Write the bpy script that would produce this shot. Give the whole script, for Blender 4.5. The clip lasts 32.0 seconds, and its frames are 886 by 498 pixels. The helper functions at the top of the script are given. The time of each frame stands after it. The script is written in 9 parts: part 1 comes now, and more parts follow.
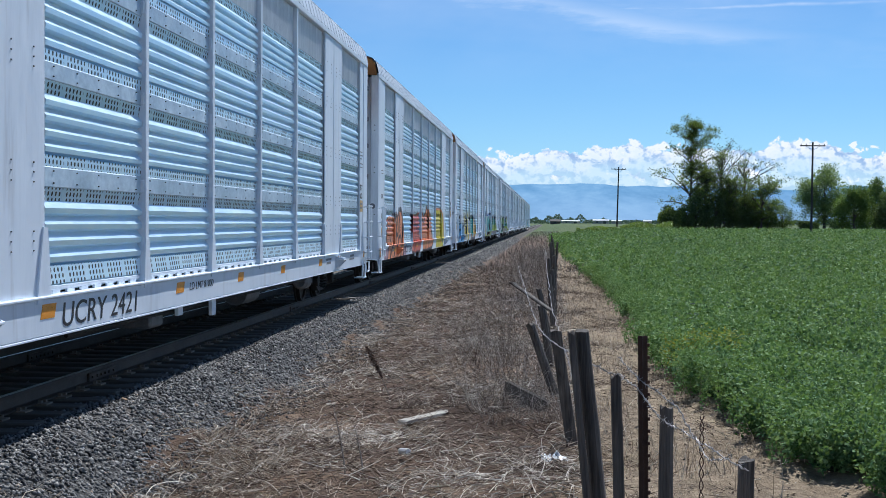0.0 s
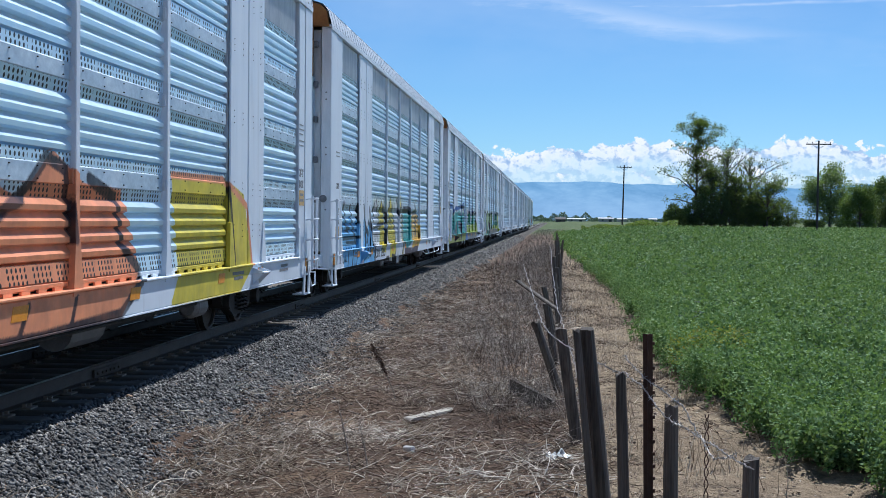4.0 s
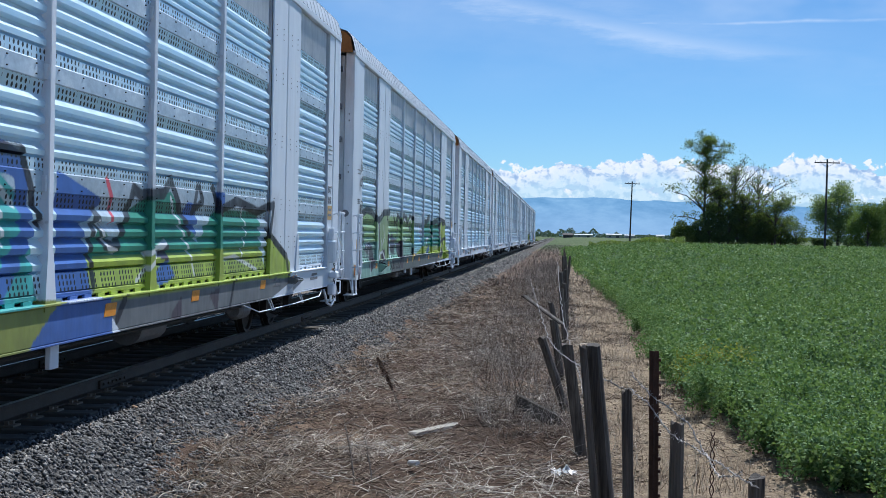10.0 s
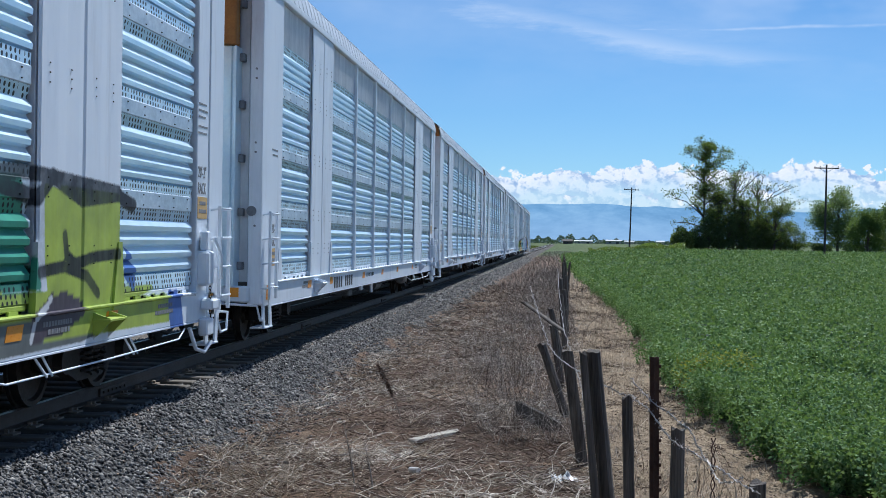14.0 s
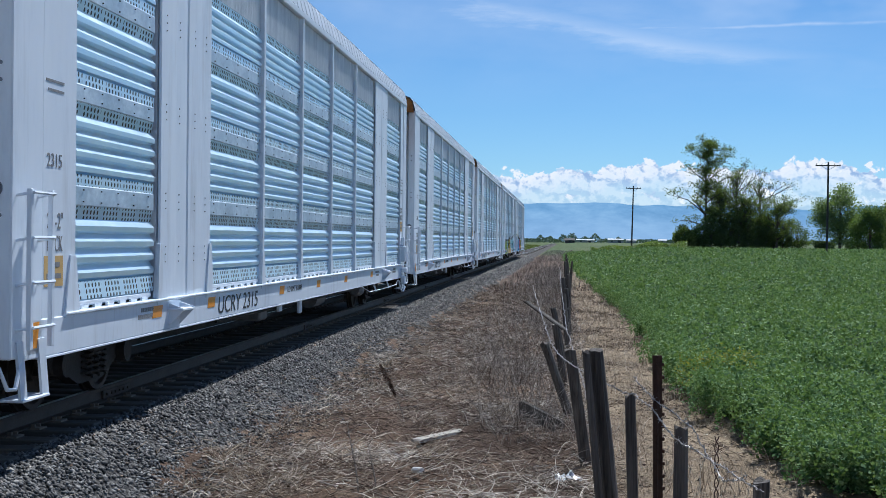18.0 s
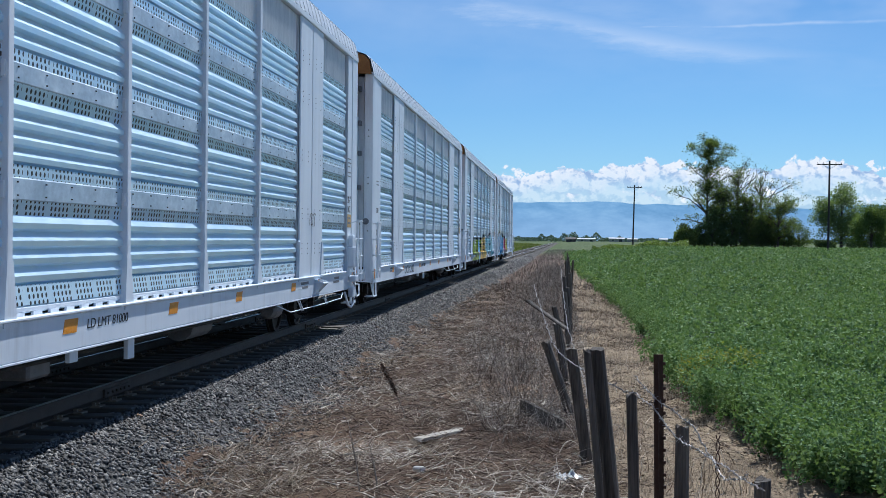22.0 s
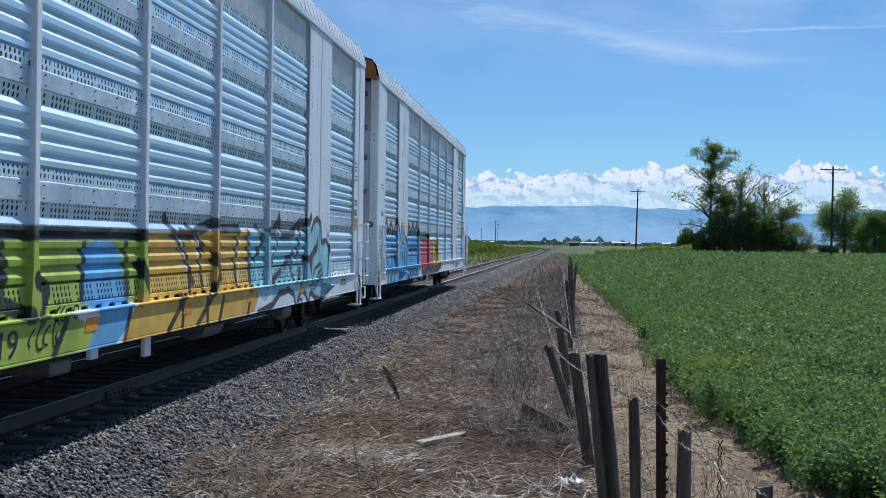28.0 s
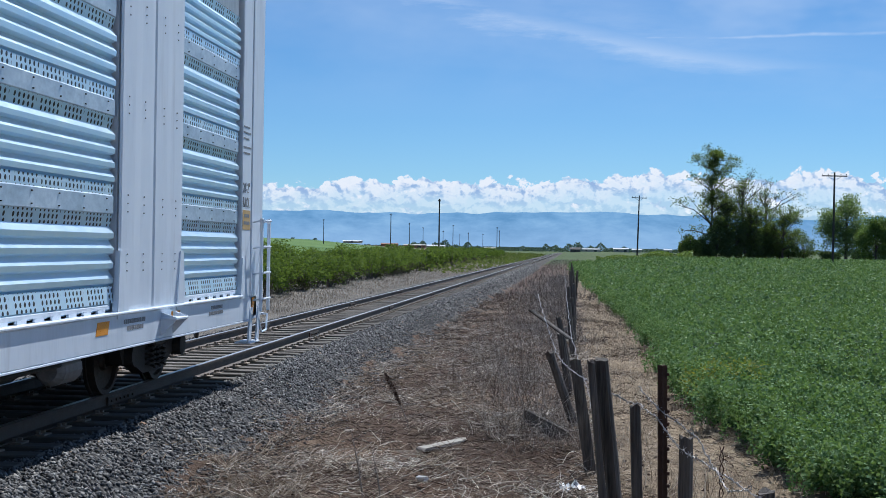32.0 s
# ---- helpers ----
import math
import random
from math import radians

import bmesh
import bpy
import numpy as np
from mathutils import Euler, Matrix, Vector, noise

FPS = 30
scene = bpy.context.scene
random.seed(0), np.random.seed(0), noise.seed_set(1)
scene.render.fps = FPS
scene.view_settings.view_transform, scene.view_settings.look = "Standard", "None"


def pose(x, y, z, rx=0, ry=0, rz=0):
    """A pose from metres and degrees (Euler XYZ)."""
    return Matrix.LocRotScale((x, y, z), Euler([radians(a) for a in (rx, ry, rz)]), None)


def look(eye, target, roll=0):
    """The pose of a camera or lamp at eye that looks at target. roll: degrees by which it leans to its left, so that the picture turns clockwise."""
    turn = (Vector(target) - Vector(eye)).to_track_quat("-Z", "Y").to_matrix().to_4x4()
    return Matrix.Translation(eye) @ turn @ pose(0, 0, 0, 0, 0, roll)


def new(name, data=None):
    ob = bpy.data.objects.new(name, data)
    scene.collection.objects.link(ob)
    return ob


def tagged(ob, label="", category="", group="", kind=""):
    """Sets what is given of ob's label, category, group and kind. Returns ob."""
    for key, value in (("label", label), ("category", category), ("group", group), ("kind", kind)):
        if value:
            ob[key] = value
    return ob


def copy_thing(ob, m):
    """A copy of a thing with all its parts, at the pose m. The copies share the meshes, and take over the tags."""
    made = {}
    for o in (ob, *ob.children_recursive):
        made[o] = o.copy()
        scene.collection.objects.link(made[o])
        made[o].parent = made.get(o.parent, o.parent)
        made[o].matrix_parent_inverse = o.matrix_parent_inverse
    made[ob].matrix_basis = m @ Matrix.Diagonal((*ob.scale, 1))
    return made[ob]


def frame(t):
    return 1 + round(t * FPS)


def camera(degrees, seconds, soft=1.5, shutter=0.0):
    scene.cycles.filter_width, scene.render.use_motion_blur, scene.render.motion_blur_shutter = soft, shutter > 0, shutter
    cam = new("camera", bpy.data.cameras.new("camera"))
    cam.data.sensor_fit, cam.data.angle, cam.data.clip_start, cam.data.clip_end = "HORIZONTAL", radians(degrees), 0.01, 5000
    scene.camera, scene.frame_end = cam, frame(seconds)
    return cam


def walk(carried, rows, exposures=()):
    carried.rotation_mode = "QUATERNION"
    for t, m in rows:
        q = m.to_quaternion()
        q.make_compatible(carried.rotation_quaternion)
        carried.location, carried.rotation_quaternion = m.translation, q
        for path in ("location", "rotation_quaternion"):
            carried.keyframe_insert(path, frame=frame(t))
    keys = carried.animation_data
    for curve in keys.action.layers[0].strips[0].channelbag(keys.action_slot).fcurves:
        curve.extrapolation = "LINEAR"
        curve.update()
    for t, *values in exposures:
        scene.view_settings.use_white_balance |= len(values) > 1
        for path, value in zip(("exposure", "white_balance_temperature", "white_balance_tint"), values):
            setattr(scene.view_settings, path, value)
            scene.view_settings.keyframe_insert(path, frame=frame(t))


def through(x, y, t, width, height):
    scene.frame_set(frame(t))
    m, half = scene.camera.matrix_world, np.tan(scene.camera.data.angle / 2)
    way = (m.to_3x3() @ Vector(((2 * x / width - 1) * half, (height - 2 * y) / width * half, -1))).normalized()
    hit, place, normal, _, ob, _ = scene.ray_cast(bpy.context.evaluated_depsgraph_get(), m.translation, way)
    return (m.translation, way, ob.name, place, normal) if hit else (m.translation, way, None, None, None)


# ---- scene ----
# ---------- camera: hand-held, turning a little about one spot ----------
EYE_Z = 1.737          # above the rail heads
SECONDS = 32.0
AIM = [
    (0.0, -4.644, -1.234, 0.391), (0.5, -4.673, -1.292, 0.376), (1.0, -4.701, -1.341, 0.357), (1.5, -4.737, -1.358, 0.363),
    (2.0, -4.762, -1.389, 0.407), (2.5, -4.783, -1.412, 0.439), (3.0, -4.812, -1.402, 0.474), (3.5, -4.843, -1.378, 0.472),
    (5.5, -4.982, -1.22, 0.727), (6.0, -5.0, -1.206, 0.729), (6.5, -5.023, -1.166, 0.805), (7.0, -5.057, -1.12, 0.878),
    (7.5, -5.084, -1.023, 0.964), (8.0, -5.112, -0.954, 1.014), (8.5, -5.13, -0.893, 1.052), (9.0, -5.171, -0.825, 1.106),
    (9.5, -5.18, -0.768, 1.132), (10.0, -5.201, -0.706, 1.16), (10.5, -5.21, -0.651, 1.143), (11.0, -5.214, -0.639, 1.08),
    (11.5, -5.232, -0.605, 1.046), (12.0, -5.228, -0.596, 1.009), (12.5, -5.2, -0.536, 1.005), (13.0, -5.196, -0.482, 0.973),
    (13.5, -5.197, -0.444, 0.965), (14.0, -5.197, -0.407, 0.954), (14.5, -5.206, -0.339, 0.949), (16.5, -5.247, -0.455, 0.557),
    (17.0, -5.24, -0.418, 0.552), (17.5, -5.266, -0.395, 0.563), (18.0, -5.288, -0.414, 0.594), (18.5, -5.293, -0.428, 0.634),
    (19.0, -5.298, -0.423, 0.677), (19.5, -5.275, -0.436, 0.607), (20.0, -5.274, -0.43, 0.552), (20.5, -5.31, -0.457, 0.496),
    (21.0, -5.344, -0.514, 0.547), (21.5, -5.33, -0.509, 0.591), (22.0, -5.34, -0.461, 0.589), (22.5, -5.373, -0.415, 0.604),
    (23.0, -5.404, -0.403, 0.61), (23.5, -5.41, -0.384, 0.686), (24.0, -5.44, -0.409, 0.703), (24.5, -5.455, -0.369, 0.75),
    (25.0, -5.448, -0.371, 0.748), (25.5, -5.449, -0.371, 0.774), (27.5, -5.459, -0.37, 0.894), (28.0, -5.471, -0.316, 0.884),
    (28.5, -5.49, -0.296, 0.925), (29.0, -5.471, -0.268, 0.962), (29.5, -5.482, -0.184, 0.992), (30.0, -5.501, -0.11, 0.953),
    (30.5, -5.531, -0.092, 0.9), (31.0, -5.535, -0.031, 0.872), (31.5, -5.544, -0.012, 0.877), (32.0, -5.537, -0.04, 0.887),
]
cam = camera(37.9, SECONDS, soft=0.5)


def aim(yaw, pitch, roll):
    """Camera pose at the fixed spot: yaw to the right of the track's direction, pitch up, roll, in degrees."""
    return pose(0, 0, EYE_Z, 90 + pitch, 0, -yaw) @ pose(0, 0, 0, 0, 0, roll)


walk(cam, [(t, aim(a, b, c)) for t, a, b, c in AIM], exposures=[(0, 0.27, 5650, 10), (SECONDS, 0.12, 5650, 10)])

# ---------- sky and sun ----------
SUN_AZ, SUN_EL = 16.5, 53.0     # degrees to the right of the track's direction, and above the horizon
world = bpy.data.worlds.new("sky")
scene.world = world
world.use_nodes = True
wn = world.node_tree.nodes
wl = world.node_tree.links
sky = wn.new("ShaderNodeTexSky")
sky.sky_type = "NISHITA"
sky.sun_disc = False
sky.sun_elevation = radians(SUN_EL)
sky.sun_rotation = radians(SUN_AZ)
sky.altitude = 1200
sky.air_density = 1.0
sky.dust_density = 0.0
sky.ozone_density = 3.0
wn["Background"].inputs["Strength"].default_value = 0.072
clear = wn.new("ShaderNodeMix")     # the deep blue of dry mountain air
clear.data_type, clear.blend_type = "RGBA", "MULTIPLY"
clear.inputs["Factor"].default_value = 1.0
clear.inputs["B"].default_value = (0.70, 0.92, 1.05, 1)
wl.new(sky.outputs[0], clear.inputs["A"])
wl.new(clear.outputs["Result"], wn["Background"].inputs["Color"])
sun_data = bpy.data.lights.new("sun", "SUN")
sun_data.energy = 5.0
sun_data.angle = radians(0.53)
sun_data.color = (1.0, 0.95, 0.86)
sun = new("sun", sun_data)
_s = Vector((math.sin(radians(SUN_AZ)) * math.cos(radians(SUN_EL)), math.cos(radians(SUN_AZ)) * math.cos(radians(SUN_EL)), math.sin(radians(SUN_EL))))
sun.matrix_world = look(_s * 60, (0, 0, 0))


# ---------- mesh helpers ----------
class Geo:
    """Collects vertices and faces (with a material slot each) of one mesh."""

    def __init__(self):
        self.v, self.f, self.m = [], [], []

    def add(self, verts, faces, slot=0):
        n = len(self.v)
        self.v.extend(verts)
        self.f.extend([tuple(n + i for i in f) for f in faces])
        self.m.extend([slot] * len(faces))
        return self

    def box(self, x0, x1, y0, y1, z0, z1, c=0.0, slot=0, turn=None):
        """A block with chamfered edges (c metres)."""
        if c <= 0:
            v = [(x, y, z) for x in (x0, x1) for y in (y0, y1) for z in (z0, z1)]
            f = [(0, 1, 3, 2), (4, 6, 7, 5), (0, 4, 5, 1), (2, 3, 7, 6), (0, 2, 6, 4), (1, 5, 7, 3)]
        else:
            lo, hi = (x0, y0, z0), (x1, y1, z1)
            v, f, idx = [], [], {}
            for sx in (0, 1):
                for sy in (0, 1):
                    for sz in (0, 1):
                        s = (sx, sy, sz)
                        for ax in range(3):
                            p = [hi[k] - c if s[k] else lo[k] + c for k in range(3)]
                            p[ax] = hi[ax] if s[ax] else lo[ax]
                            idx[(s, ax)] = len(v)
                            v.append(tuple(p))
            for ax in range(3):
                a, b = [k for k in range(3) if k != ax]
                for e in (0, 1):
                    q = []
                    for (i, j) in ((0, 0), (1, 0), (1, 1), (0, 1)):
                        s = [0, 0, 0]
                        s[ax], s[a], s[b] = e, i, j
                        q.append(idx[(tuple(s), ax)])
                    f.append(tuple(q))
                for i in (0, 1):
                    for j in (0, 1):
                        s0, s1 = [0, 0, 0], [0, 0, 0]
                        s0[a] = s1[a] = i
                        s0[b] = s1[b] = j
                        s0[ax], s1[ax] = 0, 1
                        s0, s1 = tuple(s0), tuple(s1)
                        f.append((idx[(s0, a)], idx[(s1, a)], idx[(s1, b)], idx[(s0, b)]))
            for sx in (0, 1):
                for sy in (0, 1):
                    for sz in (0, 1):
                        f.append(tuple(idx[((sx, sy, sz), k)] for k in range(3)))
        if turn is not None:
            v = [tuple(turn @ Vector(p)) for p in v]
        return self.add(v, f, slot)

    def tube(self, pts, radii, n=8, slot=0, caps=True):
        """A round bar through points."""
        pts = [Vector(p) for p in pts]
        if not hasattr(radii, "__len__"):
            radii = [radii] * len(pts)
        rings = []
        for i, p in enumerate(pts):
            d = (pts[min(i + 1, len(pts) - 1)] - pts[max(i - 1, 0)]).normalized()
            a = d.orthogonal().normalized() if i == 0 else (rings_a - d * rings_a.dot(d)).normalized()
            rings_a = a
            b = d.cross(a)
            rings.append([tuple(p + (a * math.cos(2 * math.pi * k / n) + b * math.sin(2 * math.pi * k / n)) * radii[i]) for k in range(n)])
        v = [q for r in rings for q in r]
        f = [(i * n + k, i * n + (k + 1) % n, (i + 1) * n + (k + 1) % n, (i + 1) * n + k) for i in range(len(pts) - 1) for k in range(n)]
        if caps:
            f.append(tuple(range(n))[::-1])
            f.append(tuple((len(pts) - 1) * n + k for k in range(n)))
        return self.add(v, f, slot)

    def prism(self, profile, along, a, b, slot=0, caps=True, closed=True):
        """A profile of (u, w) pairs carried from a to b along an axis: 'y': (u, w) = (x, z); 'x': (y, z); 'z': (x, y)."""
        n = len(profile)
        def at(u, w, t):
            return {"y": (u, t, w), "x": (t, u, w), "z": (u, w, t)}[along]
        v = [at(u, w, a) for u, w in profile] + [at(u, w, b) for u, w in profile]
        f = [(i, (i + 1) % n, n + (i + 1) % n, n + i) for i in range(n if closed else n - 1)]
        if caps and closed:
            f += [tuple(range(n))[::-1], tuple(range(n, 2 * n))]
        return self.add(v, f, slot)

    def done(self, name, mats, parent=None, label="", smooth=False, weld=False):
        me = bpy.data.meshes.new(name)
        me.from_pydata(self.v, [], self.f)
        for m in (mats if isinstance(mats, (list, tuple)) else [mats]):
            me.materials.append(m)
        me.polygons.foreach_set("material_index", self.m)
        if smooth:
            me.polygons.foreach_set("use_smooth", [True] * len(self.f))
        bm = bmesh.new()
        bm.from_mesh(me)
        if weld:
            bmesh.ops.remove_doubles(bm, verts=bm.verts, dist=1e-5)
        bmesh.ops.recalc_face_normals(bm, faces=bm.faces)
        bm.to_mesh(me)
        bm.free()
        ob = new(name, me)
        if parent is not None:
            ob.parent = parent
        return tagged(ob, label=label)


def sheet(name, verts, faces, mats, parent=None, slots=None, smooth=False):
    """One mesh object from arrays: faces is an (n, 3) or (n, 4) index array."""
    me = bpy.data.meshes.new(name)
    verts, faces = np.asarray(verts, dtype=np.float32), np.asarray(faces, dtype=np.int32)
    n, k = faces.shape
    me.vertices.add(len(verts))
    me.vertices.foreach_set("co", verts.ravel())
    me.loops.add(n * k)
    me.loops.foreach_set("vertex_index", faces.ravel())
    me.polygons.add(n)
    me.polygons.foreach_set("loop_start", np.arange(0, n * k, k, dtype=np.int32))
    me.polygons.foreach_set("loop_total", np.full(n, k, dtype=np.int32))
    for m in (mats if isinstance(mats, (list, tuple)) else [mats]):
        me.materials.append(m)
    if slots is not None:
        me.polygons.foreach_set("material_index", np.asarray(slots, dtype=np.int32))
    if smooth:
        me.polygons.foreach_set("use_smooth", np.ones(n, dtype=bool))
    me.update(calc_edges=True)
    ob = new(name, me)
    if parent is not None:
        ob.parent = parent
    return ob


def empty(name, m, label="", category="", group="", kind=""):
    ob = new(name)
    ob.matrix_basis = m
    return tagged(ob, label, category, group, kind)


# ---------- materials ----------
class Mat:
    """A node material with short helpers."""

    def __init__(self, name, rough=0.6, metal=0.0, spec=0.5):
        self.mat = bpy.data.materials.new(name)
        self.mat.use_nodes = True
        self.n, self.l = self.mat.node_tree.nodes, self.mat.node_tree.links
        self.bsdf = self.n["Principled BSDF"]
        self.bsdf.inputs["Roughness"].default_value = rough
        self.bsdf.inputs["Metallic"].default_value = metal
        self.bsdf.inputs["Specular IOR Level"].default_value = spec
        self.coord = self.n.new("ShaderNodeTexCoord").outputs["Object"]

    def put(self, socket, value):
        if hasattr(value, "is_linked"):
            self.l.new(value, socket)
        elif hasattr(value, "__len__") and len(value) == 3 and socket.type == "RGBA":
            socket.default_value = (*value, 1)
        else:
            socket.default_value = value

    def math(self, op, a, b=0.0, c=0.0, clamp=False):
        q = self.n.new("ShaderNodeMath")
        q.operation, q.use_clamp = op, clamp
        for i, x in enumerate((a, b, c)):
            self.put(q.inputs[i], x)
        return q.outputs[0]

    def mix(self, fac, a, b, blend="MIX"):
        q = self.n.new("ShaderNodeMix")
        q.data_type, q.blend_type = "RGBA", blend
        self.put(q.inputs["Factor"], fac)
        self.put(q.inputs["A"], a)
        self.put(q.inputs["B"], b)
        return q.outputs["Result"]

    def noise(self, scale, detail=3.0, rough=0.55, stretch=None, w=None):
        q = self.n.new("ShaderNodeTexNoise")
        q.inputs["Scale"].default_value, q.inputs["Detail"].default_value, q.inputs["Roughness"].default_value = scale, detail, rough
        src = self.coord
        if stretch is not None:
            mp = self.n.new("ShaderNodeMapping")
            mp.inputs["Scale"].default_value = stretch
            self.l.new(src, mp.inputs["Vector"])
            src = mp.outputs[0]
        self.l.new(src, q.inputs["Vector"])
        return q.outputs["Fac"]

    def voronoi(self, scale, out="Distance", feature="F1"):
        q = self.n.new("ShaderNodeTexVoronoi")
        q.feature = feature
        q.inputs["Scale"].default_value = scale
        self.l.new(self.coord, q.inputs["Vector"])
        return q.outputs[out]

    def ramp(self, fac, stops):
        q = self.n.new("ShaderNodeValToRGB")
        e = q.color_ramp.elements
        while len(e) < len(stops):
            e.new(0.5)
        for k, (p, c) in zip(e, stops):
            k.position, k.color = p, (*c, 1)
        self.l.new(fac, q.inputs[0])
        return q.outputs[0]

    def range(self, x, a, b, c=0.0, d=1.0):
        q = self.n.new("ShaderNodeMapRange")
        self.put(q.inputs[0], x)
        for i, k in enumerate((a, b, c, d)):
            q.inputs[i + 1].default_value = k
        return q.outputs[0]

    def xyz(self):
        q = self.n.new("ShaderNodeSeparateXYZ")
        self.l.new(self.coord, q.inputs[0])
        return q.outputs

    def color(self, c):
        self.put(self.bsdf.inputs["Base Color"], c)
        return self

    def rough(self, r):
        self.put(self.bsdf.inputs["Roughness"], r)
        return self

    def bump(self, h, strength=0.3, dist=0.01):
        q = self.n.new("ShaderNodeBump")
        q.inputs["Strength"].default_value, q.inputs["Distance"].default_value = strength, dist
        self.l.new(h, q.inputs["Height"])
        self.l.new(q.outputs[0], self.bsdf.inputs["Normal"])
        return self


def plain(name, a, b, scale=4.0, rough=0.6, metal=0.0, bump=0.2, fine=40.0, stretch=None, spec=0.5):
    """Two tones mixed by a coarse and a fine noise, with fine relief."""
    m = Mat(name, rough, metal, spec)
    n1, n2 = m.noise(scale, 4, 0.6, stretch), m.noise(fine, 3, 0.6, stretch)
    f = m.math("ADD", m.math("MULTIPLY", n1, 0.65), m.math("MULTIPLY", n2, 0.35))
    m.color(m.ramp(f, [(0.32, a), (0.68, b)]))
    m.rough(m.range(n2, 0.3, 0.7, max(rough - 0.1, 0.02), min(rough + 0.12, 1)))
    if bump:
        m.bump(n2, bump, 0.01)
    return m.mat


def leafy(name, stops, rough=0.5, through=0.35, spec=0.3, patch=0.6, share=0.4):
    """Leaves: a tone for each loose piece, light shining through."""
    m = Mat(name, rough, 0, spec)
    g = m.n.new("ShaderNodeNewGeometry")
    n1 = m.range(m.noise(patch, 3, 0.6), 0.25, 0.75)
    f = m.math("ADD", m.math("MULTIPLY", g.outputs["Random Per Island"], 1 - share), m.math("MULTIPLY", n1, share))
    c = m.ramp(f, stops)
    m.color(c)
    t = m.n.new("ShaderNodeBsdfTranslucent")
    m.l.new(m.mix(0.5, c, (0.35, 0.5, 0.05)), t.inputs["Color"])
    x = m.n.new("ShaderNodeMixShader")
    x.inputs[0].default_value = through
    m.l.new(m.bsdf.outputs[0], x.inputs[1])
    m.l.new(t.outputs[0], x.inputs[2])
    m.l.new(x.outputs[0], m.n["Material Output"].inputs["Surface"])
    return m.mat

GALV_A, GALV_B = (0.64, 0.84, 1.0), (0.80, 0.94, 1.0)


class Spray:
    """A sprayed piece on a car's near flank, in the car's own y and z: colour fields, bands, dark and white strokes, overspray."""

    def __init__(self):
        self.items = []

    def fill(self, colour, *p):
        self.items.append(("fill", colour, 0.03, p))

    def band(self, colour, r, *p):
        self.items.append(("band", colour, r, p))

    def ink(self, r, *p):
        self.items.append(("ink", None, r, p))

    def chalk(self, r, *p):
        self.items.append(("chalk", None, r, p))

    def haze(self, colour, k, y0, y1, z0, z1):
        self.items.append(("haze", colour, k, (y0, z0, y1, z1)))

    def reach(self):
        ys = [v for it in self.items for v in it[3][0::2]]
        return min(ys) - 0.3, max(ys) + 0.3

    def top(self):
        return max(v for it in self.items for v in it[3][1::2])

    def cover(self, y, z):
        """Paint at the points: field colour and depth inside it, stroke depths, overspray."""
        n = len(y)
        field = np.full(n, 9.0)
        rgb = np.zeros((n, 3))
        dark, white = np.full(n, 9.0), np.full(n, 9.0)
        soft = np.zeros((n, 4))
        for kind, colour, r, p in self.items:
            P = np.array(p, dtype=float).reshape(-1, 2)
            i = np.nonzero((y > P[:, 0].min() - 0.4) & (y < P[:, 0].max() + 0.4) & (z > P[:, 1].min() - 0.4) & (z < P[:, 1].max() + 0.4))[0]
            if not len(i):
                continue
            a, b = y[i], z[i]
            if kind == "haze":
                (y0, z0), (y1, z1) = P
                d = np.minimum(np.minimum(a - y0, y1 - a), np.minimum(b - z0, z1 - b))
                k = np.clip((d + 0.15) / 0.35, 0, 1) * r
                soft[i, :3] = soft[i, :3] * (1 - k[:, None]) + np.array(colour) * k[:, None]
                soft[i, 3] = 1 - (1 - soft[i, 3]) * (1 - k)
                continue
            Q = np.roll(P, -1, 0) if kind == "fill" else P[1:]
            O = P if kind == "fill" else P[:-1]
            d2, inside = np.full(len(i), 99.0), np.zeros(len(i), dtype=bool)
            for (ay, az), (by, bz) in zip(O, Q):
                ey, ez = by - ay, bz - az
                t = np.clip(((a - ay) * ey + (b - az) * ez) / (ey * ey + ez * ez + 1e-9), 0, 1)
                d2 = np.minimum(d2, (a - ay - t * ey) ** 2 + (b - az - t * ez) ** 2)
                if kind == "fill" and az != bz:
                    hit = ((az > b) != (bz > b)) & (a < ey * (b - az) / ez + ay)
                    inside ^= hit
            d = np.sqrt(d2)
            d = np.where(inside, -d, d) - r
            if kind in ("fill", "band"):
                over = (d < 0) | (d < field[i])
                rgb[i[over]] = colour
                field[i] = np.minimum(field[i], d)
            elif kind == "ink":
                dark[i] = np.minimum(dark[i], d)
            else:
                white[i] = np.minimum(white[i], d)
        depth = [np.clip(0.06 - d, 0, 0.12) / 0.06 for d in (field, dark, white)]
        return rgb, depth, soft


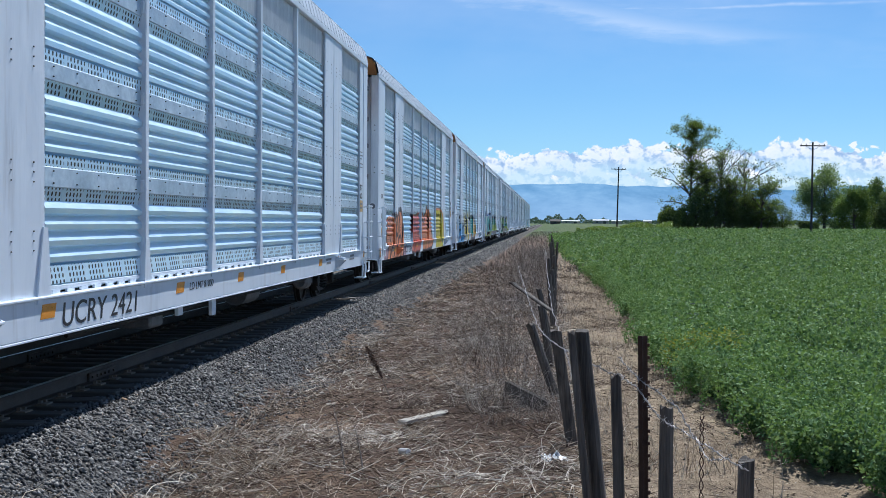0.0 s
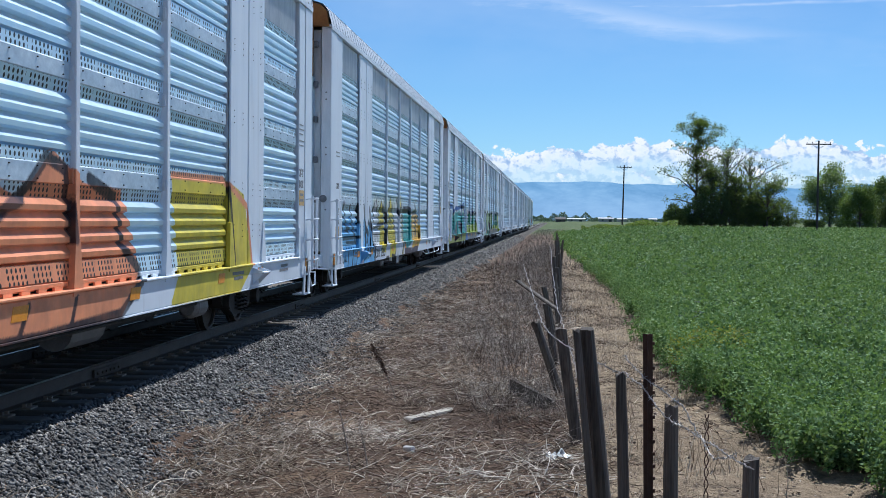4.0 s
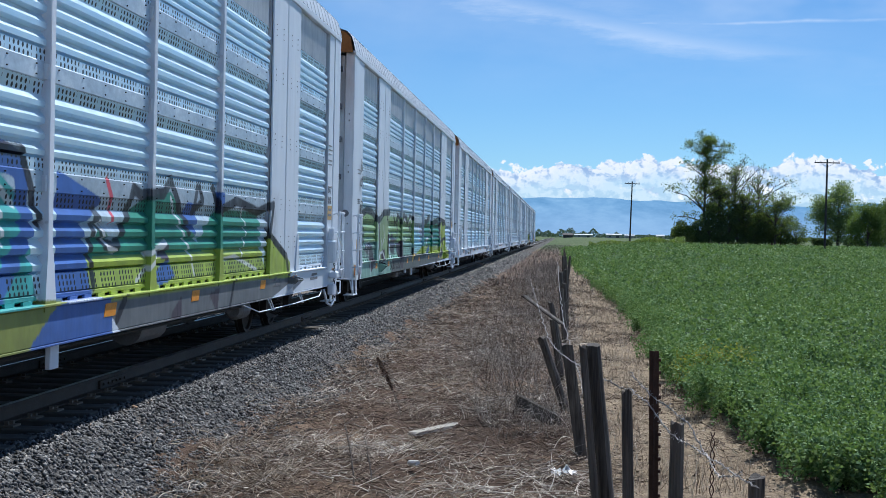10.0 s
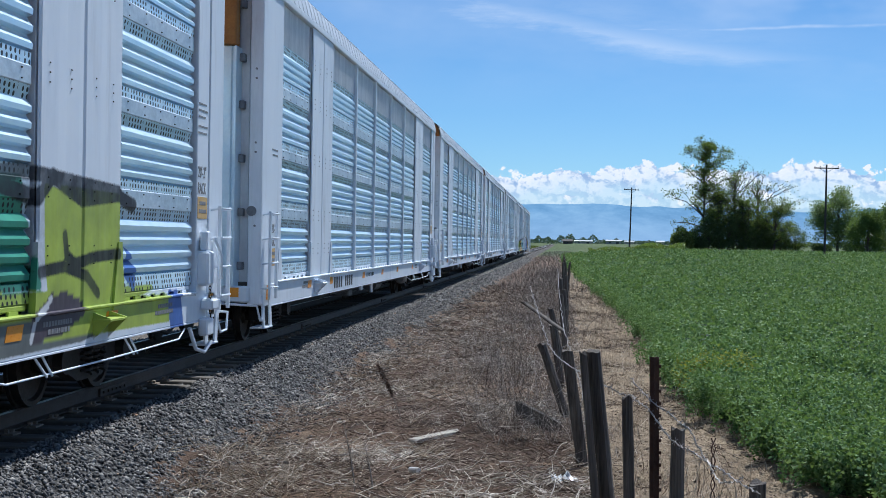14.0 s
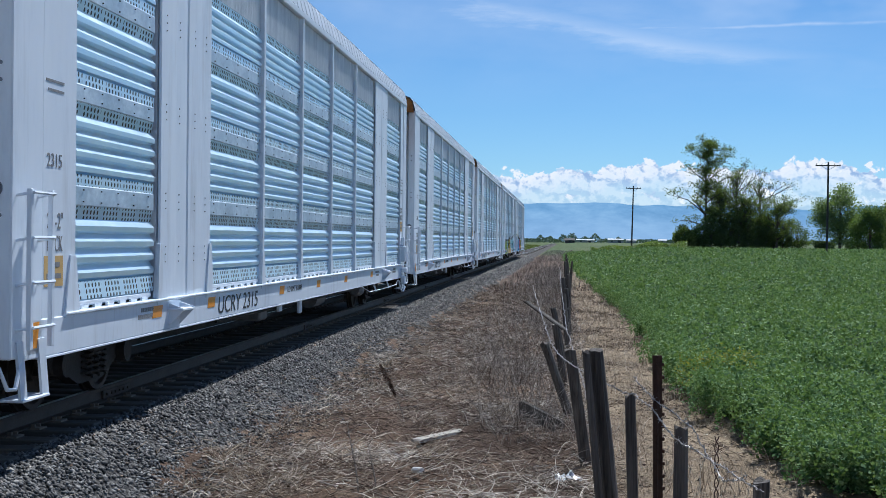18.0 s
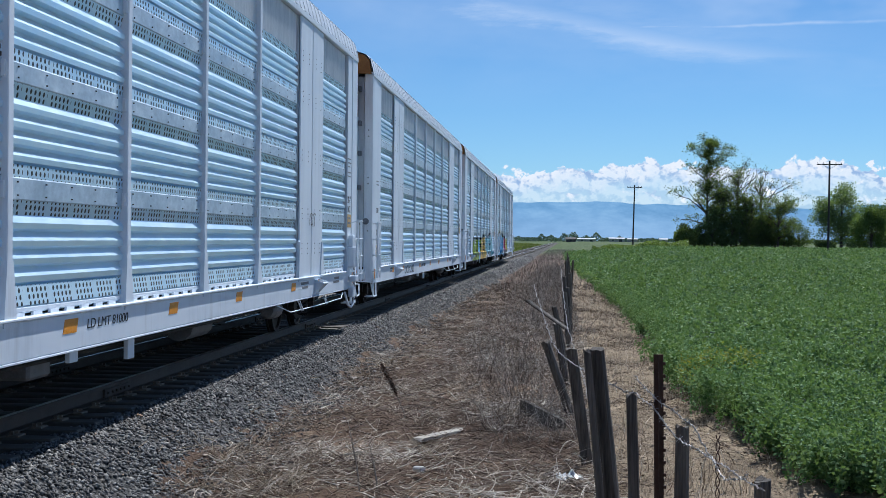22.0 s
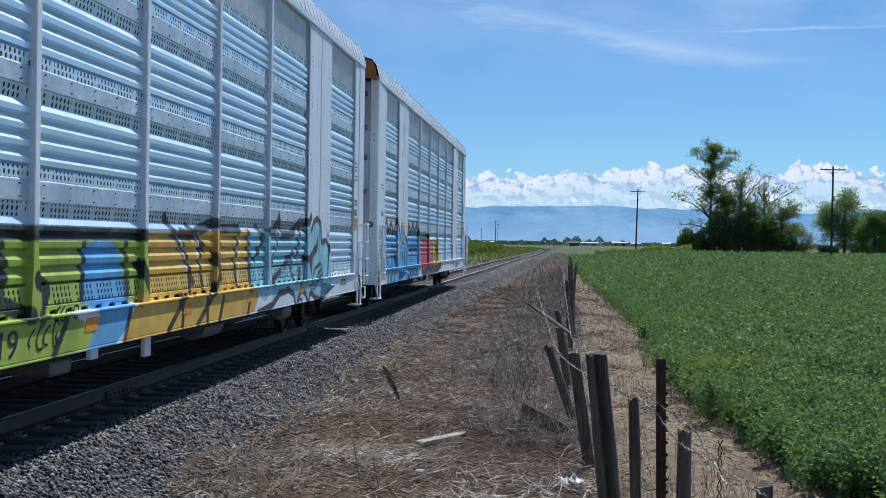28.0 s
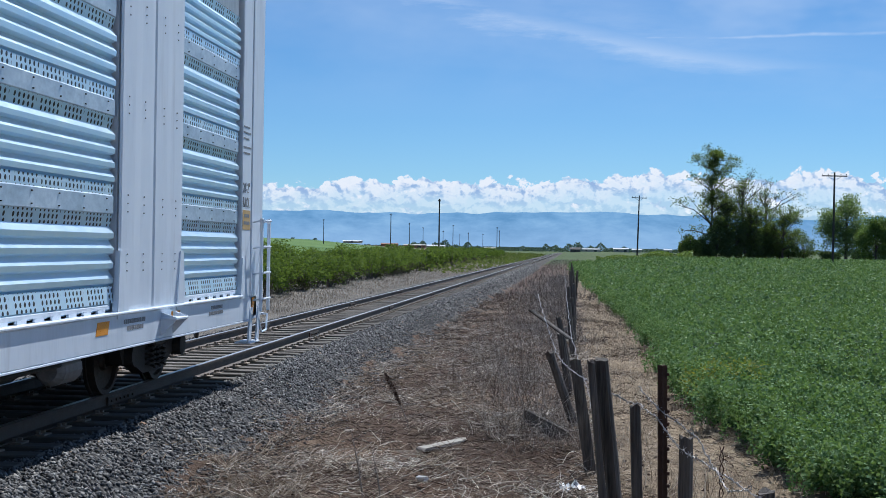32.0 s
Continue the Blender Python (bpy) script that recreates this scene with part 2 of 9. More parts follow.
def sprayed(ob, art, swap):
    """Gives one part of a car its own finer mesh that carries the sprayed piece."""
    me = ob.data
    lo, hi = art.reach()
    V = [tuple(v.co) for v in me.vertices]
    F, M = [], []
    step = 0.075 if ob.name.split(".")[0] in ("sill_lip", "sill_ledge", "foot_strip") else 0.036
    peak = min(2.75, art.top() + 0.12)
    for poly in me.polygons:
        vs = list(poly.vertices)
        P = [Vector(V[k]) for k in vs]
        ys, zs = [q.y for q in P], [q.z for q in P]
        if len(vs) != 4 or min(zs) > peak or max(ys) < lo or min(ys) > hi or max(q.x for q in P) < HALF_W - 0.16:
            F.append(vs)
            M.append(poly.material_index)
            continue
        def cuts(p, q, p2, q2):
            """Even steps from p to q, fine only below the paint's upper reach."""
            ln = max((q - p).length, (q2 - p2).length)
            k = max(1, math.ceil(ln / step))
            ts = [j / k for j in range(k + 1)]
            if abs(q.z - p.z) > 0.8:
                ts = [t for t in ts if t in (0.0, 1.0) or p.z + (q.z - p.z) * t < peak]
            return ts
        us, ws = cuts(P[0], P[1], P[3], P[2]), cuts(P[0], P[3], P[1], P[2])
        n0 = len(V)
        for w in ws:
            e0, e1 = P[0].lerp(P[3], w), P[1].lerp(P[2], w)
            V.extend(tuple(e0.lerp(e1, u)) for u in us)
        k = len(us)
        for j in range(len(ws) - 1):
            for i in range(k - 1):
                F.append((n0 + j * k + i, n0 + j * k + i + 1, n0 + (j + 1) * k + i + 1, n0 + (j + 1) * k + i))
        M.extend([poly.material_index] * ((len(ws) - 1) * (k - 1)))
    A, back = np.unique(np.round(np.array(V), 5), axis=0, return_inverse=True)
    back = back.ravel().tolist()
    F = [[back[k] for k in f] for f in F]
    out = bpy.data.meshes.new(me.name)
    out.from_pydata(A.tolist(), [], F)
    for mat in me.materials:
        out.materials.append(swap.get(mat, mat))
    out.polygons.foreach_set("material_index", M)
    rgb, depth, soft = art.cover(A[:, 1], A[:, 2])
    for name, col in (("paint", np.column_stack([rgb, depth[0]])), ("overspray", soft), ("strokes", np.column_stack([depth[1], depth[2], depth[0], np.ones(len(A))]))):
        at_ = out.attributes.new(name, "FLOAT_COLOR", "POINT")
        at_.data.foreach_set("color", col.astype(np.float32).ravel())
    ob.data = out


def spray_nodes(m, base):
    """Lays the mesh's sprayed paint over a base colour; returns colour and cover."""
    def read(name):
        q = m.n.new("ShaderNodeAttribute")
        q.attribute_name = name
        return q.outputs
    paint, soft, strokes = read("paint"), read("overspray"), read("strokes")
    sep = m.n.new("ShaderNodeSeparateColor")
    m.l.new(strokes["Color"], sep.inputs[0])
    grit, drift = m.noise(38, 2), m.noise(2.4, 4, 0.6)
    fog = m.noise(9, 4, 0.7)
    k0 = m.math("MULTIPLY", soft["Alpha"], m.range(fog, 0.25, 0.7, 0.3, 1.0))
    tint = m.mix(1.0, soft["Color"], m.math("DIVIDE", 1.0, m.math("MAXIMUM", soft["Alpha"], 0.05)), "MULTIPLY")
    col = m.mix(k0, base, tint)
    wob = m.math("MULTIPLY", m.math("SUBTRACT", grit, 0.5), 0.5)
    k1 = m.range(m.math("ADD", paint["Alpha"], wob), 0.8, 1.15, 0.0, 0.96)
    tone = m.mix(m.range(drift, 0.3, 0.7), m.mix(0.25, paint["Color"], (0.02, 0.02, 0.03)), m.mix(1.0, paint["Color"], (1.22, 1.22, 1.22), "MULTIPLY"))
    col = m.mix(k1, col, tone)
    k2 = m.range(m.math("ADD", sep.outputs[0], wob), 0.66, 1.1, 0.0, 0.97)
    col = m.mix(m.math("MULTIPLY", k2, m.range(drift, 0.35, 0.55, 0.82, 1.0)), col, (0.018, 0.018, 0.026))
    k3 = m.range(m.math("ADD", sep.outputs[1], m.math("MULTIPLY", wob, 0.5)), 0.75, 1.1, 0.0, 0.85)
    col = m.mix(k3, col, (0.74, 0.76, 0.78))
    cover = m.math("MAXIMUM", m.math("MAXIMUM", k1, k2), m.math("MAXIMUM", k3, m.math("MULTIPLY", k0, 0.7)))
    return col, cover


def rack_mat(name, kind, paint=False):
    """Surfaces of a car's flanks: 'panel' galvanised sheet, 'holes' the punched strips, 'plate' dull zinc strips, 'paint' white-grey painted steel."""
    metal = {"paint": 0.0, "holes": 0.25, "panel": 0.52, "plate": 0.35}[kind]
    m = Mat(name, 0.45, metal, 0.5)
    if kind == "paint":
        n1, n2 = m.noise(0.9, 4, 0.6, (1, 1, 0.35)), m.noise(9, 4, 0.65, (1, 1, 0.2))
        base = m.ramp(m.math("ADD", m.math("MULTIPLY", n1, 0.6), m.math("MULTIPLY", n2, 0.4)), [(0.30, (0.61, 0.67, 0.74)), (0.48, (0.74, 0.80, 0.87)), (0.75, (0.81, 0.865, 0.92))])
        grime = m.math("MULTIPLY", m.range(m.noise(3.2, 5, 0.7, (1, 1, 0.12)), 0.56, 0.74, 0.0, 0.5), m.range(m.noise(0.35, 2), 0.4, 0.6))
        base = m.mix(grime, base, (0.36, 0.35, 0.34))
        m.rough(m.range(n2, 0.3, 0.7, 0.38, 0.6))
    elif kind == "plate":
        n1, n2 = m.noise(1.6, 5, 0.65, (1, 1.0, 1.6)), m.noise(13, 4, 0.7, (1, 0.6, 1))
        base = m.ramp(m.math("ADD", m.math("MULTIPLY", n1, 0.6), m.math("MULTIPLY", n2, 0.4)), [(0.32, (0.35, 0.43, 0.50)), (0.5, (0.52, 0.62, 0.70)), (0.68, (0.72, 0.82, 0.89))])
        m.rough(m.range(n1, 0.3, 0.7, 0.42, 0.62))
    else:
        n1, n2 = m.noise(1.3, 4, 0.6), m.noise(7, 4, 0.7, (1, 0.5, 1))
        base = m.ramp(m.math("ADD", m.math("MULTIPLY", n1, 0.5), m.math("MULTIPLY", n2, 0.5)), [(0.3, GALV_A), (0.68, GALV_B)])
        m.rough(m.range(n2, 0.3, 0.7, 0.30, 0.40))
    col = base
    if paint:
        col, cover = spray_nodes(m, base)
        if metal:
            m.put(m.bsdf.inputs["Metallic"], m.range(cover, 0.0, 1.0, metal, 0.05))
        m.put(m.bsdf.inputs["Specular IOR Level"], m.range(cover, 0.0, 1.0, 0.5, 0.22))
    if kind == "holes":
        y, z = m.xyz()[1], m.xyz()[2]
        pitch, rowp = 0.090, 0.058
        row = m.math("FLOOR", m.math("ADD", m.math("DIVIDE", m.math("ADD", z, 0.008), rowp), 0.5))
        ys = m.math("ADD", y, m.math("MULTIPLY", row, 0.022))
        fy = m.math("DIVIDE", m.math("PINGPONG", ys, pitch / 2), 0.020)
        fz = m.math("DIVIDE", m.math("PINGPONG", m.math("ADD", z, 0.008), rowp / 2), 0.0225)
        r = m.math("ADD", m.math("MULTIPLY", fy, fy), m.math("MULTIPLY", fz, fz))
        group = m.range(m.math("PINGPONG", m.math("ADD", y, 0.1), 0.27), 0.040, 0.044)
        hole = m.math("MULTIPLY", m.range(r, 1.1, 0.9), group)
        col = m.mix(hole, col, (0.008, 0.009, 0.012))
    m.color(col)
    dents = m.noise(1.1, 3, 0.5) if kind in ("plate", "paint") else m.noise(6, 3)
    m.bump(dents, {"plate": 0.35, "paint": 0.22}.get(kind, 0.04), 0.01 if kind in ("panel", "holes") else 0.03)
    return m.mat


STEEL_DARK = plain("dark_steel", (0.018, 0.017, 0.017), (0.045, 0.04, 0.037), 6, 0.7, 0.2, 0.3)
WHEEL_STEEL = plain("wheel_steel", (0.03, 0.027, 0.025), (0.07, 0.055, 0.045), 8, 0.55, 0.6, 0.2)
WHITE_STEEL = rack_mat("white_steel", "paint")
PANEL = rack_mat("galvanised_panel", "panel")
HOLES = rack_mat("punched_panel", "holes")
SCREEN = plain("grey_screen", (0.60, 0.64, 0.68), (0.90, 0.93, 0.95), 5, 0.75, 0.1, 0.4, 60, (1, 1, 0.15))
PLATE = rack_mat("dull_zinc_plate", "plate")
ROOF = plain("roof_zinc", (0.56, 0.60, 0.64), (0.72, 0.76, 0.80), 2, 0.5, 0.2, 0.15)
RUST_PAINT = plain("rusty_ochre_paint", (0.20, 0.075, 0.018), (0.42, 0.20, 0.05), 3, 0.7, 0, 0.3)
HINGE = plain("hinge_steel", (0.10, 0.11, 0.13), (0.22, 0.24, 0.27), 6, 0.6, 0.2, 0.2)
JAMB = plain("jamb_steel", (0.46, 0.50, 0.55), (0.62, 0.66, 0.70), 3, 0.5, 0.1, 0.15, 30, (1, 1, 0.3))
DOOR_ZINC = plain("door_zinc", (0.58, 0.73, 0.84), (0.78, 0.89, 0.95), 1.4, 0.42, 0.35, 0.15, 20)
ORANGE = plain("orange_reflector", (0.75, 0.27, 0.01), (0.9, 0.36, 0.03), 12, 0.35, 0, 0.05)
INK = plain("black_lettering", (0.012, 0.012, 0.014), (0.03, 0.03, 0.035), 20, 0.5, 0, 0.0)
GREY_INK = plain("grey_lettering", (0.17, 0.17, 0.18), (0.28, 0.28, 0.28), 20, 0.6, 0, 0.0)
YELLOW = plain("tan_yellow_label", (0.58, 0.36, 0.11), (0.66, 0.44, 0.17), 10, 0.5, 0, 0.0)

# ---------- the plan ----------
TRACK_X = -6.043       # centre line of the track
HALF_W = 1.60          # half width of a car
PITCH = 28.40          # one car to the next
SPEED, GAIN = 9.072, 0.00655   # metres a second towards the camera at the start, and half of its slow quickening
LAST_CENTRE = 302.337  # centre of the last car at the start
SLACK = {2: -0.07, 3: 0.2, 4: -0.15, 6: -0.09, 7: -0.06, 8: 0.1}   # slack in the couplers
BAY = 2.86


def ground_z(x, y):
    """Height of the ground: cess and verge by the track, the field rising a little into the distance, the other side of the track."""
    x, y = np.asarray(x, dtype=float), np.asarray(y, dtype=float)
    z = np.interp(x, [-60, -22, -14, -9.6, -8.6, -7.3, -4.75, -4.4, -3.65, -2.6, -1.0, 0.5, 2.4, 3.2, 60], [-0.2, -0.3, -0.45, -0.72, -0.68, -0.30, -0.30, -0.32, -0.70, -0.66, -0.56, -0.58, -0.62, -0.60, -0.60])
    rise = np.clip((y - 15) / 185.0, 0, 1) * 1.0
    z = z + rise * np.clip((x - 1.0) / 12.0, 0, 1)
    return z


# ---------- railway track ----------
def make_track():
    track = empty("railway_track", pose(TRACK_X, 0, 0), "single railway track on timber sleepers in grey ballast", "railway track", kind="structure")
    rail_top = plain("rail_steel", (0.045, 0.035, 0.03), (0.10, 0.075, 0.06), 3, 0.6, 0.5, 0.3, 50)
    polished = plain("polished_rail_head", (0.38, 0.37, 0.36), (0.55, 0.54, 0.53), 4, 0.34, 1.0, 0.03)
    prof = [(-0.07, -0.172), (0.07, -0.172), (0.07, -0.158), (0.012, -0.14), (0.009, -0.05), (0.036, -0.04), (0.037, -0.008), (0.03, 0.0), (-0.03, 0.0), (-0.037, -0.008), (-0.036, -0.04), (-0.009, -0.05), (-0.012, -0.14), (-0.07, -0.158)]
    for s in (-1, 1):
        g = Geo()
        n = len(prof)
        pr = [(s * 0.7525 + u, w) for u, w in prof]
        for a, b in [(-40, 60), (60, 300), (300, 900)]:
            v = [(u, a, w) for u, w in pr] + [(u, b, w) for u, w in pr]
            for i in range(n):
                j = (i + 1) % n
                g.add([v[i], v[j], v[n + j], v[n + i]], [(0, 1, 2, 3)], 1 if i == 7 else 0)
        g.done("rail", [rail_top, polished], track, "rusty steel rail with a polished head")
        for yj in (14.9, 26.6, 38.5, 50.2, 61.9, 73.6, 96.9):
            yk = yj + (1.9 if s < 0 else 0)
            q = Geo()
            for e in (-1, 1):
                q.box(s * 0.7525 + e * 0.026 - 0.014, s * 0.7525 + e * 0.026 + 0.014, yk - 0.45, yk + 0.45, -0.145, -0.045, 0.006)
                for b in (-0.36, -0.2, -0.07, 0.07, 0.2, 0.36):
                    q.box(s * 0.7525 + e * 0.045 - 0.014, s * 0.7525 + e * 0.045 + 0.014, yk + b - 0.015, yk + b + 0.015, -0.11, -0.08, 0.004)
            q.done("joint_bar", rail_top, track, "bolted joint bar")
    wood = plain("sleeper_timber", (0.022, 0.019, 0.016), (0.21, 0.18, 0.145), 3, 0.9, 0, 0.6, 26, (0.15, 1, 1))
    # sleepers: the nearest 300 one by one, the rest as one mesh
    g = Geo()
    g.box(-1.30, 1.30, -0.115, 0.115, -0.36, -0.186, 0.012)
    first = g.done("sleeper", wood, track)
    first.location = (0, -20, 0)
    rnd = random.Random(4)
    for i in range(1, 300):
        o = first.copy()
        scene.collection.objects.link(o)
        o.location = (rnd.uniform(-0.05, 0.05), -20 + i * 0.54 + rnd.uniform(-0.03, 0.03), rnd.uniform(-0.012, 0.006))
        o.rotation_euler = (0, 0, radians(rnd.uniform(-1.2, 1.2)))
    g = Geo()
    for i in range(300, 900):
        g.box(-1.3, 1.3, -20 + i * 0.54 - 0.115, -20 + i * 0.54 + 0.115, -0.36, -0.186)
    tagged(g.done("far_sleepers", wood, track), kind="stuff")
    g = Geo()
    for i in range(0, 330):
        yy = -20 + i * 0.54
        for s in (-1, 1):
            g.box(s * 0.7525 - 0.17, s * 0.7525 + 0.17, yy - 0.09, yy + 0.09, -0.188, -0.168, 0.003)
            for e in (-1, 1):
                g.box(s * 0.7525 + e * 0.085 - 0.02, s * 0.7525 + e * 0.085 + 0.02, yy - 0.06, yy - 0.03, -0.17, -0.135)
                g.box(s * 0.7525 + e * 0.10 - 0.02, s * 0.7525 + e * 0.10 + 0.02, yy + 0.03, yy + 0.06, -0.17, -0.14)
    tagged(g.done("tie_plates", plain("plate_rust", (0.16, 0.12, 0.09), (0.33, 0.27, 0.21), 9, 0.7, 0.4, 0.3), track), kind="stuff")
    return track


make_track()


# ---------- railway cars ----------
def rack_profile():
    """The corrugated flank sheet from bottom to top: (depth, z, slot) of each facet's lower edge; slot 0 sheet, 1 punched, 2 plate."""
    pts = [(0.0, 1.07, 0)]
    def strip(z1, d, slot):
        pts.append((d, z1, slot))
    strip(1.13, 0.0, 0)
    strip(1.14, 0.03, 0)
    strip(1.31, 0.02, 1)
    for base, top in ((1.31, 2.03), (2.20, 3.0), (3.15, 3.98), (4.15, 4.85)):
        lowp = 0.115 if base > 1.4 else 0.0
        if lowp:
            strip(base + 0.01, 0.015, 2)
            strip(base + lowp, 0.02, 1)
        room = (top - 0.125) - (base + lowp)
        p = room / 4
        z = base + lowp
        for k in range(4):
            strip(z + p * 0.04, -0.022, 0)
            strip(z + p * 0.19, 0.028, 0)      # underside of the ridge
            strip(z + p * 0.52, 0.032, 0)      # its face
            strip(z + p * 0.96, -0.016, 0)     # sloping top
            z += p
        strip(top - 0.01, 0.012, 1)
        if top < 4.8:
            strip(top, 0.022, 2)
            strip(top + {2.03: 0.17, 3.0: 0.15, 3.98: 0.17}[top], 0.022, 2)
    return pts


def flank_panel(y0, y1, side, name="side_panel"):
    pts = rack_profile()
    g = Geo()
    x0 = HALF_W - 0.075
    for (d0, z0, s0), (d1, z1, s1) in zip(pts[:-1], pts[1:]):
        a, b = side * (x0 + d0), side * (x0 + d1)
        g.add([(a, y0, z0), (a, y1, z0), (b, y1, z1), (b, y0, z1)], [(0, 1, 2, 3)], s1)
    # back of the sheet, and its upper and lower rims
    xb = side * (x0 - 0.035)
    g.add([(xb, y0, 1.07), (xb, y1, 1.07), (xb, y1, 4.84), (xb, y0, 4.84)], [(0, 1, 2, 3)], 0)
    for d_, z_ in ((pts[0][0], 1.07), (pts[-1][0], 4.84)):
        xa = side * (x0 + d_)
        g.add([(xb, y0, z_), (xb, y1, z_), (xa, y1, z_), (xa, y0, z_)], [(0, 1, 2, 3)], 0)
    me_ob = g.done(name, [PANEL, HOLES, PLATE], weld=True)
    return me_ob


def car_prototype():
    car = empty("auto_rack_car", pose(0, 0, 0), "", "railway car")

    def fin(g, name, mats, label="", smooth=False):
        return g.done(name, mats, car, label, smooth, name in ("top_screen", "bolster_plate", "roof"))

    bays = [(-11.70, -9.30)] + [(-7.15 + i * BAY, -7.15 + (i + 1) * BAY) for i in range(5)] + [(9.30, 11.98)]
    for side in (1, -1):
        X = HALF_W * side
        for y0, y1 in bays:
            p = flank_panel(y0 + 0.05, y1 - 0.05, side)
            p.parent = car
            # grey mesh screen above the sheet
            g = Geo()
            n = 18
            zz = (4.845, 5.48)
            for i in range(n):
                a, b = y0 + 0.06 + (y1 - y0 - 0.12) * i / n, y0 + 0.06 + (y1 - y0 - 0.12) * (i + 1) / n
                m_ = (a + b) / 2
                xa, xb = X - side * 0.075, X - side * 0.058
                g.add([(xa, a, zz[0]), (xb, m_, zz[0]), (xb, m_, zz[1]), (xa, a, zz[1])], [(0, 1, 2, 3)])
                g.add([(xb, m_, zz[0]), (xa, b, zz[0]), (xa, b, zz[1]), (xb, m_, zz[1])], [(0, 1, 2, 3)])
            fin(g, "top_screen", SCREEN, "dull grey vented strip")
            # slotted foot strip under the sheet
            g = Geo()
            w = (y1 - y0 - 0.3)
            k = max(4, round(w / 0.36))
            for i in range(k):
                a = y0 + 0.15 + w * i / k
                g.box(*sorted((X - side * 0.06, X - side * 0.035)), a + 0.04, a + w / k * 0.62, 1.045, 1.085)
            g.box(*sorted((X - side * 0.062, X - side * 0.04)), y0 + 0.15, y1 - 0.15, 1.085, 1.125, 0.004)
            fin(g, "foot_strip", WHITE_STEEL)
            # bolts on the plates
            if side > 0:
                g = Geo()
                for zc in (2.06, 2.17, 3.03, 3.12, 4.01, 4.12):
                    for i in range(5):
                        yy = y0 + 0.25 + (y1 - y0 - 0.5) * i / 4
                        g.box(X - 0.06, X - 0.042, yy - 0.008, yy + 0.008, zc - 0.006, zc + 0.006)
                tagged(fin(g, "plate_bolts", STEEL_DARK), kind="stuff")
        # posts between the bays, flared at the foot
        for i in range(1, 5):
            yc = -7.15 + i * BAY
            g = Geo()
            o, q = X, X - side * 0.12
            g.box(*sorted((q, o)), yc - 0.055, yc + 0.055, 1.5, 5.5, 0.008)
            v = [(q, yc - 0.13, 0.98), (o + side * 0.012, yc - 0.13, 0.98), (o + side * 0.012, yc + 0.13, 0.98), (q, yc + 0.13, 0.98), (q, yc - 0.06, 1.52), (o + side * 0.004, yc - 0.06, 1.52), (o + side * 0.004, yc + 0.06, 1.52), (q, yc + 0.06, 1.52)]
            g.add(v, [(0, 1, 5, 4), (1, 2, 6, 5), (2, 3, 7, 6), (4, 5, 6, 7), (0, 3, 2, 1), (0, 4, 7, 3)])
            for zc in (2.1, 3.07, 4.07):
                g.box(*sorted((X - side * 0.09, X - side * 0.02)), yc - 0.085, yc + 0.085, zc - 0.07, zc + 0.07, 0.006)
            fin(g, "side_post", WHITE_STEEL)
        # wide plated bolsters over the trucks
        for e in (-1, 1):
            ya, yb = sorted((e * 7.15, e * 9.30))
            ymid = (ya + yb) / 2
            g = Geo()
            for (p0, p1) in ((ya + 0.03, ymid - 0.006), (ymid + 0.006, yb - 0.03)):
                prof = [(p0, 0.012), (p0 + 0.05, 0.026), (p0 + 0.42, 0.030), (p0 + 0.62, 0.026), (p1 - 0.12, 0.028), (p1 - 0.02, 0.026), (p1, 0.012)]
                for (u0, d0), (u1, d1) in zip(prof[:-1], prof[1:]):
                    xa, xb = X - side * (0.04 - d0), X - side * (0.04 - d1)
                    g.add([(xa, u0, 1.02), (xb, u1, 1.02), (xb, u1, 5.5), (xa, u0, 5.5)], [(0, 1, 2, 3)])
            g.box(*sorted((X - side * 0.14, X - side * 0.045)), ya + 0.02, yb - 0.02, 1.02, 5.5)
            for yy in (ya, yb):
                v = []
                wy = 0.12 if yy == ya else -0.12
                v = [(X - side * 0.05, yy - wy * 0.5, 0.98), (X + side * 0.014, yy - wy * 0.5, 0.98), (X + side * 0.014, yy + wy * 2.3, 0.98), (X - side * 0.05, yy + wy * 2.3, 0.98),
                     (X - side * 0.05, yy + wy * 0.1, 1.66), (X + side * 0.004, yy + wy * 0.1, 1.66), (X + side * 0.004, yy + wy * 0.9, 1.66), (X - side * 0.05, yy + wy * 0.9, 1.66)]
                g.add(v, [(0, 1, 5, 4), (1, 2, 6, 5), (2, 3, 7, 6), (4, 5, 6, 7), (0, 3, 2, 1), (0, 4, 7, 3)])
            fin(g, "bolster_plate", WHITE_STEEL, "broad white-grey steel bolster plate")
            if side > 0:
                g = Geo()
                for z0 in (1.45, 2.05, 3.05, 4.05, 4.75):
                    for yy in (ya + 0.25, ya + 0.75, ymid + 0.3, yb - 0.3):
                        for k in range(3):
                            g.box(X - 0.016, X - 0.005, yy - 0.007, yy + 0.007, z0 + k * 0.085, z0 + k * 0.085 + 0.012)
                tagged(fin(g, "rivets", STEEL_DARK), kind="stuff")
            # corner section with end post
            ya, yb = sorted((e * 11.98, e * 13.15))
            g = Geo()
            g.box(*sorted((X - side * 0.14, X - side * 0.012)), *sorted((12.01, 12.50) if e > 0 else (-12.50, -11.73)), 1.0, 5.52, 0.01)
            fin(g, "corner_panel", WHITE_STEEL)
            g = Geo()
            g.box(*sorted((X - side * 0.2, X)), *sorted((e * 12.515, e * 13.15)), 0.72, 5.56, 0.014)
            fin(g, "corner_post", WHITE_STEEL)
            g = Geo()
            g.box(*sorted((X - side * 0.40, X - side * 0.21)), *sorted((e * 12.7, e * 13.06)), 0.9, 5.5, 0.02)
            fin(g, "door_jamb", JAMB)
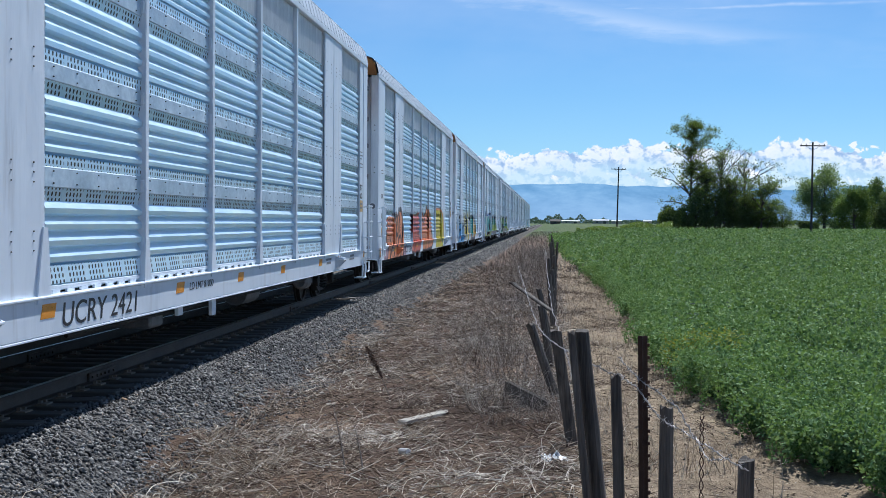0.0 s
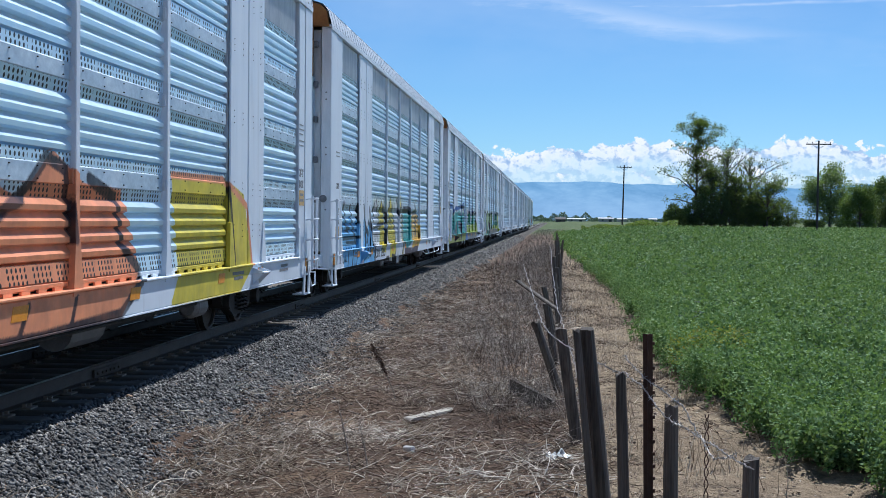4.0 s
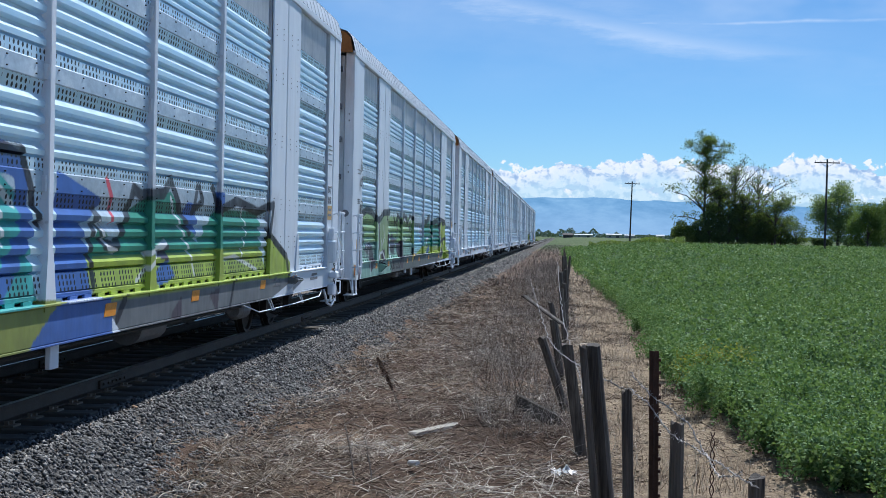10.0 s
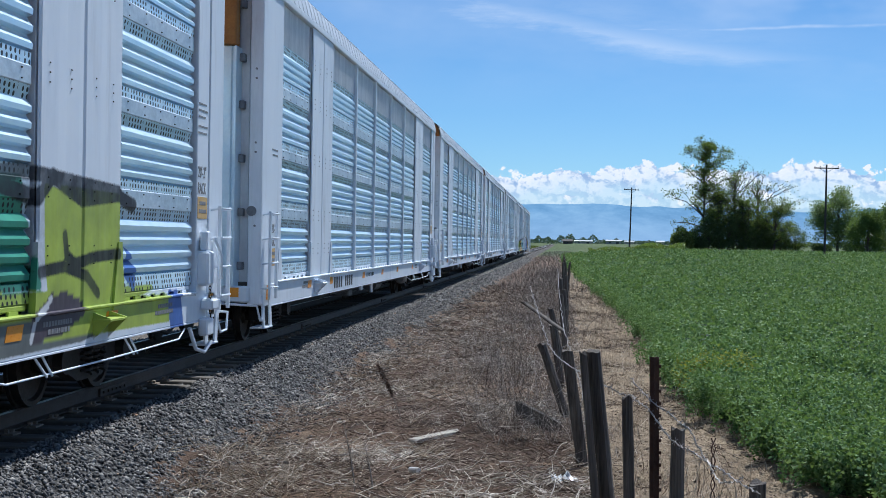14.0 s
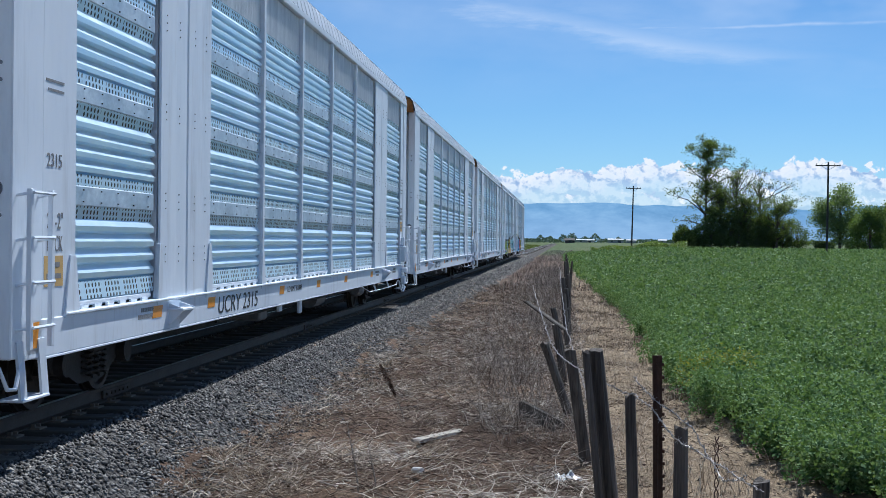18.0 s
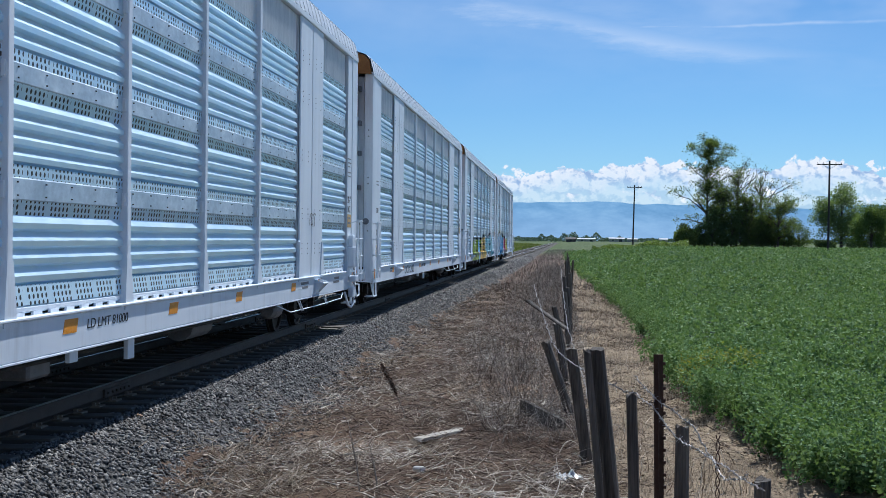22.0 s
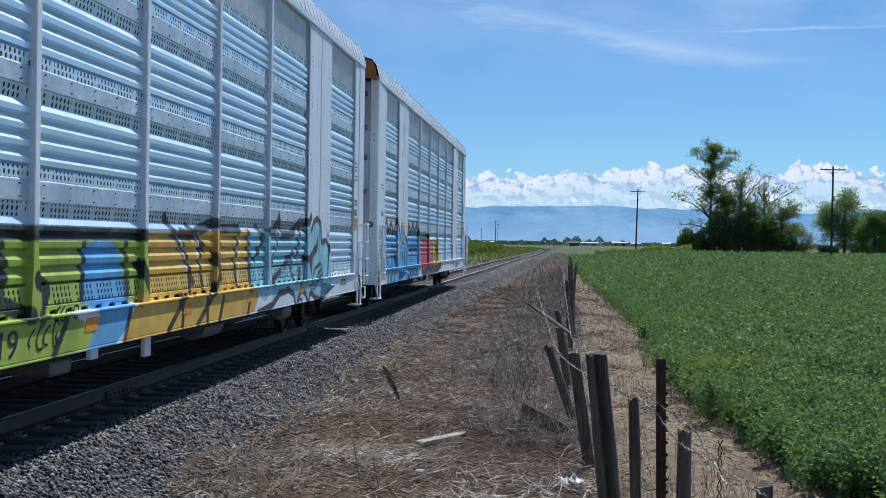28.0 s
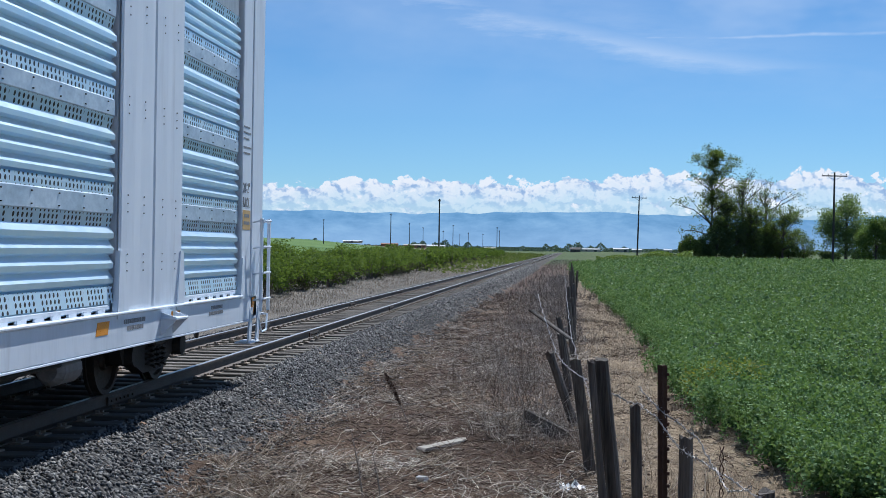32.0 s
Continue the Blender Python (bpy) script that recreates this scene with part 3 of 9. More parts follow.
            # tapered foot gusset beside the last bay
            g = Geo()
            q = 0.0 if e > 0 else 0.28
            g.add([(X - side * 0.1, e * (11.94 - q), 1.0), (X + side * 0.012, e * (11.94 - q), 1.0), (X + side * 0.012, e * (12.30 - q), 1.0), (X - side * 0.1, e * (12.30 - q), 1.0),
                   (X - side * 0.1, e * (12.03 - q), 1.56), (X + side * 0.003, e * (12.03 - q), 1.56), (X + side * 0.003, e * (12.16 - q), 1.56), (X - side * 0.1, e * (12.16 - q), 1.56)],
                  [(0, 1, 5, 4), (1, 2, 6, 5), (2, 3, 7, 6), (4, 5, 6, 7), (0, 3, 2, 1), (0, 4, 7, 3)])
            fin(g, "gusset", WHITE_STEEL)
        # top rail
        g = Geo()
        g.box(*sorted((X - side * 0.15, X + side * 0.012)), -13.15, 13.15, 5.49, 5.60, 0.012)
        fin(g, "top_rail", WHITE_STEEL)
        # side sill
        g = Geo()
        g.box(*sorted((X - side * 0.10, X)), -12.85, 12.85, 0.69, 1.02, 0.01)
        fin(g, "side_sill", WHITE_STEEL, "white-grey steel side sill")
        g = Geo()
        g.box(*sorted((X - side * 0.12, X + side * 0.03)), -12.00, 12.00, 1.021, 1.05, 0.008)
        fin(g, "sill_ledge", WHITE_STEEL)
        g = Geo()
        g.box(*sorted((X - side * 0.16, X + side * 0.004)), -12.50, 12.50, 0.668, 0.689, 0.004)
        fin(g, "sill_lip", WHITE_STEEL)
        # jacking brackets under the bolsters
        for e in (-1, 1):
            yc = e * 8.72
            g = Geo()
            g.prism([(X - side * 0.02, 0.99), (X + side * 0.17, 0.93), (X + side * 0.17, 0.90), (X - side * 0.02, 0.70)], "y", yc - 0.22, yc - 0.20)
            g.prism([(X - side * 0.02, 0.99), (X + side * 0.17, 0.93), (X + side * 0.17, 0.90), (X - side * 0.02, 0.70)], "y", yc + 0.20, yc + 0.22)
            g.box(*sorted((X - side * 0.02, X + side * 0.18)), yc - 0.24, yc + 0.24, 0.90, 0.925, 0.004)
            fin(g, "jacking_bracket", WHITE_STEEL)
        # orange reflectors along the sill
        if side > 0:
            for yy in (-12.70, -9.35, -7.15, -3.0, 0.1, 3.1, 6.7, 9.0, 12.62):
                g = Geo()
                tilt = 0.05
                if abs(yy) > 12:
                    lo_, hi_, q0, q1 = yy - 0.07, yy + 0.07, 0.78, 1.0
                else:
                    lo_, hi_, q0, q1 = yy - 0.18, yy + 0.14, 0.845, 0.975
                g.add([(X + 0.004, lo_, q0), (X + 0.004, hi_, q0), (X + 0.004, hi_ + tilt, q1), (X + 0.004, lo_ + tilt, q1),
                       (X - 0.002, lo_, q0), (X - 0.002, hi_, q0), (X - 0.002, hi_ + tilt, q1), (X - 0.002, lo_ + tilt, q1)],
                      [(0, 1, 2, 3), (4, 7, 6, 5), (0, 4, 5, 1), (2, 6, 7, 3), (1, 5, 6, 2), (0, 3, 7, 4)])
                fin(g, "reflector", ORANGE, "orange reflective marker")
            # stencilled blocks that cannot be read
            for yy, zz, w in ((-9.9, 0.93, 0.7), (-10.0, 0.86, 0.55), (10.5, 0.92, 0.5), (10.4, 0.85, 0.6), (7.3, 0.92, 0.6), (7.4, 0.85, 0.5)):
                g = Geo()
                r_ = random.Random(int(yy * 10))
                u = yy
                while u < yy + w:
                    k = r_.uniform(0.03, 0.07)
                    g.box(X - 0.001, X + 0.003, u, u + k, zz, zz + 0.045)
                    u += k + 0.014
                tagged(fin(g, "stencil", GREY_INK), kind="stuff")
            for e in (-1, 1):
                g = Geo()
                xf = X - 0.008
                zn = 1.95 if e > 0 else 1.29
                g.box(xf - 0.01, xf, *sorted((e * 12.04, e * 12.46) if e > 0 else (-12.46, -12.04)), zn, zn + 0.27)
                notice = fin(g, "notice_plate", YELLOW, "yellow notice plate")
                for zz, wd in ((zn + 0.17, 0.26), (zn + 0.07, 0.32)):
                    g = Geo()
                    yc = e * 12.25
                    g.box(xf - 0.002, xf + 0.002, yc - wd / 2, yc + wd / 2, zz, zz + 0.045)
                    g.done("print_bar", GREY_INK, notice)
                g = Geo()
                for j, (zz, w) in enumerate(((3.36, 0.34), (3.28, 0.4), (3.20, 0.3), (3.08, 0.4), (3.00, 0.36))):
                    if e > 0 or j > 2:
                        g.box(xf - 0.008, xf, *sorted((e * 12.04, e * (12.04 + w))), zz, zz + 0.022)
                tagged(fin(g, "stencil", GREY_INK), kind="stuff")
        # ladders and steps at both ends
        for e in (-1, 1):
            xo = X + side * 0.12
            for zz in (0.98, 1.35, 1.72, 2.09):
                ys = sorted((e * 12.62, e * 13.06))
                g = Geo()
                g.tube([(X - side * 0.02, ys[0], zz - 0.03), (xo + side * 0.03, ys[0], zz), (xo + side * 0.03, ys[1], zz), (X - side * 0.02, ys[1], zz - 0.03)], 0.014, 6)
                fin(g, "ladder_rung", WHITE_STEEL)
            for yy in (e * 12.62, e * 13.06):
                g = Geo()
                g.box(*sorted((xo - 0.02, xo + 0.02)), yy - 0.03, yy + 0.03, 0.80, 2.12, 0.004)
                fin(g, "ladder_stile", WHITE_STEEL)
            for (ya_, yb_) in ((12.48, 12.62), (12.93, 13.06)):
                g = Geo()
                xa, xb = X - side * 0.012, X + side * 0.012
                u0, u1 = e * ya_, e * yb_
                sh = -e * 0.10
                g.add([(xa, u0, 0.86), (xb, u0, 0.86), (xb, u1, 0.86), (xa, u1, 0.86), (xa, u0 + sh, 0.37), (xb, u0 + sh, 0.37), (xb, u1 + sh, 0.37), (xa, u1 + sh, 0.37)],
                      [(0, 1, 2, 3), (4, 7, 6, 5), (0, 4, 5, 1), (1, 5, 6, 2), (2, 6, 7, 3), (3, 7, 4, 0)])
                fin(g, "step_hanger", WHITE_STEEL)
            g = Geo()
            g.box(*sorted((X - side * 0.20, X + side * 0.03)), *sorted((e * 12.40, e * 12.96)), 0.35, 0.375, 0.006)
            fin(g, "step", WHITE_STEEL)
    # roof
    g = Geo()
    half = [(1.60, 5.60), (1.585, 5.68), (1.53, 5.88), (1.43, 6.00), (1.20, 6.08), (0.6, 6.14), (0, 6.16)]
    prof = half + [(-x, z) for x, z in half[-2::-1]]
    n, bay = 70, 26.34 / 70
    rings = []
    for i in range(n):
        a = -13.17 + bay * i
        rings += [(a, 1.0, 0.0), (a + bay * 0.75, 1.0, 0.0), (a + bay * 0.755, 1.003, 0.008), (a + bay * 0.995, 1.003, 0.008)]
    k = len(prof)
    g.add([(u * wide, y_, w + up) for y_, wide, up in rings for u, w in prof], [(q * k + j, q * k + j + 1, q * k + k + j + 1, q * k + k + j) for q in range(len(rings) - 1) for j in range(k - 1)])
    fin(g, "roof", ROOF, "ribbed zinc roof")
    # deck and underframe
    g = Geo()
    g.box(-1.46, 1.46, -13.10, 13.10, 0.98, 1.06, 0.01)
    g.box(-0.35, 0.35, -13.30, 13.30, 0.52, 0.98, 0.02)
    g.prism([(-13.2, 0.53), (-13.2, 0.44), (-8.4, 0.44), (-7.6, 0.27), (7.6, 0.27), (8.4, 0.44), (13.2, 0.44), (13.2, 0.53)], "x", -0.30, 0.30)
    for yy in np.linspace(-11.98, 11.98, 14):
        g.box(-1.5, 1.5, yy - 0.08, yy + 0.08, 0.72, 0.98)
    fin(g, "underframe", STEEL_DARK)
    for z0 in (2.12, 3.08):
        g = Geo()
        g.box(-1.46, 1.46, -12.85, 12.85, z0, z0 + 0.06)
        fin(g, "deck", STEEL_DARK)
    # end doors
    for e in (-1, 1):
        for s in (-1, 1):
            g = Geo()
            n = 7
            outer, inner = [], []
            for i in range(n):
                a, b = 0.02 + 1.19 * i / n, 0.02 + 1.19 * (i + 1) / n
                bow = 13.20 + 0.26 * math.cos(a / 1.5 * 1.3)
                m_ = a + (b - a) * 0.72
                outer += [(s * a, e * bow), (s * m_, e * bow), (s * (m_ + 0.02), e * (bow - 0.03)), (s * b, e * (bow - 0.03))]
                inner += [(s * a, e * (bow - 0.07)), (s * b, e * (bow - 0.07))]
            g.prism(outer + inner[::-1], "z", 1.0, 4.55)
            fin(g, "end_door", DOOR_ZINC, "light zinc corrugated end door")
            g = Geo()
            g.box(*sorted((s * 1.215, s * 1.25)), *sorted((e * 13.0, e * 13.40)), 1.0, 4.55, 0.006)
            fin(g, "door_edge", DOOR_ZINC)
            g = Geo()
            g.box(*sorted((s * 0.02, s * 1.25)), *sorted((e * 13.20, e * 13.44)), 4.56, 5.55, 0.02)
            fin(g, "upper_end_panel", RUST_PAINT, "rusty ochre upper end panel")
            for zz in (1.3, 2.1, 2.9, 3.7, 4.4, 5.2):
                g = Geo()
                g.box(*sorted((s * 1.255, s * 1.33)), *sorted((e * 13.08, e * 13.22)), zz - 0.06, zz + 0.06, 0.008)
                fin(g, "hinge", HINGE)
        g = Geo()
        prof = [(1.56, 5.55), (1.50, 5.86), (1.40, 5.97), (1.15, 6.04), (-1.15, 6.04), (-1.40, 5.97), (-1.50, 5.86), (-1.56, 5.55)]
        g.prism(prof, "y", *sorted((e * 13.10, e * 13.24)))
        fin(g, "end_gable", RUST_PAINT, "rusty ochre gable")
        g = Geo()
        g.box(-1.45, 1.45, *sorted((e * 13.10, e * 13.34)), 0.76, 1.0, 0.02)
        fin(g, "end_sill", WHITE_STEEL)
        for s in (-1, 1):
            g = Geo()
            g.box(*sorted((s * 1.16, s * 1.32)), *sorted((e * 13.338, e * 13.346)), 0.84, 0.98)
            fin(g, "reflector", ORANGE, "orange reflective marker")
            g = Geo()
            g.tube([(s * 1.45, e * 13.14, 2.12), (s * 1.45, e * 13.175, 2.12)], 0.075, 12)
            fin(g, "round_cap", HINGE, "dark round cap")
            for zz in (3.0, 3.14, 4.1, 4.24, 1.9):
                g = Geo()
                g.tube([(s * 1.50, e * 13.14, zz), (s * 1.50, e * 13.165, zz)], 0.018, 6)
                fin(g, "bolt_head", HINGE)
        g = Geo()
        g.box(-0.14, 0.14, *sorted((e * 13.36, e * 14.05)), 0.70, 0.95, 0.03)
        g.box(-0.2, 0.12, *sorted((e * 13.90, e * 14.2)), 0.68, 0.98, 0.04)
        fin(g, "coupler", STEEL_DARK)
        g = Geo()
        g.tube([(0.5, e * 13.44, 0.7), (0.52, e * 13.66, 0.5), (0.42, e * 13.90, 0.33), (0.3, e * 14.17, 0.42)], 0.03, 8)
        fin(g, "air_hose", STEEL_DARK)
        # uncoupling lever and its loop at the corner
        g = Geo()
        g.tube([(0.1, e * 13.52, 0.8), (1.3, e * 13.52, 0.74), (1.62, e * 13.44, 0.72), (1.64, e * 13.30, 0.5), (1.62, e * 13.10, 0.48), (1.6, e * 12.95, 0.7)], 0.018, 8)
        fin(g, "uncoupling_lever", WHITE_STEEL)
    # brake gear under the car
    g = Geo()
    g.tube([(0.9, 2.6, 0.52), (0.9, 3.6, 0.52)], 0.2, 14)
    tank = plain("grey_tank", (0.10, 0.10, 0.105), (0.22, 0.22, 0.225), 5, 0.6, 0, 0.2)
    fin(g, "brake_reservoir", tank, "grey brake tank")
    g = Geo()
    g.tube([(1.3, 6.1, 0.55), (1.3, 6.2, 0.55), (1.3, 6.6, 0.55), (1.3, 6.7, 0.55)], [0.10, 0.15, 0.15, 0.10], 14)
    fin(g, "brake_cylinder", tank, "light grey round brake cylinder")
    g = Geo()
    g.box(0.8, 1.3, -3.2, -2.7, 0.42, 0.72, 0.03)
    fin(g, "brake_valve", tank)
    g = Geo()
    g.tube([(1.40, -6.2, 0.60), (1.40, 6.2, 0.60)], 0.02, 8)
    fin(g, "brake_pipe", STEEL_DARK)
    for yy, lo in ((-1.1, 0.44), (-2.7, 0.55)):
        g = Geo()
        g.box(1.47, 1.52, yy - 0.10, yy + 0.10, lo, 0.69, 0.006)
        fin(g, "hanger_bracket", WHITE_STEEL)
    # long hand-brake rod and its hangers by the rear truck
    g = Geo()
    g.tube([(1.5, 5.9, 0.64), (1.58, 6.6, 0.50), (1.6, 9.0, 0.50), (1.6, 11.3, 0.52), (1.58, 11.6, 0.62)], 0.010, 8)
    fin(g, "brake_rod", WHITE_STEEL)
    for yy in (7.3, 9.6):
        g = Geo()
        g.tube([(1.56, yy - 0.12, 0.69), (1.6, yy + 0.1, 0.48)], 0.012, 6)
        g.tube([(1.56, yy + 0.05, 0.69), (1.6, yy + 0.22, 0.48)], 0.012, 6)
        fin(g, "rod_hanger", WHITE_STEEL)
    # hand brake on the rear corner: housing, lever, chain
    g = Geo()
    g.box(1.58, 1.74, 12.03, 12.33, 1.12, 1.55, 0.03)
    g.box(1.60, 1.70, 12.11, 12.26, 1.55, 1.80, 0.02)
    fin(g, "hand_brake_housing", WHITE_STEEL)
    g = Geo()
    g.tube([(1.75, 12.23, 1.72), (1.80, 12.40, 1.5), (1.78, 12.48, 1.2)], 0.022, 8)
    fin(g, "hand_brake_lever", WHITE_STEEL)
    g = Geo()
    for k in range(15):
        zc = 1.14 - k * 0.05
        a = k % 2
        ring = [(1.70 + (0.014 * math.cos(t) if a else 0), 12.26 + (0 if a else 0.014 * math.cos(t)) + 0.006 * k, zc + 0.032 * math.sin(t)) for t in np.linspace(0, 2 * math.pi, 9)]
        g.tube(ring, 0.006, 4, caps=False)
    fin(g, "brake_chain", STEEL_DARK, "dark steel chain")
    g = Geo()
    g.tube([(1.70, 12.35, 0.42), (1.66, 12.18, 0.30), (1.64, 11.88, 0.36), (1.6, 11.73, 0.62)], 0.025, 8)
    fin(g, "brake_hose", WHITE_STEEL)
    g = Geo()
    g.box(1.60, 1.72, 12.10, 12.40, 0.50, 0.72, 0.02)
    g.box(1.60, 1.76, 12.18, 12.48, 0.82, 0.95, 0.02)
    fin(g, "chain_guide", WHITE_STEEL)
    # trucks
    for e in (-1, 1):
        truck = empty("truck", pose(0, e * 9.9, 0))
        truck.parent = car
        for s in (-1, 1):
            g = Geo()
            xs = s * 0.98
            prof = [(-1.15, 0.50), (-1.05, 0.62), (-0.55, 0.66), (-0.3, 0.74), (0.3, 0.74), (0.55, 0.66), (1.05, 0.62), (1.15, 0.50), (1.05, 0.36), (0.8, 0.38), (0.35, 0.20), (-0.35, 0.20), (-0.8, 0.38), (-1.05, 0.36)]
            g.prism(prof, "x", xs - 0.07, xs + 0.07)
            for yy in (-0.9, 0.9):
                g.tube([(xs + s * 0.02, yy, 0.455), (xs + s * 0.17, yy, 0.455)], 0.13, 14)
            g.done("side_frame", STEEL_DARK, truck)
            g = Geo()
            for yy in (-0.2, 0.0, 0.2):
                pts = [(xs + s * 0.1 + 0.062 * math.cos(t), yy + 0.075 * math.sin(t), 0.26 + 0.30 * t / (2 * math.pi * 5)) for t in np.linspace(0, 2 * math.pi * 5, 50)]
                g.tube(pts, 0.016, 5)
            g.done("spring", STEEL_DARK, truck)
        g = Geo()
        g.box(-1.15, 1.15, -0.2, 0.2, 0.5, 0.72, 0.03)
        g.done("bolster", STEEL_DARK, truck)
        for yy in (-0.9, 0.9):
            g = Geo()
            for s in (-1, 1):
                x0 = s * 0.7525
                prof = [(x0 - s * 0.065, 0.0), (x0 - s * 0.065, 0.445), (x0 - s * 0.03, 0.445), (x0 - s * 0.025, 0.42), (x0 + s * 0.055, 0.412), (x0 + s * 0.055, 0.36), (x0 + s * 0.015, 0.34), (x0 + s * 0.01, 0.14), (x0 + s * 0.06, 0.12), (x0 + s * 0.06, 0.0)]
                N = 28
                v = [(u, r * math.cos(2 * math.pi * k / N), r * math.sin(2 * math.pi * k / N)) for k in range(N) for u, r in prof]
                P_ = len(prof)
                f = [(k * P_ + i, k * P_ + i + 1, ((k + 1) % N) * P_ + i + 1, ((k + 1) % N) * P_ + i) for k in range(N) for i in range(P_ - 1)]
                g.add(v, f)
                for b in range(3):
                    a = 2 * math.pi * b / 3
                    g.box(*sorted((x0 + s * 0.055, x0 + s * 0.075)), -0.02 + 0.07 * math.cos(a), 0.02 + 0.07 * math.cos(a), -0.02 + 0.07 * math.sin(a), 0.02 + 0.07 * math.sin(a))
            g.tube([(-1.1, 0, 0), (1.1, 0, 0)], 0.08, 12)
            w = g.done("wheelset", WHEEL_STEEL, truck)
            w.location = (0, yy, 0.412)
    return car


def lettering(text, size, x, y, z, parent, mat, name="lettering", width=0.0, shear=0.12):
    """Raised flat letters on the near flank, reading away from the camera."""
    cu = bpy.data.curves.new(name, "FONT")
    cu.body, cu.size, cu.extrude = text, size, 0.0015
    cu.shear = shear
    tmp = bpy.data.objects.new(name, cu)
    scene.collection.objects.link(tmp)
    bpy.context.view_layer.update()
    me = bpy.data.meshes.new_from_object(tmp.evaluated_get(bpy.context.evaluated_depsgraph_get()))
    me.name = name
    me.materials.clear()
    me.materials.append(mat)
    bpy.data.objects.remove(tmp)
    bpy.data.curves.remove(cu)
    if width:
        top = max(v.co.x for v in me.vertices)
        me.transform(Matrix.Diagonal((width / top, 1, 1, 1)))
    me.transform(Matrix(((0, 0, 1, x), (1, 0, 0, y), (0, 1, 0, z), (0, 0, 0, 1))))
    ob = new(name, me)
    ob.parent = parent
    return ob


# colours of the sprayed pieces
RED, ORN, GOLD, LEMON = (0.62, 0.11, 0.055), (0.80, 0.29, 0.12), (0.74, 0.47, 0.06), (0.66, 0.54, 0.03)
SKYB, BLUE, TEAL = (0.15, 0.42, 0.72), (0.05, 0.13, 0.42), (0.06, 0.37, 0.35)
GREEN, LIME, OLIVE, CYAN, GREY, ROSE = (0.04, 0.26, 0.17), (0.38, 0.48, 0.05), (0.25, 0.29, 0.05), (0.33, 0.62, 0.70), (0.15, 0.16, 0.165), (0.62, 0.085, 0.12)
PINK, PALE, WHITE_S, PLUM, MOSS = (0.50, 0.33, 0.38), (0.27, 0.46, 0.38), (0.68, 0.70, 0.73), (0.055, 0.036, 0.052), (0.28, 0.43, 0.17)
SAGE, STONE, CHALK = (0.31, 0.42, 0.19), (0.125, 0.14, 0.13), (0.50, 0.52, 0.40)


def art_1(p):
    p.fill(ORN, -10.85, 1.8, -10.15, 1.84, -9.2, 1.8, -9.1, 1.04, -8.8, 0.7, -9.5, 0.6, -11, 0.62, -10.8, 1.04, -11, 1.22, -10.8, 1.46)
    p.fill(PINK, -11.75, 0.88, -10.8, 0.96, -11.05, 0.64, -11.8, 0.64)
    p.fill(PINK, -6.85, 0.92, -6.25, 1, -6.35, 0.6, -7.15, 0.6)
    p.fill(ORN, -9.3, 1.04, -9.15, 1.56, -8.95, 1.96, -8.7, 1.88, -8.5, 1.96, -8.25, 1.88, -8.1, 2.1, -7.6, 2.04, -7.25, 1.76, -7.15, 1.32, -7.1, 0.96, -7.2, 0.68, -8.1, 0.6, -9.3, 0.64)
    p.fill(RED, -4.4, 1.88, -3.9, 1.98, -3.05, 1.92, -1.85, 2.02, -1.75, 1.28, -1.5, 1.04, -1.95, 0.68, -4.55, 0.72, -4.3, 1.04)
    p.fill(ORN, -1.1, 1.88, -0.5, 2.02, 0.25, 1.86, 0.95, 2.3, 1.7, 2.02, 2.8, 1.98, 3.35, 1.16, 2.65, 0.72, -0.95, 0.68, -0.7, 1.04, -1.1, 1.28)
    p.fill(LEMON, 4.6, 2.22, 6.95, 2.22, 7.95, 2.04, 8.5, 1.04, 7.75, 0.7, 4.45, 0.72, 4.85, 1.14)
    p.ink(0.049, -10.8, 1.84, -10.8, 1.42, -11, 1.34, -10.8, 1.16)
    p.ink(0.041, -10.2, 1.84, -10.15, 1.64, -10.2, 1.5)
    p.ink(0.041, -9.6, 1.86, -9.5, 1.58)
    p.ink(0.049, -10.15, 1.28, -9.9, 1.04, -10.45, 0.68)
    p.ink(0.074, -9.2, 1.92, -8.9, 1.56, -9, 1.1, -8.65, 0.92)
    p.ink(0.049, -11.2, 1.4, -10.85, 1.08)
    p.ink(0.041, -9.5, 0.88, -9.65, 0.66)
    p.ink(0.041, -11.45, 1.84, -11.4, 1.52)
    p.ink(0.041, -10.9, 0.96, -11.05, 0.64)
    p.ink(0.041, -10.3, 0.92, -10.5, 0.64)
    p.ink(0.041, -9.2, 0.96, -9.65, 0.64)
    p.ink(0.041, -7.5, 0.98, -7.8, 0.64)
    p.ink(0.057, -8.95, 1.96, -9.1, 1.48, -9.15, 1.16)
    p.ink(0.049, -8.85, 1.88, -8.65, 1.8, -8.5, 1.48, -8.45, 1.36)
    p.ink(0.057, -8.65, 1.84, -8.45, 1.96, -8.2, 1.92, -8.05, 1.68, -8.05, 1.44)
    p.ink(0.041, -8.3, 1.74, -8.3, 1.42)
    p.ink(0.074, -8.1, 2.08, -7.7, 2.08, -7.35, 1.84, -7.3, 1.44, -7.55, 1.12)
    p.ink(0.033, -7.7, 1.72, -7.7, 1.36)
    p.ink(0.041, -7.15, 1.56, -7.55, 1.12)
    p.ink(0.057, -9, 1.24, -8.75, 1.36, -8.45, 1.28, -8.3, 0.96, -8.4, 0.78)
    p.ink(0.049, -8.25, 1.2, -7.95, 1.32, -7.7, 1.16, -7.75, 0.96)
    p.ink(0.082, -8.4, 2.06, -8.4, 2.06)
    p.ink(0.082, -7.1, 1.52, -6.9, 1.12, -7.05, 0.74, -7.3, 0.64)
    p.ink(0.049, -7.9, 0.68, -7.75, 0.84, -7.7, 0.64)
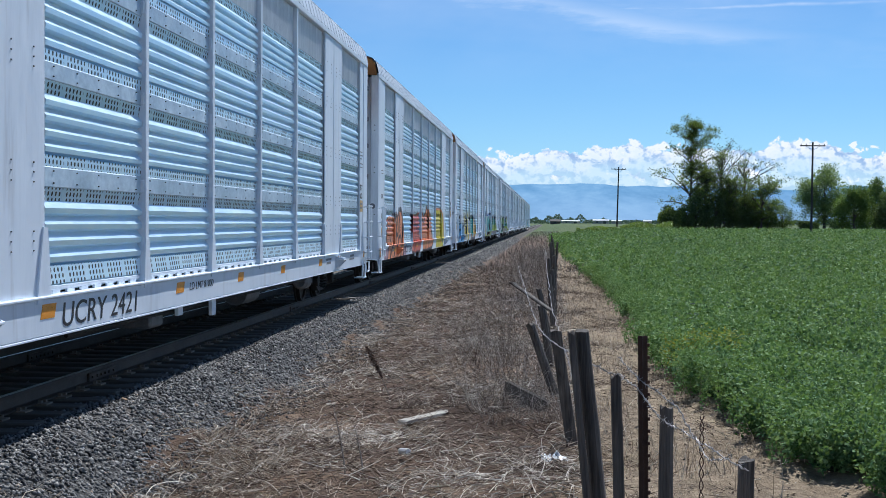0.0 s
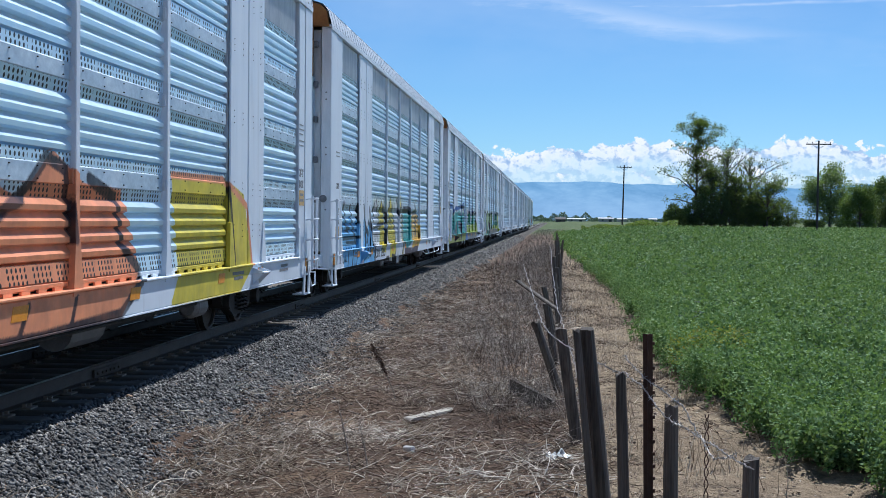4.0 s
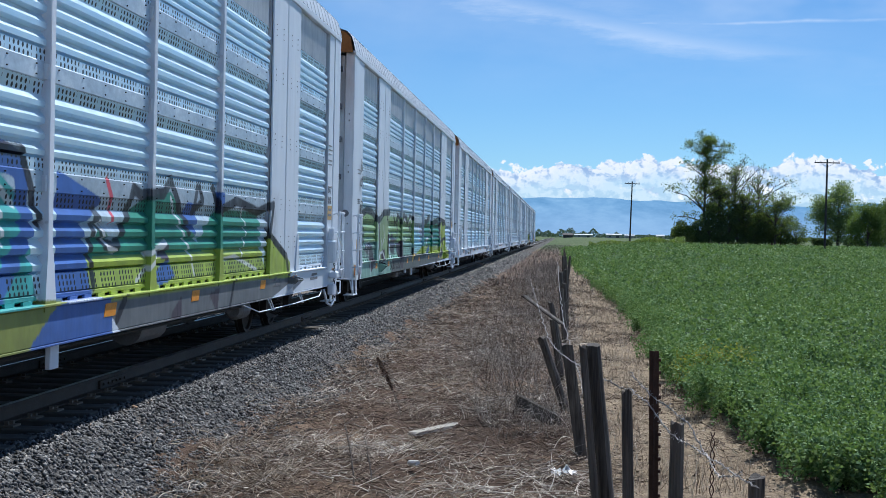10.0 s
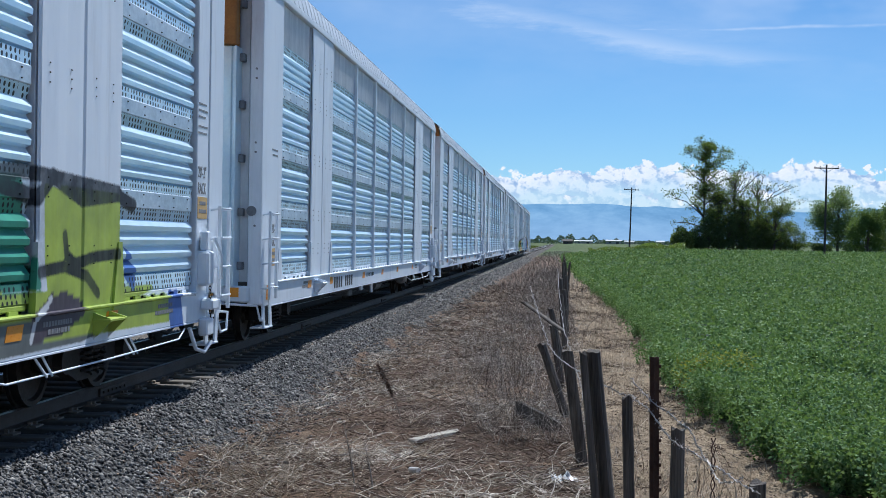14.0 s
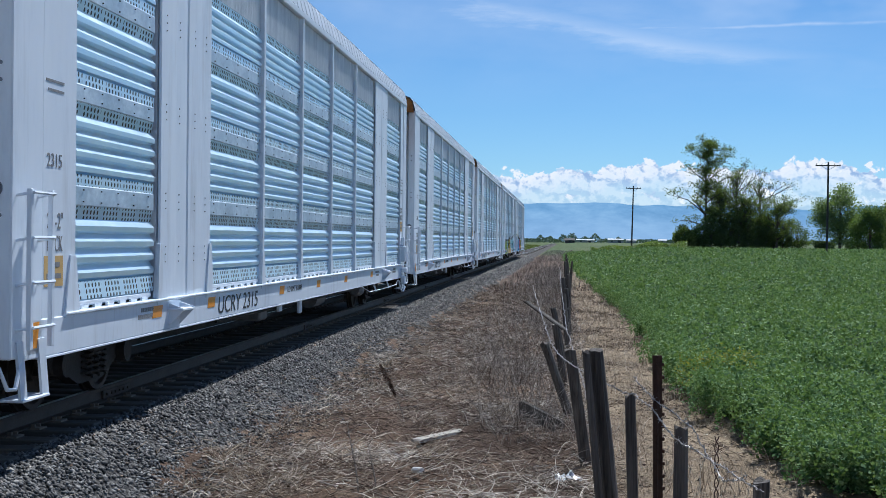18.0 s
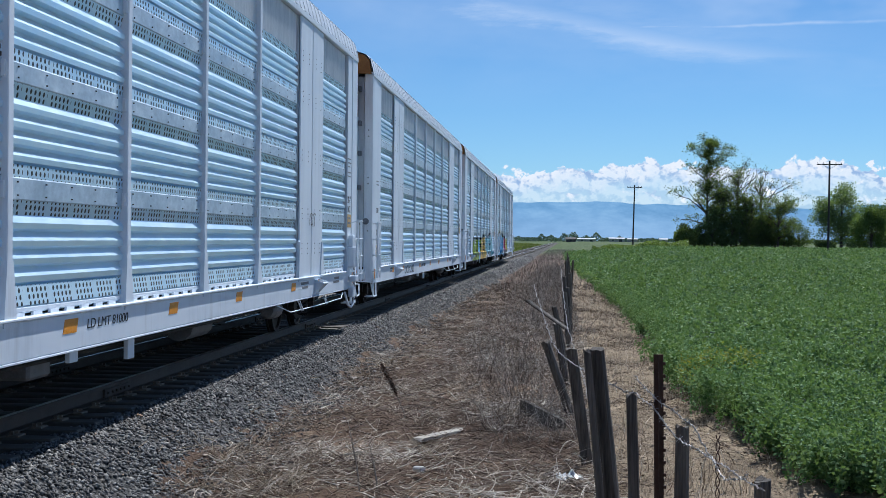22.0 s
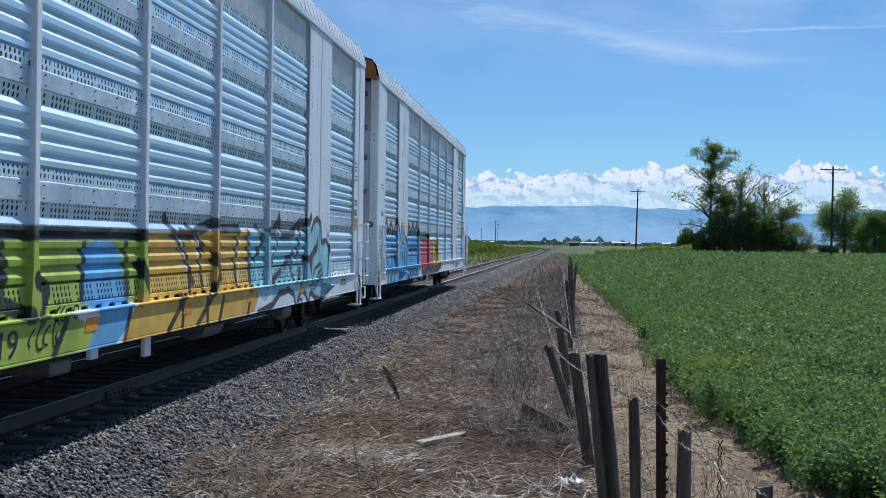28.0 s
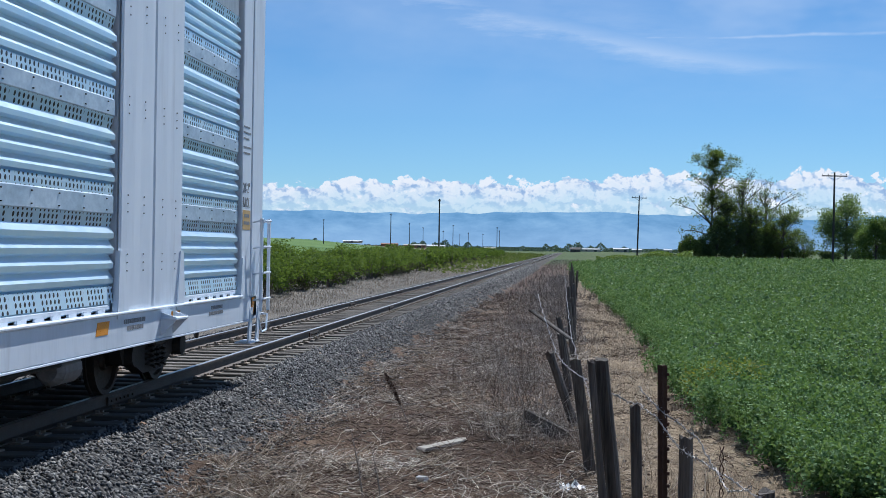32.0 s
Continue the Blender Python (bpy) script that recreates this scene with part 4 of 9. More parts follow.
    p.ink(0.098, -4.4, 1.88, -4.5, 1.22)
    p.ink(0.041, -4, 2.04, -3.75, 1.8)
    p.ink(0.041, -2.4, 2.04, -2.65, 1.88)
    p.ink(0.074, -1.75, 1.98, -1.65, 1.5, -1.85, 1.24)
    p.ink(0.049, -4.45, 0.72, -3.75, 0.64, -2.85, 0.68, -1.95, 0.68)
    p.ink(0.021, -3.4, 1.82, -3.2, 1.32)
    p.ink(0.021, -3.9, 1.58, -1.85, 1.6)
    p.ink(0.025, -3.75, 1.76, -2.05, 1.4)
    p.ink(0.033, -3.75, 0.88, -3.9, 0.68)
    p.ink(0.033, -2.95, 0.9, -3.1, 0.68)
    p.ink(0.057, -0.75, 2.12, -0.95, 1.84, -0.25, 1.72, 0.25, 1.88, 0.8, 2.26, 1.25, 2.16, 1.4, 1.52)
    p.ink(0.057, 1.85, 2.1, 2.65, 1.92, 2.8, 1.44, 3.35, 1.16)
    p.ink(0.041, -0.95, 1.48, -0.7, 1.2)
    p.ink(0.057, -0.95, 0.68, 0.55, 0.66, 2.65, 0.72, 3.35, 1.04)
    p.ink(0.033, 0.3, 0.96, 0.05, 0.66)
    p.ink(0.033, 1.4, 0.96, 1.25, 0.68)
    p.band(ORN, 0.05, 4.6, 2.22, 6.95, 2.24, 8.2, 1.88, 8.5, 1.04)
    p.ink(0.041, 7.2, 2.12, 7.5, 1.08)


def art_2(p):
    p.haze(LEMON, 0.35, -6.7, -0.35, 1.76, 2.36)
    p.haze(GREY, 0.4, -6.7, -0.1, 0.76, 2)
    p.fill(SKYB, -11.4, 1.6, -11.15, 1.84, -10.95, 1.68, -10.55, 1.64, -10.25, 1.8, -9.9, 1.58, -9.3, 1.72, -9, 1.56, -9, 1, -8.85, 0.74, -9.75, 0.64, -11.35, 0.64, -11.5, 0.96, -11.25, 1.04)
    p.fill(SKYB, -8.5, 1.68, -8.35, 1.74, -8.15, 1.48, -7.8, 1.4, -7.75, 1.6, -7.6, 1.68, -7.4, 1.48, -7.15, 1.24, -6.85, 1.36, -6.75, 1.1, -6.95, 1, -6.7, 1.04, -6.65, 0.62, -7.7, 0.6, -8.5, 0.6)
    p.fill(WHITE_S, -6.7, 1.36, -6.45, 1.9, -6.05, 2.2, -5.75, 1.84, -5.5, 1.48, -5.55, 1.04, -6.55, 1.1)
    p.fill(LEMON, -5.45, 1.84, -5.1, 2.2, -4.75, 1.84, -4.55, 1.42, -4.4, 1.04, -5.45, 1.06, -5.25, 1.44, -5.5, 1.48)
    p.fill(LEMON, -5.2, 1.04, -4.35, 1.04, -4.4, 0.86, -5.25, 0.88)
    p.fill(WHITE_S, -4.3, 1.84, -4.15, 2.16, -4, 1.28, -3.95, 0.66, -4.4, 0.68, -4.35, 1.04)
    p.fill(LEMON, -3.75, 1.4, -3.55, 1.84, -3.15, 2.32, -2.8, 1.86, -2.3, 1.48, -2.15, 1.02, -2.5, 0.7, -3.65, 0.68, -3.45, 1.08, -3.75, 1.18)
    p.fill(WHITE_S, -2.3, 1.76, -1.85, 2.28, -1.45, 1.88, -1.4, 1.2, -1.6, 0.68, -2.35, 0.68, -2.1, 1.22)
    p.fill(WHITE_S, -1.1, 1.66, -0.7, 2.24, -0.35, 1.72, -0.2, 1.16, -0.75, 0.68, -1.4, 0.72, -1.2, 1.1)
    p.fill(TEAL, -0.25, 1.96, 1.25, 1.96, 2.05, 1.88, 2.2, 1.12, 1.5, 0.96, 0.1, 0.82, 0.15, 1.04, -0.25, 1.16, 0, 1.48)
    p.fill(GOLD, 2.2, 1.88, 3.15, 1.86, 3.9, 1.86, 4.05, 1.4, 4.45, 1.6, 4.5, 1.06, 3.75, 0.82, 1.85, 0.8, 2.35, 1.04, 2.15, 1.52)
    p.fill(PLUM, 3.05, 1.8, 3.4, 1.8, 3.45, 1.24, 3.15, 1.18)
    p.fill(PLUM, -0.15, 1.04, 0.1, 1, 0.1, 0.82, 1.85, 0.8, 3.75, 0.82, 3.45, 0.66, -0.1, 0.68)
    p.band(LEMON, 0.07, -1, 2.4, -0.65, 1.88, -0.45, 1.48, -0.4, 1.06, -0.6, 0.64)
    p.ink(0.07, -11.15, 2.04, -11.05, 1.72, -10.8, 1.52, -10.45, 1.46)
    p.ink(0.07, -10.25, 1.98, -10.1, 1.64, -9.6, 1.28)
    p.ink(0.07, -9.3, 2.02, -9.25, 1.68, -9, 1.3)
    p.ink(0.05, -11.4, 1.6, -11.45, 1.06)
    p.ink(0.03, -11.25, 1.28, -9.15, 1.3)
    p.ink(0.03, -10.9, 1.2, -9.45, 1.18)
    p.ink(0.04, -10.75, 1.04, -10.9, 0.64)
    p.ink(0.04, -10.1, 1, -10.3, 0.62)
    p.ink(0.04, -9.45, 1, -9.65, 0.66)
    p.ink(0.08, -8.45, 2, -8.35, 1.72, -8.1, 1.48, -7.75, 1.36)
    p.ink(0.08, -7.5, 1.96, -7.4, 1.64, -7.15, 1.36, -7.1, 1.2)
    p.ink(0.05, -7.8, 1.58, -7.65, 1.68, -7.5, 1.52, -7.4, 1.2, -7.45, 1)
    p.ink(0.06, -8.3, 1.34, -8.15, 1.36, -8.2, 1.04, -8.3, 0.9, -8.05, 0.84, -7.7, 1.04)
    p.ink(0.03, -7.95, 1.28, -8, 1.16, -7.85, 1.16, -7.9, 1.24)
    p.ink(0.06, -6.85, 1.36, -6.8, 1.04, -7.2, 0.92, -7.45, 0.86)
    p.ink(0.1, -6.55, 1.06, -6.6, 0.66)
    p.ink(0.07, -6.45, 2.08, -6.6, 1.9, -6.7, 1.46)
    p.ink(0.05, -6.05, 2.2, -5.7, 1.84, -5.5, 1.48)
    p.ink(0.05, -5.45, 1.88, -5.1, 2.2)
    p.ink(0.09, -4.8, 2.04, -4.35, 1.8, -4.2, 1.54, -4.5, 1.08)
    p.ink(0.05, -4.15, 2.32, -3.85, 1.72)
    p.ink(0.05, -3.75, 1.4, -3.55, 1.94, -3.25, 2.28)
    p.ink(0.06, -2.85, 2.1, -2.55, 1.72, -2.2, 1.42, -2.1, 1.08)
    p.ink(0.05, -1.85, 2.28, -1.45, 1.88, -1.2, 1.2)
    p.ink(0.05, -1.1, 1.72, -1.05, 2.14, -0.35, 1.76, -0.2, 1.16, -0.75, 0.68)
    p.ink(0.03, -6.55, 1.48, -5.55, 1.56, -4.55, 1.6)
    p.ink(0.05, -5.35, 1.64, -5.2, 1.48)
    p.ink(0.05, -3.4, 1.68, -3.05, 1.72, -3.05, 1.48)
    p.ink(0.04, -2.25, 0.88, -2.45, 0.68, -3.2, 0.72)
    p.ink(0.04, -4.35, 0.68, -3.8, 0.68)
    p.chalk(0.03, 0, 1.92, -0.1, 1.62, 0.05, 1.32, 0.05, 1.14)
    p.chalk(0.03, 1.05, 1.92, 0.9, 1.6, 1.1, 1.16)
    p.chalk(0.03, 1.6, 1.84, 1.8, 1.44, 1.6, 1.14)
    p.chalk(0.03, 2.8, 1.76, 2.95, 1.48, 2.6, 1.1)
    p.chalk(0.03, 1.5, 0.92, 2, 0.96, 1.85, 0.76)
    p.ink(0.1, -0.2, 2, 0.45, 2, 1.25, 2.02, 1.6, 1.88)
    p.ink(0.06, -0.25, 1.84, -0.15, 1.16)
    p.ink(0.05, 2.05, 1.88, 2.3, 1.12)
    p.ink(0.08, 3.1, 2.16, 3.35, 2, 3.15, 1.86)
    p.ink(0.06, 2.3, 1.88, 3.4, 1.96, 4.05, 1.76, 4.15, 1.16)
    p.ink(0.05, -1.2, 1.92, -0.7, 1.94, -0.75, 1.76)
    p.ink(0.035, -0.8, 2.42, -0.5, 1.92, -0.3, 1.48, -0.25, 1.04, -0.45, 0.68)


def art_3(p):
    p.haze(BLUE, 0.55, -11.9, -9.3, 2.06, 2.4)
    p.haze(GREY, 0.45, -0.65, 7.7, 1.16, 2.26)
    p.fill(OLIVE, -12.25, 0.64, -11.95, 1.28, -11.65, 1.16, -9.25, 1, -1.85, 1.06, -1.1, 1.04, -1.6, 0.6, -7.05, 0.64, -11.6, 0.64)
    p.fill(TEAL, -11.65, 2.04, -10.95, 2.16, -10.05, 2.12, -9.65, 1.92, -9.4, 1.02, -10.1, 1.04, -11.65, 1.14, -11.4, 1.38, -11.65, 1.58)
    p.fill(TEAL, -9.45, 1.92, -9.15, 2.08, -8.1, 2.12, -8, 1.94, -7.75, 2.12, -6.95, 2, -6.85, 0.96, -9.25, 1)
    p.fill(TEAL, -6.85, 1.96, -6.3, 2.2, -5.75, 2.08, -4.9, 2.14, -4.35, 1.88, -3.95, 2.3, -3.2, 2.02, -2.75, 2.28, -1.9, 1.9, -1.65, 1.06, -6.8, 1.04)
    p.fill(TEAL, -4.2, 2.06, -3.85, 1.92, -3.65, 2, -3.15, 2.22, -2.4, 2.06, -2.25, 1.68, -2.35, 1.1, -4.05, 1.1)
    p.band(BLUE, 0.1, -11.85, 1.96, -11.8, 2.24, -10.85, 2.32, -9.75, 2.28, -9.3, 2.06, -8.3, 2.24, -6.95, 2.2, -4.9, 2.34, -1.95, 2.24)
    p.band(BLUE, 0.13, -12, 1.76, -12.1, 1.4, -12.4, 1.16)
    p.band(BLUE, 0.12, -4.1, 2.34, -2.85, 2.44, -2, 2.22, -1.8, 1.68, -2.35, 1.2)
    p.fill(BLUE, -1.15, 2.2, -0.05, 1.98, -0.6, 1.76, -0.2, 1.08, -1.2, 1.08)
    p.fill(GREEN, -0.1, 1.72, 0.3, 1.52, 0.9, 1.9, 1.35, 2.04, 2.2, 2.12, 3.35, 1.52, 3.85, 1.82, 4.3, 1.96, 6.55, 1.96, 6.7, 1.44, -0.4, 1.4)
    p.fill(LIME, -0.4, 1.4, 6.7, 1.44, 7.05, 1, -0.1, 1.02, -0.3, 1.14)
    p.fill(LIME, 7.2, 1.64, 8.65, 1.18, 8.65, 0.96, 6.85, 0.96)
    p.fill(GREY, 0, 0.98, 8.9, 0.94, 6.85, 0.64, 0.5, 0.64)
    p.fill(BLUE, -1.25, 1, 0.1, 1, 0.15, 0.64, -1.9, 0.62)
    p.fill(BLUE, 2.7, 1.84, 2.9, 2.02, 3.3, 2, 3.2, 1.68)
    p.fill(BLUE, 4.15, 2.18, 4.6, 2.2, 4.6, 2, 4.2, 2)
    p.fill(BLUE, 1.6, 1.18, 2.1, 1.36, 2.35, 1.18, 1.8, 1.1)
    p.band(ROSE, 0.04, 0.1, 2.2, 0.25, 2.02, 0.25, 1.8)
    p.fill(PLUM, -10.7, 1.44, -10.15, 1.4, -9.85, 1.08, -10.1, 0.96, -10.6, 0.9, -10.4, 1.1, -10.9, 1.2)
    p.fill(PLUM, -8.85, 1.18, -8.45, 1.46, -8.35, 1.08)
    p.fill(PLUM, -8.1, 1.56, -7.55, 1.6, -7.7, 1, -8.05, 1.06)
    p.fill(PLUM, -6.3, 1.6, -4.85, 1.64, -4.3, 1.52, -4.5, 0.8, -5.05, 0.66, -4.8, 1.16, -6.05, 1.42)
    # Dark hollow of the jacking bracket, painted on as a plum field.
    p.fill(PLUM, -9.15, 0.96, -8.2, 0.82, -8.75, 0.72, -9.2, 0.8)
    p.fill(PLUM, 1.7, 1.44, 2.1, 1.54, 2.1, 1.38)
    p.fill(PLUM, 2.15, 0.72, 2.5, 0.9, 2.5, 0.7)
    p.fill(PLUM, 3.8, 0.88, 4.2, 0.94, 4.1, 0.68)
    p.ink(0.06, -11.85, 1.96, -11.65, 1.54)
    p.ink(0.04, -9.3, 1.96, -9, 2.12, -6.95, 2.12)
    p.ink(0.05, -8.95, 1.92, -9.1, 1.28, -8.6, 1.04)
    p.ink(0.05, -8, 2.04, -8.05, 1.8)
    p.ink(0.05, -4.9, 2.34, -1.95, 2.36, -1.55, 1.76)
    p.ink(0.06, -3.35, 1.64, -3.1, 1.84, -2.7, 1.72, -2.95, 1.38)
    p.ink(0.08, -3.75, 2.2, -2.85, 2.3, -2.45, 2.16)
    p.chalk(0.03, -11.5, 1.38, -11.65, 1.58, -11.55, 2, -10.95, 2.14, -10.2, 2.14, -9.65, 1.96)
    p.chalk(0.03, -9.35, 1.88, -8.95, 2.06, -8.2, 2.12)
    p.chalk(0.03, -7.95, 2.06, -7.35, 2.12, -6.9, 1.96)
    p.chalk(0.03, -6.75, 2, -6.3, 2.2, -5.85, 1.98)
    p.chalk(0.03, -5.6, 1.98, -4.9, 2.16, -4.35, 1.94)
    p.chalk(0.03, -3.8, 2, -2.9, 2.24, -2.05, 1.9)
    p.chalk(0.025, -11.35, 1.42, -11.05, 1.44, -11.05, 1.28, -11.65, 1.24)
    p.chalk(0.025, -12.3, 0.68, -11.85, 1.36, -11.3, 1.1)
    p.chalk(0.025, -11.05, 1, -10.9, 0.84)
    p.chalk(0.03, -4, 1.96, -3.8, 1.88, -3.15, 2.2, -2.4, 2.04, -2.3, 1.58)
    p.chalk(0.025, -4.3, 1.4, -3.95, 1.36, -3.7, 1.44)
    p.chalk(0.025, -5.4, 1.24, -5.2, 1.08, -4.6, 1.08)
    p.ink(0.05, -0.2, 1.88, -0.35, 1.48, -0.25, 1.16)
    p.ink(0.06, -0.2, 1.88, 0.05, 1.56, 0.4, 1.52, 0.8, 1.96, 0.9, 2.14, 1.15, 2.08, 1.95, 2.12, 2.2, 2.28, 2.45, 2.08, 2.95, 1.68)
    p.ink(0.05, 3.3, 2.24, 3.15, 1.94, 3.55, 2.08, 3.4, 2.24)
    p.ink(0.06, 4, 2.26, 4.3, 1.96, 5.25, 2.12, 6.55, 2, 7.4, 2.12, 7.2, 1.64, 8.4, 1.3, 8.65, 0.88)
    p.ink(0.05, 0.55, 1, 0.3, 0.8)
    p.ink(0.04, 5, 1.04, 4.75, 0.64)
    p.chalk(0.025, -0.1, 1.78, 0.15, 1.52, 0.4, 1.48)
    p.chalk(0.025, 2.2, 2.08, 3.05, 1.4, 3.2, 1.16)
    p.chalk(0.025, 1, 1.16, 2.1, 1.58, 1.3, 1.44)
    p.chalk(0.025, 5.55, 2.02, 5.8, 1.7, 5.55, 1.36)
    p.chalk(0.025, 4.5, 1.32, 5.15, 1.36, 6.45, 1.14)


def art_4(p):
    p.haze(OLIVE, 0.5, -11.5, -1.3, 2.12, 2.28)
    p.haze(GREY, 0.5, -1.15, 7.75, 1.28, 2.12)
    p.fill(MOSS, -11.45, 2.1, -10.95, 2.16, -9.95, 2.16, -9.1, 2, -9, 1.44, -11.5, 1.54)
    p.fill(SAGE, -8.7, 2.02, -8.1, 2.12, -6.8, 2.2, -6.7, 2.02, -6.75, 1.48, -6.9, 1, -8.65, 1.04, -8.85, 1.44)
    p.fill(PALE, -11.4, 1.48, -9.05, 1.48, -9.05, 1, -6.55, 1.04, -6.5, 0.64, -10.25, 0.6, -11.75, 0.62, -11.65, 1)
    p.fill(MOSS, -6.65, 2.12, -4.1, 2.12, -1.3, 2.12, -1.25, 1.42, -4.05, 1.44, -6.55, 1.38)
    p.fill(PALE, -6.55, 1.38, -1.25, 1.38, -1.55, 1.04, -6.35, 1.04)
    p.fill(MOSS, -3.85, 2.12, -1.45, 2.16, -1.3, 1.56, -3.8, 1.54)
    p.fill(CYAN, -0.95, 1.76, -0.1, 1.8, 1.55, 1.54, 1.35, 1.12, -0.95, 1.14)
    p.fill(GREEN, 1.7, 2.14, 4, 2.12, 6.9, 2.2, 7.2, 1.28, 1.8, 1.16)
    p.fill(LIME, 1.55, 1.28, 10.4, 1.16, 8.2, 0.9, -0.75, 1)
    p.fill(LIME, 7.7, 2.14, 9.15, 2.12, 9.5, 1.1, 7.8, 1.04)
    p.fill(STONE, -6.5, 1.0, -4.0, 1.02, -4.0, 0.64, -6.5, 0.64)
    p.fill(STONE, -4.1, 1.02, 0.7, 1.04, 9.95, 0.92, 8.2, 0.76, 0.75, 0.72, -4.1, 0.64)
    p.fill(LIME, 7.35, 2.14, 8.2, 2.04, 9.3, 2.12, 9.25, 1.1, 7.4, 1.12)
    p.fill(BLUE, 3.85, 2.16, 4.15, 2.12, 4.15, 2.02, 3.9, 2)
    p.fill(BLUE, 2.8, 1.16, 3.6, 1.28, 3.6, 1.16, 2.65, 1)
    p.band(BLUE, 0.08, 11.05, 1.04, 11.35, 0.68)
    p.fill(PLUM, -10.8, 1.42, -9.95, 1.44, -9.55, 1.08, -10.15, 0.8, -10.5, 0.92, -10.25, 1.18, -11, 1.32)
    p.fill(PLUM, -7.3, 1.64, -6.75, 1.68, -6.75, 1.4, -7.25, 1.16)
    p.fill(PLUM, -6.4, 1.68, -5.4, 1.52, -5.8, 1.16, -6.55, 1.28)
    p.fill(PLUM, -5.4, 1.42, -4.05, 1.4, -3.75, 0.92, -4.45, 0.74, -4.95, 1.08)
    p.fill(PLUM, -8.5, 1.2, -7.9, 1.28, -7.75, 1.04, -8.35, 0.98)
    p.band(PLUM, 0.12, -11.5, 1.52, -11.9, 1.24, -12.05, 0.68)
    p.fill(PLUM, -4.45, 1.44, -3.8, 1.62, -3.9, 1.2, -3.8, 1, -4.3, 0.6, -4.1, 1.06)
    p.fill(PLUM, 7.1, 0.9, 7.75, 1.2, 8.25, 1.08, 7.55, 0.92)
    p.fill(PLUM, 2.6, 1.48, 3.4, 1.6, 3.2, 1.48)
    p.fill(PLUM, 5.4, 0.6, 5.75, 0.84, 6.05, 0.64)
    p.ink(0.08, -11.45, 2.12, -10.75, 2.24, -9.85, 2.2, -9.05, 2.02, -8.7, 2.06, -8.1, 2.22, -6.7, 2.26)
    p.ink(0.13, -11.45, 2.1, -11.2, 1.5)
    p.ink(0.06, -8.95, 1.98, -8.8, 1.42, -9, 1.04, -8.5, 0.94)
    p.ink(0.04, -7.4, 2.1, -7.3, 1.96)
    p.ink(0.05, -5, 2.12, -5.2, 1.52)
    p.ink(0.06, -5.85, 2.14, -5.45, 1.94, -5, 2.22, -4.1, 1.96, -3.6, 2.26, -2.5, 1.98)
    p.chalk(0.03, -10.85, 1.14, -10.6, 1.46, -10.3, 1.48, -10.35, 0.72)
    p.chalk(0.03, -8.65, 1.2, -8.2, 1.24, -7.75, 1.04)
    p.chalk(0.03, -8.5, 1.56, -8.35, 1.32, -7.95, 1.6, -8.1, 1.9)
    p.chalk(0.03, -11.65, 1, -11.45, 1.48)
    p.ink(0.06, -4.15, 2, -3.85, 2.16, -3.35, 2.08, -3, 2.2, -2.6, 1.96, -2.2, 2.22, -1.45, 2.16)
    p.ink(0.05, -5, 1.94, -5.2, 1.52)
    p.ink(0.05, -1.45, 2.16, -1.15, 1.8, -1.55, 1.12)
    p.band(GOLD, 0.08, -1.1, 1.56, -1.15, 1.1, -1.7, 0.94)
    p.ink(0.05, -1.05, 1.56, -0.95, 1.1, -1.3, 0.92)
    p.ink(0.06, 1.85, 2.2, 2.2, 2.04, 3.45, 2.3, 4, 2.06, 6.9, 2.26, 9.35, 2.16)
    p.ink(0.05, -2.25, 1.84, -1.75, 1.92, -1.65, 1.6, -2.05, 1.48)
    p.chalk(0.03, -3.6, 2.08, -3.35, 2.12, -3.1, 2.02)
    p.chalk(0.03, -2.45, 2, -2.05, 2.16, -1.55, 2.02)
    p.chalk(0.025, -3.7, 1.58, -3.35, 1.46, -2.85, 1.58)
    p.chalk(0.025, 0.3, 1.5, 1.1, 1.44)
    p.band(ROSE, 0.04, 0.85, 1.92, 1, 1.48)
    p.ink(0.06, 1.85, 2.32, 2.05, 2.18, 2.6, 2.06, 3.3, 2.16, 3.6, 2.32, 3.85, 2.04, 4.4, 1.56)
    p.ink(0.07, 4.5, 2.24, 4.7, 2.06, 6.25, 2.16, 7.2, 2.04, 7.5, 2.24, 8.2, 2.06, 9.2, 2.14, 9.8, 2.04)
    p.chalk(0.03, 3.55, 2.24, 3.95, 1.86, 4.75, 1.2)
    p.chalk(0.03, 2.55, 1.52, 3.4, 1.58, 2.3, 1.24, 2.5, 0.9)
    p.chalk(0.025, 5.55, 1.52, 5.75, 1.18)
    p.chalk(0.025, 6.3, 1.32, 6.45, 1.12)
    p.fill(LIME, 7.2, 0.9, 9.25, 1.04, 10.9, 1.04, 10.9, 0.78, 9.1, 0.8, 7.4, 0.8)
    p.fill(BLUE, 10.9, 1, 11.3, 1.08, 11.45, 0.68, 11, 0.66)
    p.fill(BLUE, 9.5, 1.34, 9.6, 1.58, 9.85, 1.34, 9.8, 1.16)
    p.fill(PLUM, 7.05, 0.82, 7.1, 1.02, 7.5, 1.18, 7.9, 1.1, 8.25, 1, 7.7, 0.86)
    p.ink(0.05, 7.8, 1.72, 7.85, 1.54, 8.05, 1.46, 8.6, 1.52, 9.2, 1.54)
    p.ink(0.05, 7.2, 1.4, 7.8, 1.44, 8.35, 1.34, 8.65, 1.16)
    p.chalk(0.03, 7.05, 0.82, 7.15, 1.02, 7.5, 1.16)


